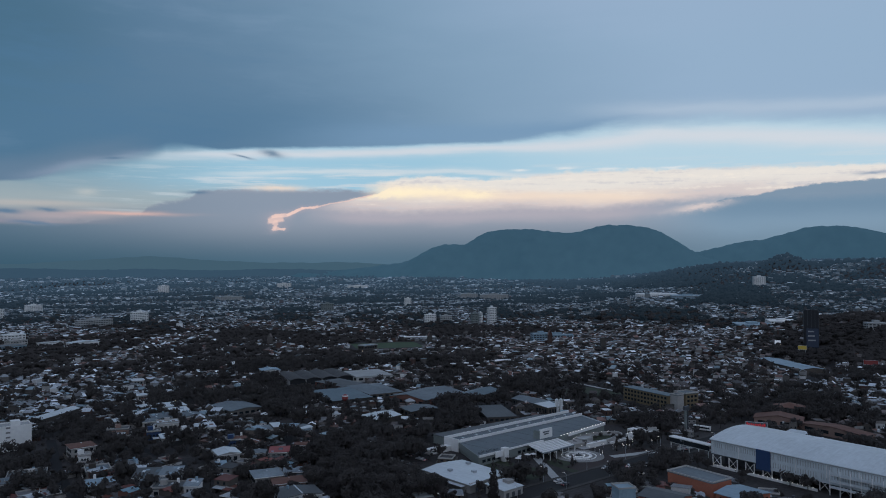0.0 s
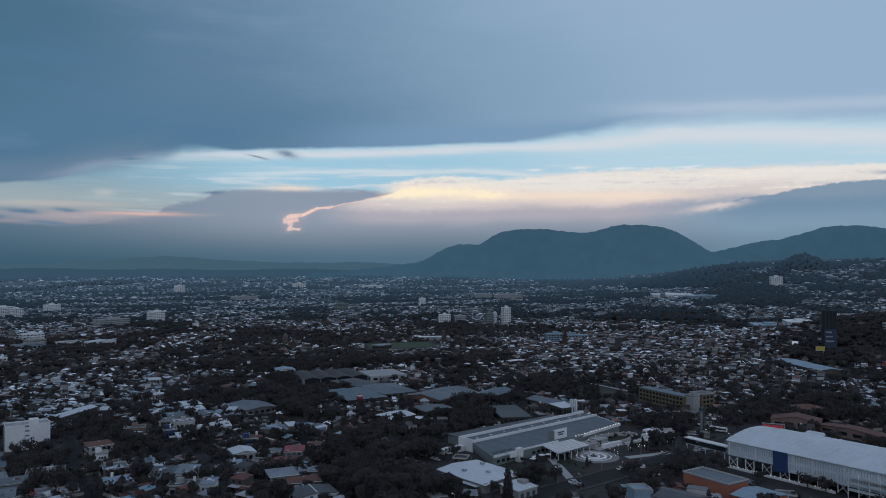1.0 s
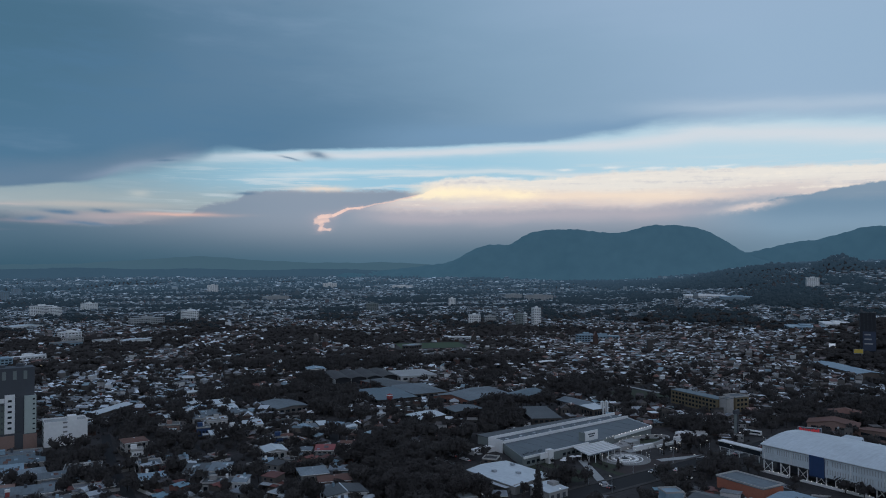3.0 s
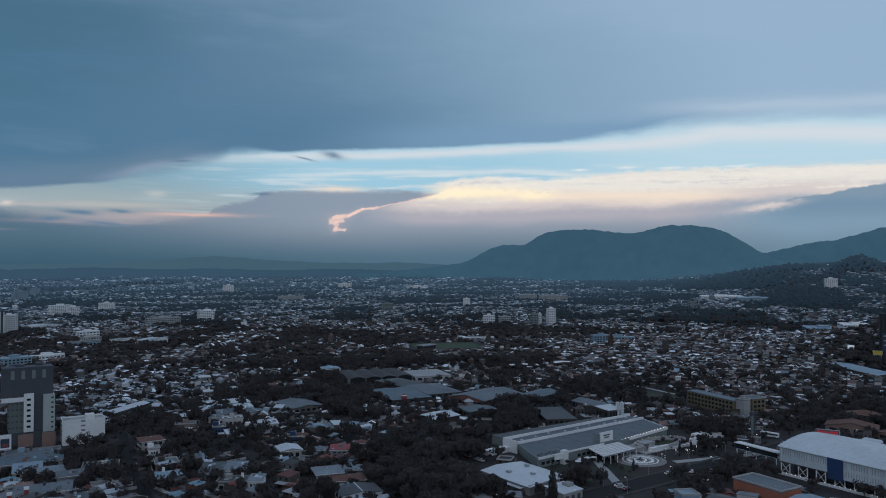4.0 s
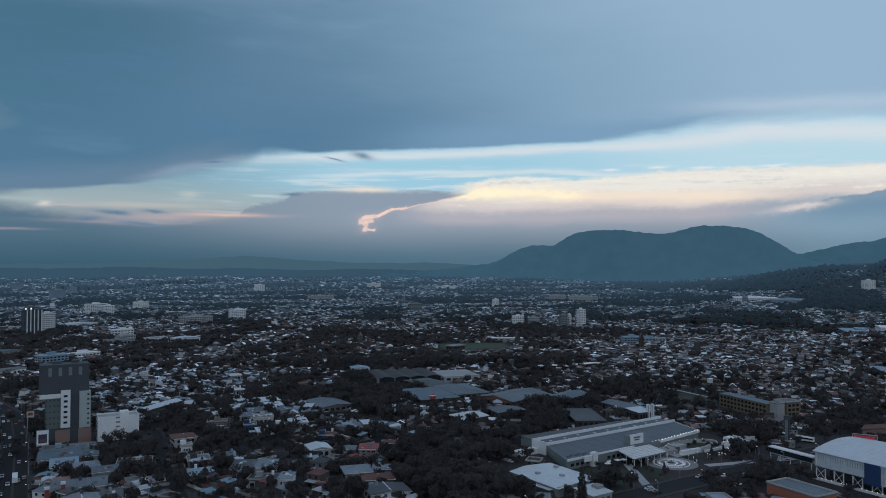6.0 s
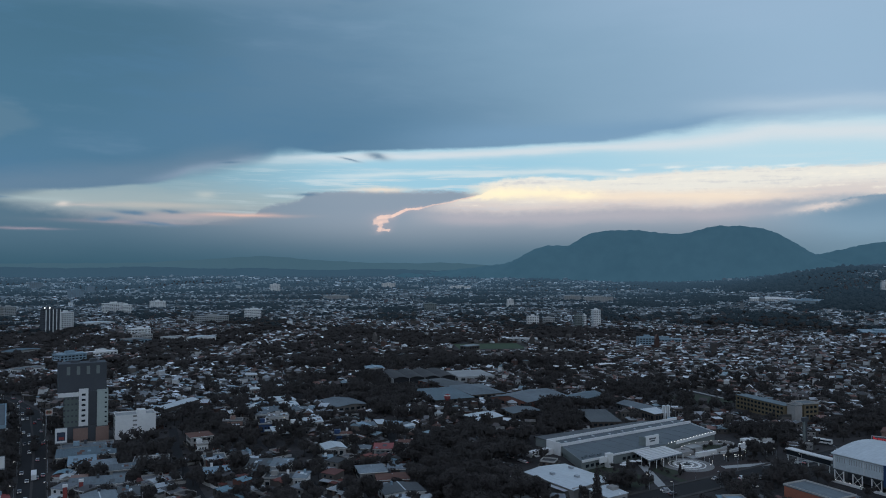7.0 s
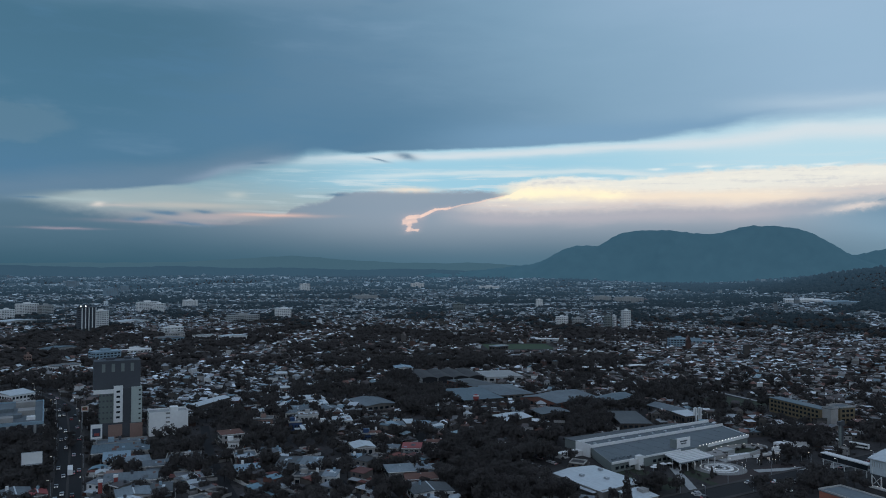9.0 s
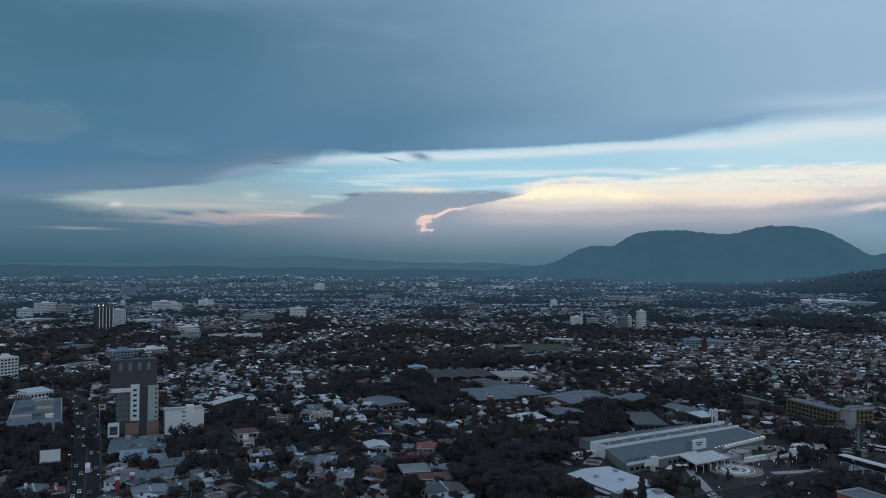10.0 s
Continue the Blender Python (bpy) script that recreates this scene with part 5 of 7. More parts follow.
SHEET_CLUSTER = (
    (-228, 573, 34, 7.3, 8.4, 4, 1.2, "white_sheet", "plaster", "hip"),
    (-215, 553, 41, 8.6, 9.9, 4, 1.2, "pale_blue", "plaster", "gable"),
    (-209, 576, 34, 17.0, 19.5, 4.5, 1.2, "white_sheet", "plaster", "hip"),
    (-195, 553, 31, 12.4, 14.3, 4, 1.2, "white_sheet", "plaster", "shed"),
    (-200, 530, 31, 12.7, 14.6, 4, 1.2, "hall_roof", "plaster", "shed"),
    (-184, 500, 26, 13.4, 10.6, 6.5, 1.2, "white_sheet", "plaster", "flat"),
    (-221, 544, 30, 7.0, 8.0, 4, 1.2, "white_sheet", "plaster", "shed"),
    (-203, 515, 32, 8.8, 10.1, 4.5, 1.2, "hall_roof", "plaster", "hip"),
    (-223, 518, 31, 8.2, 9.4, 4.5, 1.2, "white_sheet", "plaster", "hip"),
    (-181, 537, 41, 14.2, 13.3, 4, 1.2, "hall_roof", "plaster", "gable"),
    (-158, 496, 28, 12.4, 9.9, 4.5, 1.2, "white_sheet", "plaster", "shed"),
    (-166, 486, 33, 6.8, 7.8, 4, 1.2, "white_sheet", "white", "flat"),
    (-184, 476, 25, 8.1, 9.4, 6, 1.2, "dark_roof", "blue", "flat"),
)
FAR_SHEDS = (
    (-171, 469, 32, 11.3, 7.8, 4, 1.2, "white_sheet", "plaster", "shed"),
    (-212, 489, 19, 12.7, 8.9, 4.5, 1.2, "dark_roof", "tan", "flat"),
    (-233, 634, 30, 8.0, 9.2, 5, 1.2, "white_sheet", "plaster", "hip"),
    (-248, 616, 28, 7.0, 8.0, 5, 1.2, "white_sheet", "plaster", "hip"),
    (-175, 755, 23, 17.3, 18.7, 6, 1.2, "pale_blue", "plaster", "gable"),
    (-234, 665, 29, 13.0, 7.6, 4, 1.2, "hall_roof", "plaster", "shed"),
    (-284, 697, 26, 9.9, 11.4, 5, 1.2, "white_sheet", "plaster", "hip"),
)
AVENUE_SHOPS = (
    (-266, 408, 32, 27.2, 12.2, 4.5, 1.2, "hall_roof", "pale_blue", "flat"),
    (-257, 393, 32, 30.0, 15.1, 4.5, 1.2, "teal_roof", "plaster", "shed"),
    (-249, 377, 33, 13.3, 15.0, 4, 1.2, "pale_blue", "plaster", "shed"),
    (-236, 376, 35, 11.9, 12.5, 4.2, 1.2, "zinc", "plaster", "hip"),
    (-220, 368, 33, 12.6, 6.8, 4, 1.2, "hall_roof", "plaster", "shed"),
    (-231, 347, 34, 7.3, 8.4, 4.5, 1.2, "tan", "tan", "hip"),
    (-238, 348, 34, 5.1, 5.8, 4, 1.2, "white_sheet", "plaster", "gable"),
    (-218, 342, 29, 24.5, 11.0, 4, 1.2, "hall_roof", "plaster", "shed"),
    (-202, 319, 37, 14.3, 13.9, 4.5, 1.2, "zinc", "plaster", "gable"),
    (-193, 328, 30, 9.2, 10.6, 4, 1.2, "dark_roof", "wall", "shed"),
    (-254, 307, 44, 12.3, 14.2, 4.5, 1.2, "hall_roof", "plaster", "gable"),
    (-244, 309, 42, 6.9, 7.9, 4.6, 1.2, "red", "plaster", "gable"),
)
ROOF_WORDS = {"pale_blue": "pale blue sheet roof", "hall_roof": "weathered grey sheet roof", "dark_roof": "dark flat roof", "tile": "rust-red tile roof", "white": "white flat roof", "zinc": "pale zinc sheet roof", "plaster": "pale flat roof", "white_sheet": "white sheet roof",
              "red": "faded red roof", "teal_roof": "blue-green sheet roof", "tan": "tan tiled roof"}
WALL_WORDS = {"plaster": "pale plastered", "wall": "dull plastered", "white": "white-walled", "steel": "steel-framed", "tan": "tan-walled", "blue": "blue-painted", "pale_blue": "pale blue"}


def home(row, seed, kind="house"):
    """A house of the near streets: body, roof, windows, lean-to, gutter, tank and mended sheets."""
    x, y, deg, w, d, h, rise, roof, wall, style = row
    rng = np.random.default_rng(seed)
    b = sb(x, y, deg, w, d, h, rise, roof, wall, WALL_WORDS[wall] + " " + kind + " under a " + ROOF_WORDS[roof], style, 4 if w > 12 else 3, kind)
    if style in ("shed", "gable", "hip"):
        part("gutter", Shape().box(-w / 2 - 0.5, w / 2 + 0.5, -d / 2 - 0.95, -d / 2 - 0.82, h - 0.15, h + 0.12), "white", b, "white gutter board")
    if style == "gable":
        part("ridge_cap", Shape().box(-0.3, 0.3, -d / 2 - 0.7, d / 2 + 0.7, h + rise + 0.2, h + rise + 0.34), "white_sheet", b)
    if style == "hip":
        k = max((d - w) / 2, 0.3)
        part("ridge_cap", Shape().box(-0.25, 0.25, -k, k, h + rise, h + rise + 0.16), "white_sheet", b)
    if style in ("shed", "flat"):
        for _ in range(int(3 + w * d / 60)):
            pw, pd = rng.uniform(0.9, 2.6), rng.uniform(1.2, min(4.5, d * 0.4))
            px, py = rng.uniform(-w / 2 + 1.3, w / 2 - 1.3), rng.uniform(-d / 2 + pd / 2, d / 2 - pd / 2)
            za, zb = (h + 0.42,) * 2 if style == "flat" else tuple(h + 0.29 + rise * (q + d / 2 + 0.5) / (d + 1) for q in (py - pd / 2, py + pd / 2))
            part("roof_patch", Shape().add([(px - pw / 2, py - pd / 2, za), (px + pw / 2, py - pd / 2, za), (px + pw / 2, py + pd / 2, zb), (px - pw / 2, py + pd / 2, zb),
                                            (px - pw / 2, py - pd / 2, za - 0.02), (px + pw / 2, py - pd / 2, za - 0.02), (px + pw / 2, py + pd / 2, zb - 0.02), (px - pw / 2, py + pd / 2, zb - 0.02)],
                                           [(0, 1, 2, 3), (7, 6, 5, 4), (0, 4, 5, 1), (1, 5, 6, 2), (2, 6, 7, 3), (3, 7, 4, 0)]),
                 ("hall_roof", "white_sheet", "dark_roof", "pale_blue", "tile", "teal_roof")[int(rng.integers(0, 6))], b, "mended sheet on the roof")
    if style == "flat":
        lx = rng.uniform(-w / 4, w / 4)
        part("roof_room", Shape().box(lx - 1.6, lx + 1.6, 0.4, 3.4, h + 0.41, h + 2.7), wall, b)
    lw, ld = w * rng.uniform(0.35, 0.6), rng.uniform(2.2, 3.4)
    lx = rng.uniform(-1, 1) * (w - lw) / 2
    part("lean_to", Shape().box(lx - lw / 2, lx + lw / 2, -d / 2 - ld, -d / 2 - 0.01, -0.5, 2.4), "wall", b)
    part("lean_to_roof", Shape().add([(lx - lw / 2 - 0.2, -d / 2 - ld - 0.3, 2.42), (lx + lw / 2 + 0.2, -d / 2 - ld - 0.3, 2.42), (lx + lw / 2 + 0.2, -d / 2 - 0.02, 2.95), (lx - lw / 2 - 0.2, -d / 2 - 0.02, 2.95)], [(0, 1, 2, 3)]),
         ("hall_roof", "white_sheet", "dark_roof", "tile")[int(rng.integers(0, 4))], b, "sheet roof of the lean-to")
    if rng.uniform() < 0.6:
        tx = rng.uniform(-w / 4, w / 4)
        part("water_tank", Shape().tube(tx, d * 0.3, h + 0.2, h + rise + 1.5, 0.7, n=8), ("charcoal", "white", "pale_blue")[int(rng.integers(0, 3))], b)
    yard = Shape()
    for x0, x1, y0, y1 in ((-w / 2 - 1.6, -w / 2 - 1.4, -d / 2 - 4, d / 2 + 1), (w / 2 + 1.4, w / 2 + 1.6, -d / 2 - 4, d / 2 + 1), (-w / 2 - 1.4, w / 2 + 1.4, -d / 2 - 4, -d / 2 - 3.8)):
        yard.box(x0, x1, y0, y1, -0.5, 2.0)
    part("yard_wall", yard, ("plaster", "wall", "wall")[int(rng.integers(0, 3))], b)
    return b


for n, row in enumerate((*NEAR_HOMES, *MIDDLE_HOMES, *SHEET_CLUSTER, *FAR_SHEDS)):
    home(row, 400 + n)
for n, row in enumerate(AVENUE_SHOPS):
    home(row, 500 + n, "shop")
for x, y in ((-219, 319), (-217, 328)):
    p = empty("sign_pillar", pose(x, y, 0, 0, 0, 34), "red roadside sign pillar with a white cap", "sign")
    part("pillar", Shape().box(-0.9, 0.9, -0.5, 0.5, 0, 8.2), "red", p)
    part("cap", Shape().box(-1.1, 1.1, -0.7, 0.7, 8.2, 9.4), "white", p)
pitch = tagged(part("sports_field", Shape().box(-46, 46, -34, 34, 0.03, 0.1), "sports"), "green football pitch ringed by trees", "sports field", kind="structure")
pitch.matrix_basis = pose(-78, 1035, float(land(-78, 1035)), 0, 0, 15)
keep(-78, 1035, 50, 38, 15)
keep(-78, 985, 50, 26, 15)
pitch = tagged(part("sports_field", Shape().box(-24, 24, -18, 18, 0.03, 0.1), "grass"), "grass field behind a low wall", "sports field", kind="structure")
pitch.matrix_basis = pose(128, 648, 0, 0, 0, -45)
keep(128, 648, 25, 19, -45)
ribbon("pavement", "pale concrete path along the grass field", "concrete", [(112, 716), (150, 652), (166, 628)], 3.0, 0.16, 0.2, category="path", clear=1)
# low pale works and shops beyond the avenue
for az, r, deg, w, d, h, roof, wall, style in ((-30.1, 1144, 30, 34, 24, 6, "hall_roof", "pale_blue", "flat"), (-25.7, 1146, 20, 36, 20, 6, "white_sheet", "white", "gable"), (-25.1, 1491, 20, 60, 24, 6, "white_sheet", "concrete", "flat"),
                                               (-32.7, 1472, 30, 54, 30, 5, "white_sheet", "white", "gable"), (-37.1, 1063, 35, 42, 20, 5, "teal_roof", "plaster", "gable"), (-36.8, 877, 30, 28, 14, 5, "hall_roof", "white", "flat"),
                                               (-39.6, 682, 32, 20, 16, 8, "white_sheet", "white", "shed"), (-39.7, 1549, 30, 58, 30, 6, "white_sheet", "concrete", "gable"), (-27.7, 1161, 25, 30, 14, 6, "white_sheet", "white", "flat")):
    sb(*polar(az, r), deg - az, w, d, h, 1.8, roof, wall, "low pale works building among trees", style, 6)
# storeyed blocks farther off; pale blue on those past 2600 m is painted haze
for az, r, deg, w, d, n, wall, bays in (
        (2.4, 1400, 20, 12, 12, 7, "green_panel", 4), (3.7, 1425, 28, 14, 12, 10, "white", 3), (2.85, 1412, 20, 5, 10, 7, "white", 2), (-2.7, 2003, 0, 18, 12, 6, "white", 4),
        (-1.0, 1458, 10, 22, 12, 5, "white", 5), (0.2, 1470, 10, 22, 12, 4, "concrete", 5), (-22.1, 1562, 25, 30, 14, 6, "white", 7), (-25.0, 1470, 20, 60, 16, 4, "concrete", 14),
        (-28.7, 2060, 30, 36, 16, 6, "white", 8), (-35.5, 1356, 25, 24, 18, 12, "charcoal", 6), (-34.6, 1400, 25, 20, 16, 9, "white", 5), (-39.1, 1781, 30, 40, 18, 8, "white", 8),
        (-38.0, 1767, 30, 24, 18, 7, "concrete", 6), (-31.6, 1865, 30, 46, 18, 7, "white", 10), (-30.8, 1837, 30, 22, 16, 6, "white", 5), (-34.0, 2640, 30, 40, 24, 9, "pale_blue", 7), (-33.1, 3040, 20, 26, 22, 8, "pale_blue", 5),
        (-36.4, 3500, 10, 49, 24, 9, "pale_blue", 7), (-40.3, 1671, 25, 24, 16, 6, "white", 5), (-41.4, 840, 30, 18, 14, 6, "white", 5), (-39.0, 945, 20, 6, 6, 3, "tan", 2), (-29.7, 1173, 30, 24, 14, 3, "plaster", 6),
        (-34.3, 951, 25, 30, 18, 3, "pale_blue", 7), (-32.4, 990, 25, 36, 14, 2, "white", 8), (7.4, 1074, 20, 26, 12, 4, "pale_blue", 6), (8.6, 1130, 10, 48, 10, 2, "pale_blue", 10),
        (22.9, 2350, 15, 32, 16, 8, "white", 6), (2.0, 2340, 0, 52, 22, 5, "concrete", 8), (3.9, 2265, 0, 85, 18, 5, "concrete", 14), (-8.8, 1816, 0, 30, 16, 6, "green_panel", 6),
        (-29.9, 1268, 20, 30, 16, 3, "white", 6), (15.9, 2200, 5, 110, 90, 2, "white", 20), (18.1, 2080, 5, 84, 80, 2, "pale_blue", 16), (22.4, 1400, 10, 56, 60, 2, "pale_blue", 12), (24.3, 1440, 10, 44, 60, 3, "white", 8),
        (30.0, 1040, 20, 22, 16, 2, "concrete", 5), (-16.0, 2500, 12, 80, 30, 4, "concrete", 14), (-20.5, 3000, 0, 40, 22, 9, "white", 6), (-12.0, 3300, 0, 60, 22, 7, "white", 8), (-6.5, 3300, 0, 90, 22, 4, "white", 12)):
    x, y = polar(az, r)
    slab_block(x, y, deg - az, w, d, n, wall, {"white": "white storeyed block above the roofs", "concrete": "pale concrete storeyed block above the roofs",
               "green_panel": "grey-green tower block above the roofs", "pale_blue": "pale blue long block among low houses", "plaster": "low pale plastered block among trees", "tan": "tan storeyed block above the roofs", "charcoal": "tall dark grey tower block with pale fins"}[wall], bays)
# pale fins up the grey tower
fx, fy = polar(-35.5, 1356)
fins = empty("tower_fins", pose(fx, fy, float(land(fx, fy)), 0, 0, 60.5), "pale vertical fins down the face of the grey tower", "facade")
for i in range(5):
    block(fins, "fin", "white", -12 + i * 5.6, -10.6 + i * 5.6, -9.7, -9.2, 1, 38)
for i, u in enumerate((-11.0, -3.0)):
    part("roof_light", Shape().tube(u, -4, 39.2, 41.5, 0.9, 0.7, 8), "lamp_white", fins, "bright white roof light")
# tall roadside advertising tower on the dark hillside, and lit signs
ax, ay = polar(26.2, 945)
tw = empty("advertising_tower", pose(ax, ay, float(land(ax, ay)), 0, 0, -20), "tall dark lattice tower with a blue advertising panel", "billboard")
part("mast", Shape().box(-8, 7.5, 0, 6, 0, 46), "black_steel_and_shade", tw)
for i in range(5):
    part("mast_rail", Shape().box(-8.1 + i * 3.8, -7.8 + i * 3.8, -0.04, 0, 26, 46), "charcoal", tw)
part("panel", Shape().box(-5.5, 7, -0.6, -0.05, 4, 25), "dim_blue", tw, "blue panel with pale unreadable bars")
for i in range(3):
    part("lettering_bar", Shape().box(-4, 4 - i, -0.75, -0.62, 11 + i * 5, 12.4 + i * 5), "concrete", tw)
keep(ax, ay, 16, 10, -20)
for az, r, w, h, z, mat, label in ((24.05, 960, 7, 4.4, 6, "lit_sign", "lit white sign beside the road"), (25.6, 915, 9, 4.6, 8, "yellow_sign", "yellow roadside billboard on two legs"), (29.7, 855, 13, 4.6, 6, "red", "red roadside billboard on two legs"),
                                   (22.6, 470, 12, 2.6, 16.1, "charcoal", "dark sign board with red lit lettering behind the hall"), (-35.5, 556, 4.4, 3.6, 12, "warm_sign", "warm lit shop sign over the avenue")):
    x, y = polar(az, r)
    sign = billboard(x, y, -az, w, h, z, mat, label, 2)
    if mat == "charcoal":
        for i, (u, tall) in enumerate(((-5.2, 1.9), (-4.2, 1.2), (-3.0, 1.5), (-1.9, 1.1), (-0.7, 1.3), (0.6, 1.2), (1.7, 1.5), (2.9, 1.1), (4.0, 1.6))):
            part("lettering_bar", Shape().box(u, u + 0.85, -0.6, -0.51, z + 0.4, z + 0.4 + tall), "red_sign", sign)
        part("lettering_bar", Shape().box(-5.4, 5.4, -0.6, -0.51, z + 0.26, z + 0.36), "red_sign", sign)
    if mat == "warm_sign":
        part("printed_block", Shape().box(-1.6, 1.4, -0.56, -0.51, z + 1.0, z + 2.6), "red", sign)
        part("printed_block", Shape().box(-1.0, 0.8, -0.62, -0.57, z + 1.4, z + 2.9), "yellow", sign)


# ---------------------------------------------------------------- trees
def leaf_cloud(blobs, count, size, seed):
    rng = np.random.default_rng(seed)
    sh = Shape()
    share = np.array([b[3] ** 2 for b in blobs])
    for i in rng.choice(len(blobs), count, p=share / share.sum()):
        x, y, z, r = blobs[i]
        d = rng.normal(size=3)
        d /= np.linalg.norm(d)
        c = Vector((x, y, z)) + Vector(d) * r * rng.uniform(0.72, 1.06)
        n = (Vector(d) + Vector(rng.normal(size=3)) * 0.3).normalized()
        q = n.to_track_quat("Z", "Y").to_matrix().to_4x4()
        s = size * rng.uniform(0.6, 1.3)
        a = rng.uniform(0, 6.28)
        pts = [(s * k * math.cos(a + t), s * k * math.sin(a + t), 0.12 * s * (-1) ** j) for j, (t, k) in enumerate(((0, 1.0), (1.3, 0.6), (2.9, 0.9), (4.6, 0.65)))]
        sh.add(pts, [(0, 1, 2, 3)], Matrix.Translation(c) @ q)
    return sh


def crown_blobs(seed, spread, tall):
    rng = np.random.default_rng(seed)
    out = [(0, 0, 0.62 * tall, spread * 0.62)]
    for i in range(7):
        a, rr = i * 0.9 + rng.uniform(-0.3, 0.3), spread * rng.uniform(0.45, 0.75)
        out.append((rr * math.cos(a), rr * math.sin(a), tall * rng.uniform(0.48, 0.82), spread * rng.uniform(0.28, 0.46)))
    return out


def make_tree(seed, spread, tall, label, category="tree"):
    t = empty("tree", pose(0, 0, -500), label, category)
    blobs = crown_blobs(seed, spread, tall)
    tr = Shape().tube(0, 0, -0.6, tall * 0.45, 0.045 * tall * 0.7, 0.026 * tall * 0.7, 8)
    for b in blobs[1:6]:
        tr.limb((0, 0, tall * 0.32), (b[0] * 0.8, b[1] * 0.8, b[2]), 0.16, 0.06, 5)
    part("trunk", tr, "bark", t)
    part("crown", leaf_cloud(blobs, 1400, 0.042 * spread + 0.26, seed), "leaf", t)
    return t


def pine(x, y, tall, seed):
    """A slender conifer or palm-like garden tree."""
    t = empty("tree", pose(x, y, 0), "slender dark conifer in a garden", "tree")
    part("trunk", Shape().tube(0, 0, -0.5, tall, 0.25, 0.05, 6), "bark", t)
    part("crown", leaf_cloud([(0, 0, tall * (0.25 + 0.75 * i / 9), tall * 0.14 * (1.15 - i / 9)) for i in range(10)], 260, 0.45, seed), "leaf", t)


def car_stock():
    c = empty("car", pose(0, 0, -500), "small car on the road at dusk", "car")
    prof = [(-2.1, 0.35), (-2.15, 0.85), (-1.5, 0.95), (-0.95, 1.42), (0.75, 1.45), (1.35, 1.0), (2.1, 0.85), (2.15, 0.35)]
    n = len(prof)
    body = Shape().add([(x, s * (0.85 if z > 1.2 else 0.92), z) for s in (-1, 1) for x, z in prof],
                       [tuple(range(n)), tuple(range(2 * n - 1, n - 1, -1))] + [(i, n + i, n + (i + 1) % n, (i + 1) % n) for i in range(n)])
    part("body", body, "car", c)
    part("windscreen", Shape().add([(0.86, -0.8, 1.42), (0.86, 0.8, 1.42), (1.38, 0.84, 1.03), (1.38, -0.84, 1.03)], [(0, 3, 2, 1)]), "glass", c)
    part("rear_window", Shape().add([(-1.02, -0.8, 1.4), (-1.02, 0.8, 1.4), (-1.54, 0.84, 0.99), (-1.54, -0.84, 0.99)], [(0, 1, 2, 3)]), "glass", c)
    for x in (-1.35, 1.35):
        for y in (-0.82, 0.82):
            w = part("wheel", Shape().tube(0, 0, -0.1, 0.1, 0.32, n=10), "rubber", c)
            w.matrix_basis = pose(x, y, 0.32, 90, 0, 0)
    for y in (-0.65, 0.65):
        part("headlight", Shape().box(2.08, 2.2, y - 0.17, y + 0.17, 0.58, 0.76), "headlamp", c, "lit white headlight")
        part("tail_light", Shape().box(-2.2, -2.1, y - 0.16, y + 0.16, 0.6, 0.78), "lamp_red", c, "lit red tail light")
    return c


def bus(x, y, deg):
    b = empty("bus", pose(x, y, 0.06, 0, 0, deg), "white city bus on the road behind the hall", "bus")
    part("body", Shape().box(-5.5, 5.5, -1.25, 1.25, 0.5, 3.1), "white", b)
    part("window_band", Shape().box(-5.2, 5.3, -1.3, 1.3, 1.6, 2.5), "glass", b)
    for u in (-3.6, 3.4):
        for v in (-1.1, 1.1):
            part("wheel", Shape().tube(0, 0, -0.15, 0.15, 0.5, n=10), "rubber", b).matrix_basis = pose(u, v, 0.5, 90, 0, 0)


def along(line, s, off):
    """Place and heading at a distance along a plan line."""
    for a, b in zip(line, line[1:]):
        d = Vector(b) - Vector(a)
        if s <= d.length:
            u = d.normalized()
            p = Vector(a) + u * s + Vector((-u.y, u.x)) * off
            return p.x, p.y, math.degrees(math.atan2(u.y, u.x))
        s -= d.length
    return None


def traffic():
    src = car_stock()
    jobs = []
    for off, flip in ((-5.0, 0), (-2.2, 0), (2.2, 180), (5.0, 180)):
        s = RNG.uniform(60, 80)
        while s < 560:
            jobs.append((AVENUE, s, off, flip))
            s += RNG.uniform(22, 95)
    for off, flip in ((-3.0, 0), (3.0, 180)):
        s = RNG.uniform(20, 40)
        while s < 260:
            jobs.append((MALL_ROAD, s, off, flip))
            s += RNG.uniform(20, 70)
    for line, s, off, flip in jobs:
        at = along(line, s, off)
        if at:
            copy_thing(src, pose(at[0], at[1], float(land(at[0], at[1])) + 0.07, 0, 0, at[2] + flip))["group"] = "cars on the roads"
    for i in (0, 1, 3, 4, 6, 9, 12, 13):
        q = -26 + (i % 8) * 3.1
        copy_thing(src, pose(-14 + q * 0.67 + (i // 8) * 9, 408 - q * 0.74 + (i // 8) * 8, 0.02, 0, 0, 132 + RNG.uniform(-6, 6)))["group"] = "parked cars"
    for i in range(10):
        copy_thing(src, pose(96 + (i % 7) * 3.4 + RNG.uniform(-0.3, 0.3), 398 + (i % 7) * 3.0 - (i // 7) * 9, 0.02, 0, 0, -48 + RNG.uniform(-4, 4)))["group"] = "parked cars"
    for o in (*src.children_recursive, src):
        bpy.data.objects.remove(o)
    bus(160, 508, -48), bus(171, 497, -40), bus(-262, 356, 126)


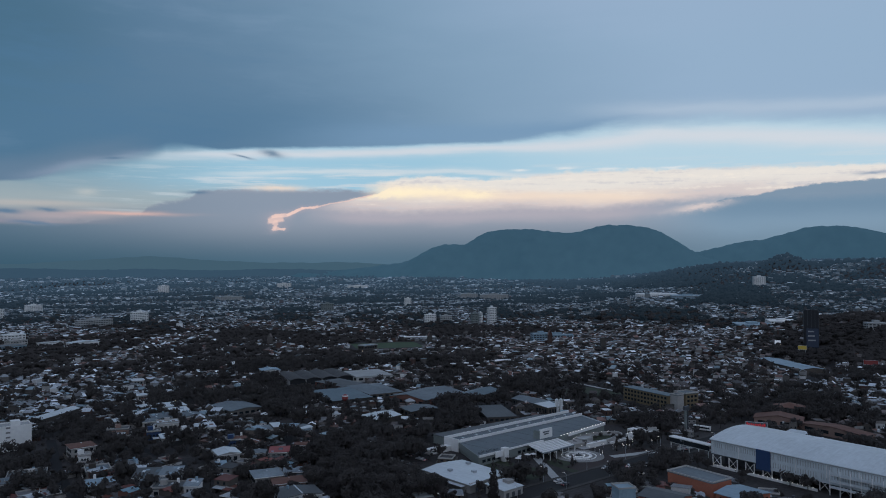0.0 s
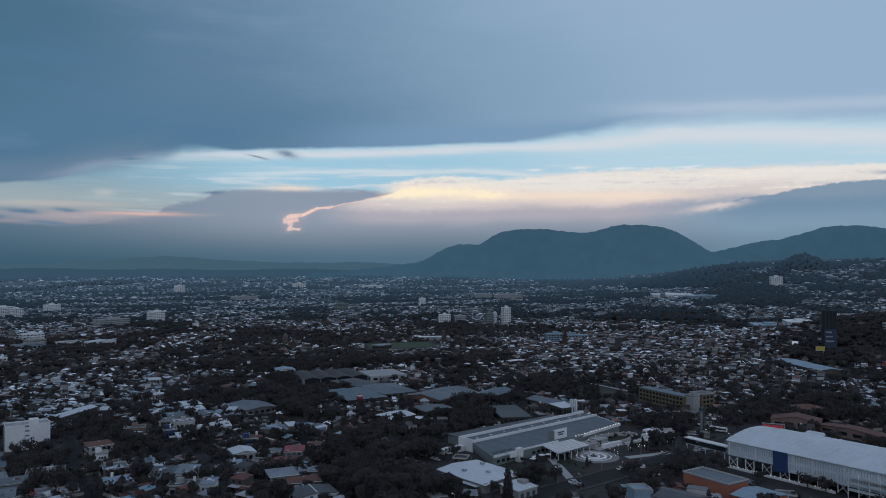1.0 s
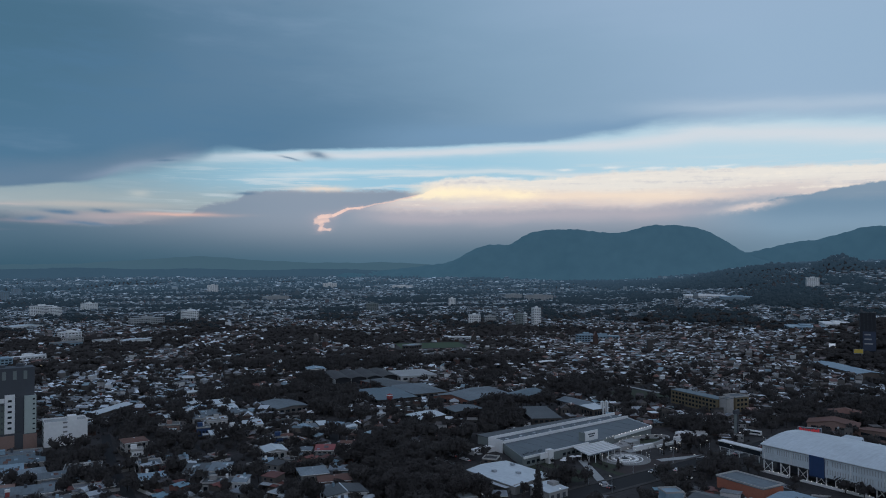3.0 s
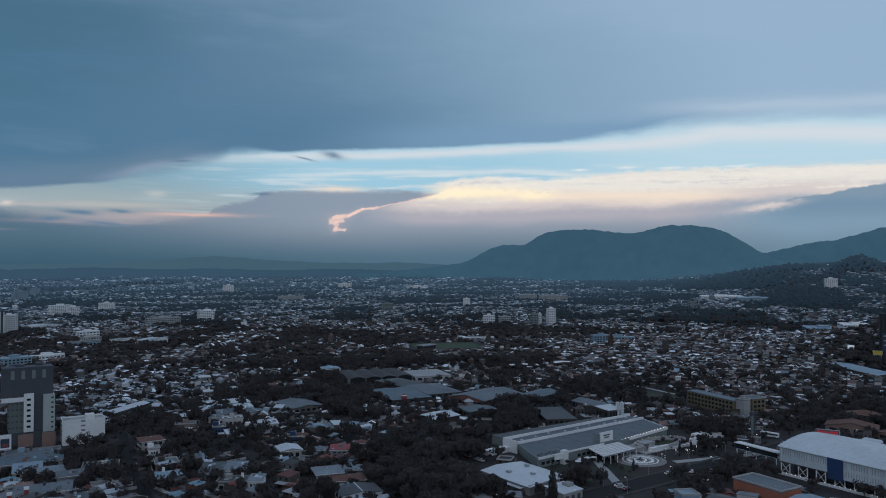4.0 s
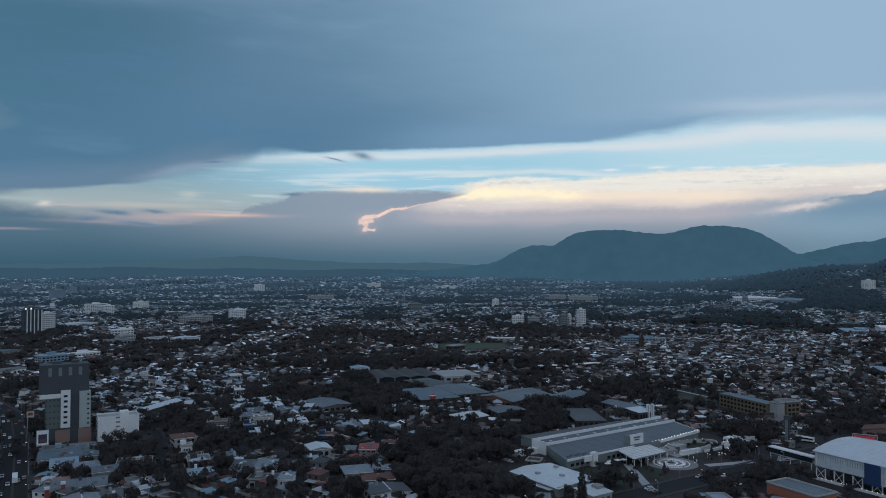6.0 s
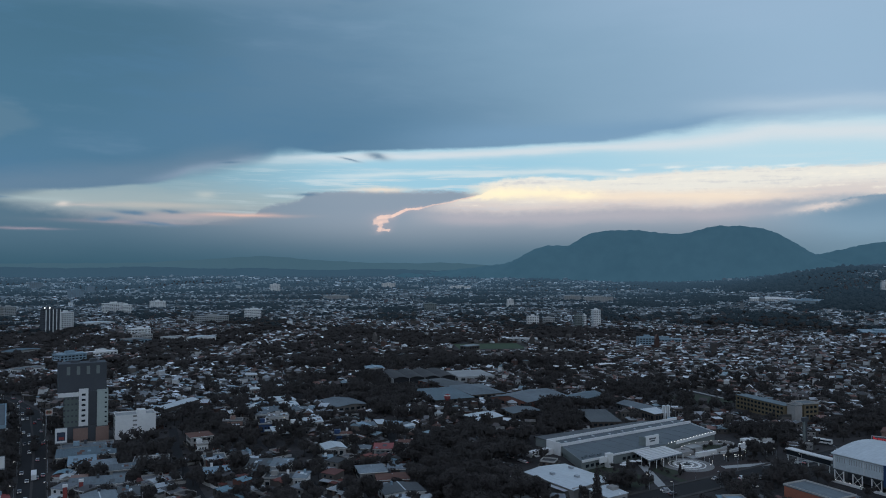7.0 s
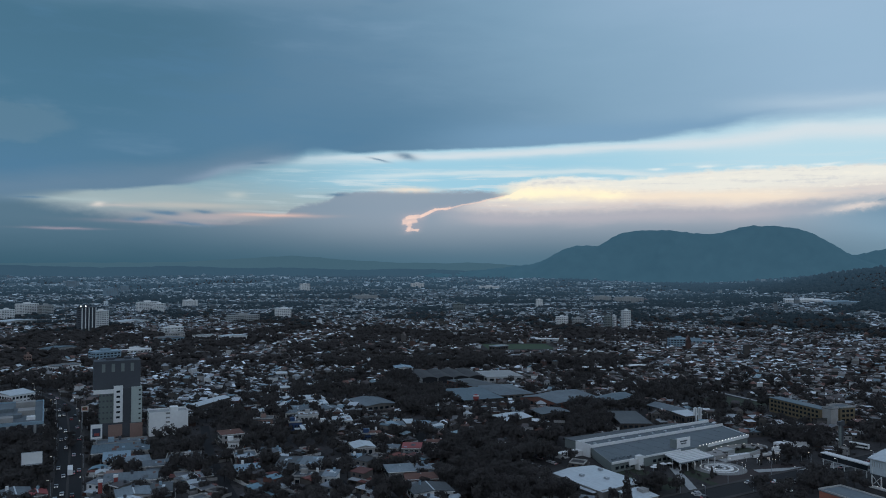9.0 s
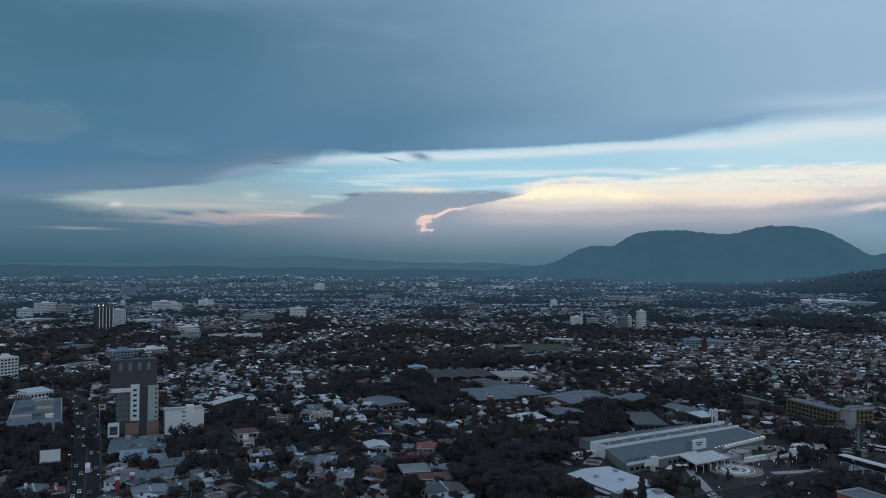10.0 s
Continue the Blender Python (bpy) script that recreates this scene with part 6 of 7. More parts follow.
def lamp_stock(kind):
    p = empty("street_lamp", pose(0, 0, -500), "lit street lamp on a steel pole", "lamp")
    part("pole", Shape().tube(0, 0, 0, 7.5, 0.12, 0.07, 6).limb((0, 0, 7.4), (1.2, 0, 7.8), 0.06, 0.05, 5), "steel", p)
    part("lamp_head", Shape().box(0.9, 1.7, -0.18, 0.18, 7.72, 7.86), "steel", p)
    part("bulb", Shape().box(0.95, 1.65, -0.16, 0.16, 7.62, 7.71), kind, p, "glowing bulb")
    return p


def lamps():
    for kind, places in (("lamp_white", [along(AVENUE, s, o) for s in range(70, 560, 48) for o in (-7, 7)] + [along(MALL_ROAD, s, o) for s in range(20, 250, 34) for o in (-7.6, 7.6)]),
                         ("lamp_warm", [(*polar(az, r), az * 7) for az, r in ((24.2, 950), (22.8, 1180), (20.1, 1260), (14.8, 900), (-19.8, 520), (-30.5, 700), (-37.5, 640), (-38.5, 700), (18.1, 1320), (9.4, 560), (-9.5, 1200), (12.1, 620), (-21.4, 540), (-19.7, 610), (-15.5, 760), (-31.5, 880), (-28.2, 1010), (-24.8, 900), (-13.5, 1010), (6.3, 980), (11.2, 1120), (15.8, 1050), (17.2, 1210), (21.5, 930), (26.9, 820), (28.6, 640), (-6.2, 900), (3.8, 1020))])):
        src = lamp_stock(kind)
        for x, y, a in places:
            copy_thing(src, pose(x, y, float(land(x, y)), 0, 0, a + 90))["group"] = "street lamps"
        for o in (*src.children_recursive, src):
            bpy.data.objects.remove(o)
    # low garden lights round the forecourt
    g = empty("garden_light", pose(0, 0, -500), "small glowing garden light on a post", "lamp")
    part("post", Shape().tube(0, 0, 0, 2.6, 0.07, n=6), "steel", g)
    part("globe", Shape().tube(0, 0, 2.6, 2.85, 0.14, 0.1, 8), "lamp_white", g, "glowing globe")
    for i in range(44):
        if i < 20:
            a = i / 20 * 6.28
            x, y = 77.6 + 13.6 * math.cos(a), 432.6 + 13.6 * math.sin(a)
        else:
            x, y = 98 + (i - 20) * 1.7 + RNG.uniform(-4, 4), 446 + (i - 20) * 1.25 + RNG.uniform(-7, 5)
        copy_thing(g, pose(x, y, 0.1))["group"] = "garden lights of the forecourt"
    for o in (*g.children_recursive, g):
        bpy.data.objects.remove(o)


def cypress():
    t = empty("cypress", pose(22.9, 348, 0), "tall dark columnar conifer beside the white hall", "tree")
    part("trunk", Shape().tube(0, 0, -0.5, 20, 0.35, 0.06, 8), "bark", t)
    blobs = [(0.35 * math.sin(i * 2.2), 0.35 * math.cos(i * 2.2), 1.6 + i * 1.05, 2.3 * (1 - (i / 18) ** 1.6) + 0.3) for i in range(18)]
    part("crown", leaf_cloud(blobs, 1700, 0.5, 91), "leaf", t)


cypress(), traffic(), lamps()
for i, (x, y, t) in enumerate(((16, 343, 9), (10, 345, 8), (44, 420, 6), (70, 410, 7), (150, 470, 9), (104, 452, 7), (112, 458, 6))):
    pine(x, y, t, 200 + i)

# ---------------------------------------------------------------- the town: where houses and trees stand
WOODS = (  # bearing, distance, half width, half depth of the wooded patches
    (-6.7, 434, 32, 93), (-21.4, 505, 25, 27), (-25.6, 575, 28, 34), (-12.5, 683, 30, 110), (0.9, 572, 19, 50), (8.4, 699, 52, 40), (14.9, 518, 19, 50),
    (25.0, 640, 38, 55), (28.3, 1081, 70, 219), (9.6, 372, 14, 14), (18.7, 449, 18, 26), (-17.0, 963, 87, 155), (-2.8, 1329, 90, 172),
    (-29.9, 474, 14, 45), (-36.0, 1131, 94, 96), (21.3, 2060, 78, 260), (25.0, 2850, 130, 130), (28.6, 2960, 110, 70), (15.8, 2950, 170, 380), (10.5, 3500, 200, 330), (12.7, 1570, 50, 110), (-13.0, 860, 60, 90), (-8.5, 900, 50, 110), (-6.0, 1180, 60, 110), (0.5, 880, 55, 90), (3.5, 1180, 40, 80), (-15.0, 1150, 70, 100), (-28.7, 1060, 64, 137), (16.6, 1571, 71, 163), (-5.4, 368, 16, 37), (17.5, 2600, 110, 150), (12.5, 2300, 80, 150), (24.6, 2480, 60, 120), (27.0, 2250, 90, 110), (20.0, 3100, 120, 120), (-38.6, 430, 20, 55), (-41.5, 520, 30, 60))
TOWN = ((-19.0, 400, 60, 60), (-27.0, 715, 70, 150), (14.0, 1000, 150, 330), (-17.5, 560, 40, 60), (-15.0, 420, 40, 60), (-33.5, 420, 40, 80), (28.0, 700, 45, 90))


PALE = ((-26.5, 730, 80, 160), (28.0, 700, 45, 90), (-19.5, 560, 36, 36))
WOODS = tuple((az, r * 0.955, hw, hd * 0.88) if r < 700 else (az, r, hw, hd) for az, r, hw, hd in WOODS)


def patch(rows, x, y):
    best = np.zeros_like(x)
    for az, r, hw, hd in rows:
        px, py = polar(az, r)
        ca, sa = math.cos(radians(az)), math.sin(radians(az))
        dx, dy = x - px, y - py
        d = np.sqrt(((dx * ca - dy * sa) / hw) ** 2 + ((dx * sa + dy * ca) / hd) ** 2)
        best = np.maximum(best, 1 - sstep(d, 0.75, 1.2))
    return best


def blocked(x, y, pad=0.0):
    bad = np.zeros(len(x), bool)
    for kx, ky, hx, hy, a in KEEP:
        dx, dy = x - kx, y - ky
        u, v = dx * math.cos(a) + dy * math.sin(a), -dx * math.sin(a) + dy * math.cos(a)
        bad |= (np.abs(u) < hx + pad) & (np.abs(v) < hy + pad)
    return bad


def fuzz(x, y, s, seed):
    """Smooth value noise in 0..1 from a few crossed waves."""
    r = np.random.default_rng(seed)
    out = np.zeros_like(x)
    for k in range(6):
        a, f, p = r.uniform(0, 6.28), r.uniform(0.6, 1.7) / s, r.uniform(0, 6.28)
        out += np.sin((x * math.cos(a) + y * math.sin(a)) * f * 6.28 + p)
    return np.clip(0.5 + out / 6.5, 0, 1)


def lots():
    """House plots in districts, each with its own street direction. Rows: x, y, turn, width, depth, r."""
    seeds = []
    for r in np.geomspace(300, 5000, 15):
        n = 8
        for i in range(n):
            az = -50 + 90 * (i + RNG.uniform(0.1, 0.9)) / n
            seeds.append((*polar(az, r * RNG.uniform(0.93, 1.07)), r, RNG.uniform(-0.5, 0.5) + radians(-10)))
    seeds = np.array(seeds)
    rows = []
    for i, (sx, sy, sr, turn) in enumerate(seeds):
        s = float(np.interp(sr, (300, 520, 760, 1400, 2500, 5000), (0.86, 0.78, 0.63, 0.90, 1.5, 2.8)))
        reach = sr * 0.32
        w, d = 9.5 * s, 12.5 * s
        ni, nj = int(reach / w) + 1, int(reach / d) + 1
        I, J = np.meshgrid(np.arange(-ni, ni + 1), np.arange(-nj, nj + 1))
        u, v = I.ravel() * w, J.ravel() * d + np.floor(J.ravel() / 2) * 6.5 * min(s, 1.6)
        u = u + RNG.uniform(-0.8, 0.8, len(u)) * s
        v = v + RNG.uniform(-0.8, 0.8, len(v)) * s
        x, y = sx + u * math.cos(turn) - v * math.sin(turn), sy + u * math.sin(turn) + v * math.cos(turn)
        near = np.argmin((x[:, None] - seeds[None, :, 0]) ** 2 + (y[:, None] - seeds[None, :, 1]) ** 2, 1) == i
        r, az = np.hypot(x, y), np.degrees(np.arctan2(x, y))
        ok = near & (r > 290) & (r < 4950) & (az > -47) & (az < 37)
        n = int(ok.sum())
        rows.append(np.stack([x[ok], y[ok], np.full(n, turn) + RNG.normal(0, 0.16, n), np.full(n, w), np.full(n, d), r[ok]], 1))
    return np.concatenate(rows)


# groups of large trees that no house stands under
TREES_BY_THE_BLOCK = ((-254, 427), (-253, 438), (-241, 427), (-241, 438), (-247, 407), (-234, 408))
GROVE = ((-255, 501), (-252, 511), (-245, 518), (-230, 504), (-253, 486), (-236, 490))
TREE_BELT = ((-205, 462), (-190, 451), (-182, 457), (-166, 444), (-154, 439), (-139, 424), (-151, 450), (-129, 412), (-163, 425), (-177, 430), (-125, 390), (-116, 376))
CORNER_TREES = ((92, 376), (99, 386), (107, 383), (115, 392), (104, 394), (88, 385))
TREES_BEHIND_THE_HALL = ((234, 550), (242, 550), (250, 550), (259, 550), (267, 550), (275, 550), (283, 549), (291, 549), (243, 581), (251, 581), (260, 581), (269, 580), (277, 580), (286, 580), (295, 580), (261, 612), (271, 612), (280, 612), (289, 612), (298, 612), (307, 611), (316, 611), (293, 641), (303, 641), (312, 641), (322, 641))
for x, y in (*TREES_BY_THE_BLOCK, *GROVE, *TREE_BELT):
    keep(x, y, 4.0, 4.0, 0)
plots = lots()
plots = plots[~blocked(plots[:, 0], plots[:, 1], 3.0)]
X, Y, R = plots[:, 0], plots[:, 1], plots[:, 5]
wood = np.maximum(patch(WOODS, X, Y), 0.0)
town = patch(TOWN, X, Y)
AZ = np.degrees(np.arctan2(X, Y))
steep = sstep(AZ, 18, 24) * sstep(R, 1500, 2400) * 0.45 + sstep(R, 2600, 4800) * 0.12
steep = steep - 0.3 * sstep(R, 2400, 2900) * sstep(AZ, 20, 24)
grove = np.where(R < 900, fuzz(X, Y, 150, 5) - 0.10 * (1 - sstep(R, 560, 760)), np.where(R < 2000, fuzz(X, Y, 260, 6), fuzz(X, Y, 480, 8)))
p_tree = np.clip(0.06 + 0.10 * sstep(R, 1500, 2600) + 0.88 * sstep(grove, 0.48, 0.66) + steep * 0.6, 0, 0.95) * (1 - 0.93 * town)
p_tree = np.maximum(p_tree, wood * np.where(R < 820, 0.95, np.where(R > 1500, 0.97, 0.56)))
is_tree = RNG.uniform(size=len(X)) < p_tree
for x, y in TREES_BEHIND_THE_HALL:
    keep(x, y, 4.0, 4.0, 0)
for row in ((40, 398, 12, 20, -42), (103, 388, 20, 12, 0), (60, 356, 14, 9, 0), (70, 367, 8, 5, 0)):       # lawns, the road's edge and the trees' ground
    keep(*row)
still = ~blocked(X, Y, 3.0)
plots, X, Y, R, AZ, wood, is_tree = (v[still] for v in (plots, X, Y, R, AZ, wood, is_tree))
Z = land(X, Y)
order = np.argsort(R)
NEAR_HOUSES, NEAR_TREES = 300, 300


# ---- the nearest houses, each a thing with its parts
def make_house(i, w, d, h, style, storeys):
    label = {"gable": "small plastered house under a pitched sheet roof", "hip": "plastered house under a hipped tile roof", "shed": "low house under one slope of sheeting",
             "flat": "flat-roofed concrete house with a parapet", "twin": "house with two pitched roofs side by side"}[style]
    b = empty("house", pose(0, 0, -500), label, "house")
    body = Shape().box(-w / 2, w / 2, -d / 2, d / 2, -1.5, h)
    roof, rim = Shape(), Shape()
    rise = {"gable": w * 0.13, "hip": w * 0.14, "shed": d * 0.09, "flat": 0, "twin": w * 0.09}[style]
    if style == "gable":
        for y in (-d / 2 + 0.01, d / 2 - 0.01):
            body.add([(-w / 2, y, h), (w / 2, y, h), (0, y, h + rise)], [(0, 1, 2)])
        roof.gable(w, d, h + 0.02, rise)
    elif style == "hip":
        roof.hip(w, d, h + 0.02, rise)
    elif style == "shed":
        body.add([(-w / 2, -d / 2, h), (w / 2, -d / 2, h), (w / 2, d / 2, h), (-w / 2, d / 2, h), (w / 2, d / 2, h + rise), (-w / 2, d / 2, h + rise)],
                 [(1, 2, 4), (0, 5, 3), (2, 3, 5, 4)])
        roof.shed(w, d, h + 0.02, rise)
    elif style == "twin":
        for s in (-1, 1):
            half = Shape().gable(w / 2 - 0.3, d, h + 0.02, rise, 0.15)
            roof.add(half.v, half.f, Matrix.Translation((s * w / 4, 0, 0)))
    else:
        roof.box(-w / 2 + 0.25, w / 2 - 0.25, -d / 2 + 0.25, d / 2 - 0.25, h + 0.01, h + 0.12)
        for x0, x1, y0, y1 in ((-w / 2, w / 2, -d / 2, -d / 2 + 0.2), (-w / 2, w / 2, d / 2 - 0.2, d / 2), (-w / 2, -w / 2 + 0.2, -d / 2 + 0.21, d / 2 - 0.21), (w / 2 - 0.2, w / 2, -d / 2 + 0.21, d / 2 - 0.21)):
            rim.box(x0, x1, y0, y1, h + 0.01, h + 0.8)
    part("wall", body, "wall", b)
    part("roof", roof, "roof", b)
    if rim.v:
        part("parapet", rim, "plaster", b, "pale plastered parapet")
    side = 1 if i % 2 else -1
    ww, wd, wh = w * RNG.uniform(0.4, 0.6), d * RNG.uniform(0.3, 0.45), RNG.uniform(2.2, 2.8)
    wing = Shape().box(-ww / 2, ww / 2, 0, wd, -1.5, wh)
    part("wing", wing, "wall", b).location = (side * (w - ww) / 2, d / 2, 0)
    part("wing_roof", Shape().shed(ww, wd, wh + 0.02, -0.4, 0.25), "roof", b).location = (side * (w - ww) / 2, d / 2 + wd / 2, 0.42)
    yard = Shape()
    for x0, x1, y0, y1 in ((-w / 2 - 0.6, -w / 2 - 0.45, -d / 2 - 2, d / 2 + 3.4), (w / 2 + 0.3, w / 2 + 0.45, -d / 2 - 2, d / 2 + 3.4), (-w / 2 - 0.45, w / 2 + 0.3, d / 2 + 3.25, d / 2 + 3.4)):
        yard.box(x0, x1, y0, y1, -1, 1.5)
    part("yard_wall", yard, "plaster" if i % 4 == 0 else "wall", b)
    if style in ("gable", "hip", "shed") and i % 2 == 0:
        eave = Shape().box(-w / 2 - 0.35, w / 2 + 0.35, -d / 2 - 0.42, -d / 2 - 0.34, h - 0.2, h + 0.12)
        part("eave_board", eave.box(-w / 2 - 0.42, -w / 2 - 0.36, -d / 2 - 0.3, d / 2 + 0.3, h - 0.2, h + 0.12), "white", b, "white painted eave board")
    awning = Shape().shed(w * 0.4, 1.6, 2.2, 0.3, 0.05)
    part("awning", awning, ("white_sheet", "teal_roof", "red", "hall_roof")[i % 4], b, "sheet awning over the yard").location = (-side * w * 0.25, d / 2 + 0.9, 0)
    part("door", Shape().box(-0.5, 0.5, -d / 2 - 0.08, -d / 2, 0, 2.1), "door", b)
    windows(b, "y", -w / 2 + 0.4, w / 2 - 0.4, 2, 0.9, h - 0.1, storeys, -d / 2, deep=-0.08, fill=0.34, tall=0.5)
    if i % 2:
        part("porch_roof", Shape().shed(w * 0.7, 2.6, 2.5, 0.5), "roof", b).location = (0, -d / 2 - 1.4, 0)
    elif i % 3 == 0:
        tank = part("water_tank", Shape().tube(w * 0.2, d * 0.2, h + rise * 0.6, h + rise * 0.6 + 1.5, 0.7, n=8), "charcoal", b)
    return b


styles = ("flat", "shed", "flat", "hip", "twin", "gable", "shed", "flat", "flat", "gable", "shed", "twin", "hip", "flat")
stock = [make_house(i, RNG.uniform(6.4, 8.4), RNG.uniform(6.0, 8.8), 5.8 if i % 5 == 1 else RNG.uniform(2.6, 3.3), st, 2 if i % 5 == 1 else 1) for i, st in enumerate(styles)]
near_h = [k for k in order if not is_tree[k]][:NEAR_HOUSES]
for n, k in enumerate(near_h):
    src = stock[n % len(stock)]
    at = pose(X[k], Y[k], float(Z[k]), 0, 0, math.degrees(plots[k, 2]) + (180 if RNG.uniform() < 0.5 else 0))
    ob = copy_thing(src, at)
    tagged(ob, group="houses of the near streets")
for b in stock:
    for o in (*b.children_recursive, b):
        bpy.data.objects.remove(o)

# ---- the nearest trees
kinds = [make_tree(20 + i, *sz) for i, sz in enumerate(((4.6, 9.5, "dark broadleaved tree with a rounded crown"), (5.6, 11.5, "wide dark broadleaved tree in a garden"), (4.0, 8.0, "small dark garden tree"),
                                                        (5.0, 12.5, "tall dark broadleaved tree with gaps in its crown"), (6.2, 12.0, "spreading dark shade tree"), (3.4, 9.5, "slender dark tree with a narrow crown")))]
extra = [k for k in order if not is_tree[k] and RNG.uniform() < (0.8 if R[k] < 620 else 0.24)]      # garden trees between houses
tree_rows = [(X[k] + RNG.uniform(-1, 1) * (3 if R[k] < 820 else 7), Y[k] + RNG.uniform(-1, 1) * (3 if R[k] < 820 else 7), 1.55 if wood[k] > 0.4 and R[k] > 1500 else 1.0) for k in order if is_tree[k] and (wood[k] > 0.3 or RNG.uniform() < plots[k, 3] * plots[k, 4] / 85)]
tree_rows += [(X[k] + math.cos(plots[k, 2]) * plots[k, 3] * 0.5, Y[k] + math.sin(plots[k, 2]) * plots[k, 3] * 0.5, 0.74) for k in extra]
dense = [k for k in order if wood[k] > 0.4 and (R[k] < 620 or AZ[k] > 24 and R[k] < 1400)]
tree_rows += [(X[k] + RNG.uniform(3, 7), Y[k] + RNG.uniform(3, 8), 1.05) for k in dense]
for row in (*NEAR_HOMES, *MIDDLE_HOMES, *SHEET_CLUSTER, *AVENUE_SHOPS):
    ca, sa = math.cos(radians(row[2])), math.sin(radians(row[2]))
    for u, v in ((row[3] / 2 + 4, row[4] / 2 + 1), (-row[3] / 2 - 4, row[4] / 2 - 3), (1.0, row[4] / 2 + 4.5), (row[3] / 2 + 4, -row[4] / 2 - 2)):
        tree_rows.append((row[0] + u * ca - v * sa + RNG.uniform(-1, 1), row[1] + u * sa + v * ca + RNG.uniform(-1, 1), RNG.uniform(0.5, 0.95)))
for cx, cy, n, sp in ((97, 388, 3, 4), (132, 424, 3, 5), (39, 382, 8, 4), (36, 389, 5, 4), (112, 392, 3, 4), (172, 354, 4, 2.5), (142, 498, 4, 5), (-28, 392, 5, 9), (-4, 348, 5, 8), (-88, 470, 4, 6), (-120, 466, 4, 5), (-104, 478, 3, 4), (-166, 358, 5, 6), (-196, 372, 4, 5), (118, 404, 5, 5), (126, 396, 4, 4), (135, 408, 3, 3)):
    tree_rows += [(cx + RNG.normal(0, sp), cy + RNG.normal(0, sp), 0.85) for _ in range(n)]
T = np.array(tree_rows)
free = ~blocked(T[:, 0], T[:, 1], 0.5) | (np.arange(len(T)) >= len(T) - 72) & ~blocked(T[:, 0], T[:, 1], -3.5)
T = T[free]
rows = [along(AVENUE, s, o) for s in range(66, 420, 13) for o in (9.5, -9.5) if RNG.uniform() < (0.75 if o > 0 else 0.35)] + [along(AVENUE, s, 0.0) for s in (214, 221, 229, 238, 248, 330, 344)]
for i in range(70):                                  # shrubs and young trees of the mall gardens
    a, q = RNG.uniform(-8, 125), RNG.uniform(30, 64)
    x, y = 9.3 + 0.742 * a + 0.67 * q, 440 + 0.67 * a - 0.742 * q
    if math.hypot(x - 76, y - 431) > 15 and not (22 < a < 58 and q < 50) and math.hypot(x - 57, y - 405) > 7:
        rows.append((x, y, -1))
T = np.concatenate([T, [(x + RNG.uniform(-0.8, 0.8), y + RNG.uniform(-0.8, 0.8), 0.6 if a >= 0 or a < -1 else RNG.uniform(0.18, 0.42)) for x, y, a in rows]])
T = np.concatenate([T, [(x + RNG.uniform(-1, 1), y + RNG.uniform(-1, 1), RNG.uniform(0.8, 1.05)) for x, y in ((128, 407), (138, 410), (119, 403), (140, 402), (133, 416), (124, 413), (111, 398), (103, 376), (96, 381), (171, 371), (177, 366), (152, 384), (42, 388), (38, 377), (41, 383), (34, 386), *TREES_BY_THE_BLOCK, *GROVE, *TREE_BELT, *CORNER_TREES, *TREES_BEHIND_THE_HALL)]])
T = T[np.argsort(np.hypot(T[:, 0], T[:, 1]))]
TZ = land(T[:, 0], T[:, 1])
for n in range(min(NEAR_TREES, len(T))):
    s = T[n, 2] * RNG.uniform(0.75, 1.25)
    src = kinds[int(RNG.integers(0, len(kinds)))]
    ob = copy_thing(src, pose(T[n, 0], T[n, 1], float(TZ[n]), 0, 0, RNG.uniform(0, 360)) @ Matrix.Diagonal((s, s, s * RNG.uniform(0.9, 1.15), 1)))
    tagged(ob, group="trees of the near gardens")
for b in kinds:
    for o in (*b.children_recursive, b):
        bpy.data.objects.remove(o)


# ---- farther trees as joined masses
def leafy(seed, n):
    sh = leaf_cloud(crown_blobs(seed, 5.0, 10.0), n, 0.8, seed)
    core = Shape()
    for x, y, z, r in crown_blobs(seed, 5.0, 10.0)[:5]:
        core.tube(x, y, z - r * 0.6, z + r * 0.55, r * 0.75, r * 0.35, 5)
    sh.add(core.v, core.f)
    sh.tube(0, 0, -1, 5, 0.35, 0.2, 4)
    return sh.v, sh.f


def lump(seed, blobs=3):
    rng = np.random.default_rng(seed)
    sh = Shape()
    for x, y, z, r in [(0, 0, 4.6, 3.6)] + [(3.4 * math.cos(k * 1.25 + seed), 3.4 * math.sin(k * 1.25 + seed), rng.uniform(2.8, 6.2), rng.uniform(1.3, 2.7)) for k in range(blobs - 1)]:
        bm = bmesh.new()
        bmesh.ops.create_icosphere(bm, subdivisions=1, radius=r)
        bm.verts.ensure_lookup_table()
        vs = [tuple(Vector((x, y, z)) + v.co * rng.uniform(0.6, 1.25)) for v in bm.verts]
        fs = [tuple(v.index for v in f.verts) for f in bm.faces]
        bm.free()
        sh.add(vs, fs)
    return sh.v, sh.f


rest = np.arange(min(NEAR_TREES, len(T)), len(T))
dist = np.hypot(T[:, 0], T[:, 1])
mid, far = rest[dist[rest] < 850], rest[dist[rest] >= 850]
grow = np.interp(dist, (300, 1500, 5000), (1.0, 1.0, 1.9))


def tree_places(idx, n):
    s = T[idx, 2] * RNG.uniform(0.7, 1.25, len(idx)) * grow[idx]
    return np.stack([RNG.integers(0, n, len(idx)), T[idx, 0], T[idx, 1], TZ[idx] - 0.3, RNG.uniform(0, 6.28, len(idx)), s, s, s * RNG.uniform(0.8, 1.15, len(idx)) * np.interp(dist[idx], (600, 1200, 2300, 2900), (1.0, 0.8, 0.75, 0.95))], 1)


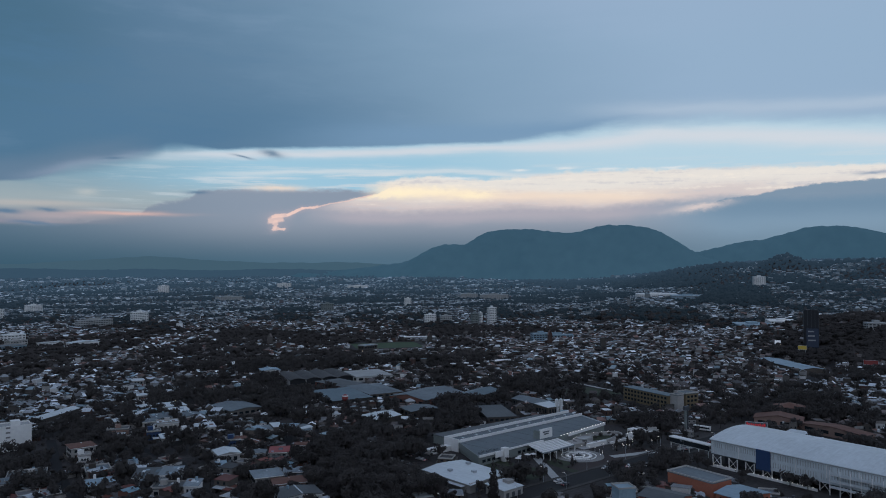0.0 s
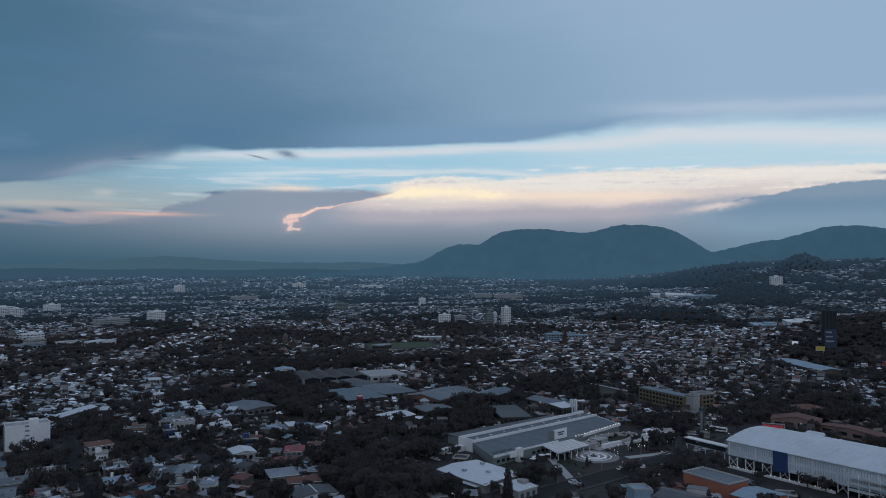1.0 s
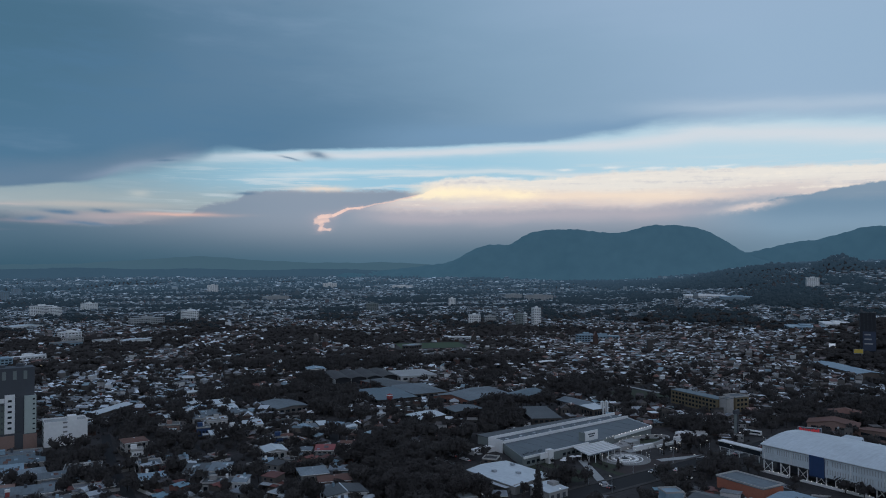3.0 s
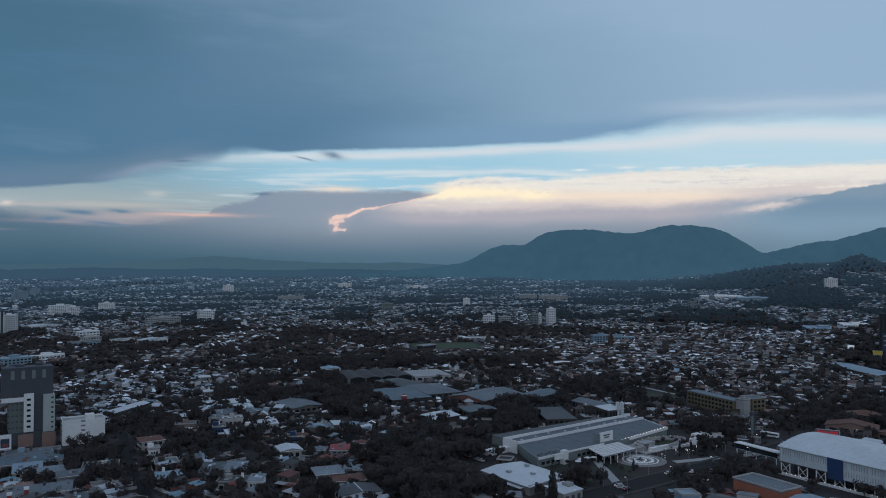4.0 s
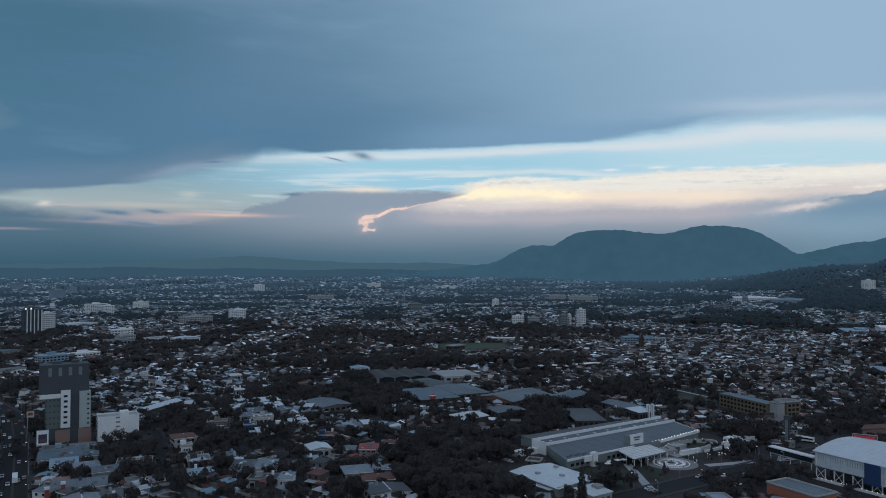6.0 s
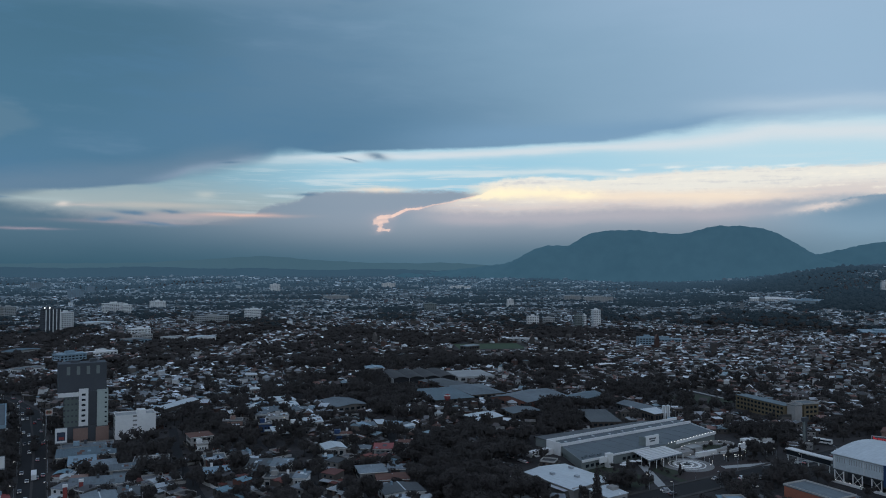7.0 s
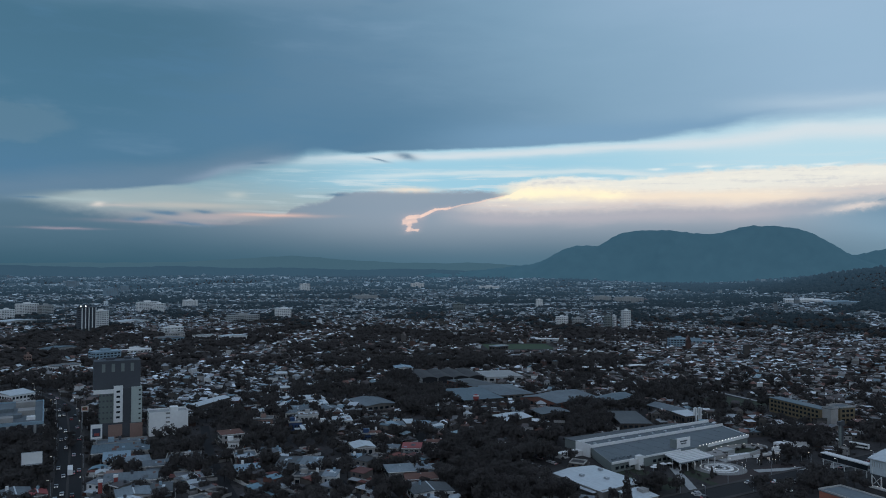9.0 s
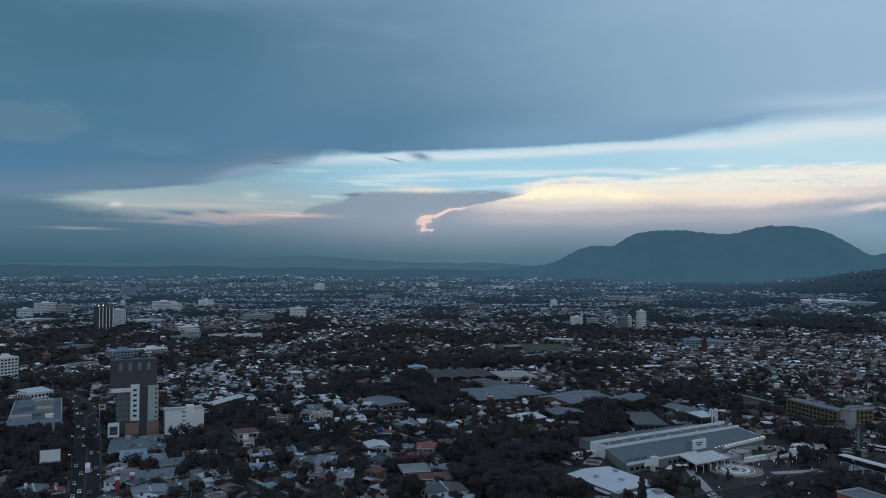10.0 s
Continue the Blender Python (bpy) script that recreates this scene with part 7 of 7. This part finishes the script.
window = Shape()
for y in (-0.505, 0.505):
    for x in (-0.28, 0.24):
        window.box(x - 0.07, x + 0.07, min(y, y * 1.012), max(y, y * 1.012), 0.42, 0.74)
ob = new("town_trees", scatter_mesh("town_trees", "leaf_far", [leafy(60 + i, 170) for i in range(5)], tree_places(mid, 5)))
tagged(ob, "dark broadleaved trees between the roofs", "trees", kind="stuff")
# rings marked _b use the materials with the haze glow
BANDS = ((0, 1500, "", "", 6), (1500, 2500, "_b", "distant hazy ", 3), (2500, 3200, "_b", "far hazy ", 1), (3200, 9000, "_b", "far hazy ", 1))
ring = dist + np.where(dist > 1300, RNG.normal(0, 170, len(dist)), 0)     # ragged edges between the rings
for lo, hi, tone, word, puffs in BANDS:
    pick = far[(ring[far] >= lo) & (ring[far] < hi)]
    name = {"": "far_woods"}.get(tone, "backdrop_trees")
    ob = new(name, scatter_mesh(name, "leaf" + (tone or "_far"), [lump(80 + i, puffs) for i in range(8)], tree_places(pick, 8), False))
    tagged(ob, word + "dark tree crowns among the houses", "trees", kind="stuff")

# ---- farther houses as joined masses
fh = np.array([k for k in order if not is_tree[k]][NEAR_HOUSES:])
w, d = plots[fh, 3] * RNG.uniform(0.75, 1.0, len(fh)), plots[fh, 4] * RNG.uniform(0.4, 0.75, len(fh))
h = np.where(RNG.uniform(size=len(fh)) < 0.09, RNG.uniform(4.5, 5.8, len(fh)), RNG.uniform(2.0, 3.6, len(fh))) * np.interp(R[fh], (300, 2000, 5000), (1, 1.1, 1.9))
tall = RNG.uniform(size=len(fh)) < 0.012
h = np.where(tall & (R[fh] > 900), np.minimum(h * RNG.uniform(1.6, 3, len(fh)), 18), h)
kind = RNG.choice(4, len(fh), p=(0.3, 0.34, 0.26, 0.1))
base = np.stack([kind, X[fh], Y[fh], Z[fh], plots[fh, 2] + np.where(RNG.uniform(size=len(fh)) < 0.5, 3.1416, 0), w, d, h], 1)
# most plots carry a second, lower wing behind or beside the house
wing = np.nonzero(RNG.uniform(size=len(fh)) < 0.75)[0]
wings = base[wing].copy()
shift, across = plots[fh[wing], 4] * 0.42, RNG.uniform(-0.25, 0.25, len(wing)) * plots[fh[wing], 3]
wings[:, 1] += -np.sin(plots[fh[wing], 2]) * shift + np.cos(plots[fh[wing], 2]) * across
wings[:, 2] += np.cos(plots[fh[wing], 2]) * shift + np.sin(plots[fh[wing], 2]) * across
wings[:, 0] = RNG.choice(4, len(wing), p=(0.2, 0.5, 0.3, 0.0))
wings[:, 5] *= RNG.uniform(0.5, 0.95, len(wing))
wings[:, 6] *= RNG.uniform(0.45, 0.8, len(wing))
wings[:, 7] = np.minimum(wings[:, 7] * RNG.uniform(0.7, 1.0, len(wing)), 6.0)
base, base_r = np.concatenate([base, wings]), np.concatenate([R[fh], R[fh[wing]]])
close = base[base_r < 700]
close = close.copy()
close[:, 0] = 0
ob = new("town_house_windows", scatter_mesh("house_windows", "glass", [(window.v, window.f)], close))
tagged(ob, "small dark windows of the countless town houses", "windows", kind="stuff")
walls, roofs = [], []
for st in ("gable", "shed", "flat", "hip"):
    b = Shape().box(-0.5, 0.5, -0.5, 0.5, -0.5, 1)
    r = Shape()
    if st == "gable":
        for y in (-0.499, 0.499):
            b.add([(-0.5, y, 1), (0.5, y, 1), (0, y, 1.36)], [(0, 1, 2)])
        r.add([(-0.54, -0.54, 0.98), (-0.54, 0.54, 0.98), (0, 0.54, 1.4), (0, -0.54, 1.4), (0.54, -0.54, 0.98), (0.54, 0.54, 0.98)], [(3, 2, 1, 0), (4, 5, 2, 3)])
    elif st == "shed":
        r.add([(-0.53, -0.53, 1.02), (0.53, -0.53, 1.02), (0.53, 0.53, 1.36), (-0.53, 0.53, 1.36)], [(0, 1, 2, 3), (1, 0, 3, 2)][:1])
        b.add([(0.5, 0.5, 1), (-0.5, 0.5, 1), (-0.5, 0.5, 1.34), (0.5, 0.5, 1.34)], [(0, 1, 2, 3)])
    elif st == "hip":
        r.add([(-0.55, -0.55, 1), (0.55, -0.55, 1), (0.55, 0.55, 1), (-0.55, 0.55, 1), (0, -0.2, 1.4), (0, 0.2, 1.4)], [(0, 1, 4), (1, 2, 5, 4), (2, 3, 5), (3, 0, 4, 5)])
    else:
        r.box(-0.52, 0.52, -0.52, 0.52, 1.001, 1.05)
    walls.append((b.v, b.f)), roofs.append((r.v, r.f))
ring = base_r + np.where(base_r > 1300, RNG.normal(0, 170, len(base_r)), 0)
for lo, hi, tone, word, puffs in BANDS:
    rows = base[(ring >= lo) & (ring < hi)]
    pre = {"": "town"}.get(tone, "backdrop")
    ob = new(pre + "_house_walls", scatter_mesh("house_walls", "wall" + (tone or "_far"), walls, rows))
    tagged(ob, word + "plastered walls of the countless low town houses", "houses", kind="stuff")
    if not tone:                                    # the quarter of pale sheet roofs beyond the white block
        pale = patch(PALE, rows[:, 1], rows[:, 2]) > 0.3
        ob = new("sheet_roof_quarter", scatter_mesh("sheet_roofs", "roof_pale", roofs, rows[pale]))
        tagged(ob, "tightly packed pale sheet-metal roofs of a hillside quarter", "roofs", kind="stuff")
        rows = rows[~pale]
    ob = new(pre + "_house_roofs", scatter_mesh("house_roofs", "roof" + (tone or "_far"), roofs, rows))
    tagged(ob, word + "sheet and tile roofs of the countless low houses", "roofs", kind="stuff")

# ---- small pale things on roofs and along kerbs: water tanks, parked vans, crates
n = 7500
near = np.nonzero(base_r < 2600)[0]
pick = RNG.choice(near, n)
on_roof = RNG.uniform(size=n) < 0.6
turn = base[pick, 4]
du, dv = RNG.uniform(-0.35, 0.35, n) * base[pick, 5], np.where(on_roof, RNG.uniform(-0.3, 0.3, n) * base[pick, 6], base[pick, 6] * 0.5 + 1.6)
cx, cy = base[pick, 1] + du * np.cos(turn) - dv * np.sin(turn), base[pick, 2] + du * np.sin(turn) + dv * np.cos(turn)
cz = base[pick, 3] + np.where(on_roof, base[pick, 7] * 1.05, 0.0)
size = np.where(on_roof, RNG.uniform(0.7, 1.5, n), RNG.uniform(1.4, 2.0, n)) * np.interp(base_r[pick], (400, 1700, 2600), (1.0, 1.7, 2.6))
clutter = np.stack([np.where(on_roof, 0, 1), cx, cy, cz, turn, size, size * np.where(on_roof, 1.0, 2.2), size * np.where(on_roof, 1.0, 0.8)], 1)
tank, van = Shape().tube(0, 0, 0, 1.0, 0.5, n=7), Shape().box(-0.5, 0.5, -0.5, 0.5, 0.1, 0.62).box(-0.44, 0.44, -0.3, 0.36, 0.63, 1.0)
ob = new("roof_tanks_and_vans", scatter_mesh("clutter", "clutter", [(tank.v, tank.f), (van.v, van.f)], clutter))
tagged(ob, "pale water tanks on roofs and parked vans between houses", "clutter", kind="stuff")

# ---- scrub and hedges on the open ground between the near houses
n = 5200
az, r = RNG.uniform(-46, 36, n), 300 + 470 * RNG.uniform(size=n) ** 0.8
sx, sy = r * np.sin(np.radians(az)), r * np.cos(np.radians(az))
clear = ~blocked(sx, sy, -0.6)
sx, sy = sx[clear], sy[clear]
s = RNG.uniform(0.18, 0.42, len(sx))
scrub = np.stack([RNG.integers(0, 4, len(sx)), sx, sy, land(sx, sy) - 0.4, RNG.uniform(0, 6.28, len(sx)), s, s, s * RNG.uniform(0.6, 1.1, len(sx))], 1)
ob = new("scrub", scatter_mesh("scrub", "leaf_far", [lump(140 + i, 2) for i in range(4)], scrub))
tagged(ob, "dark scrub and hedges between the near houses", "bushes", kind="stuff")
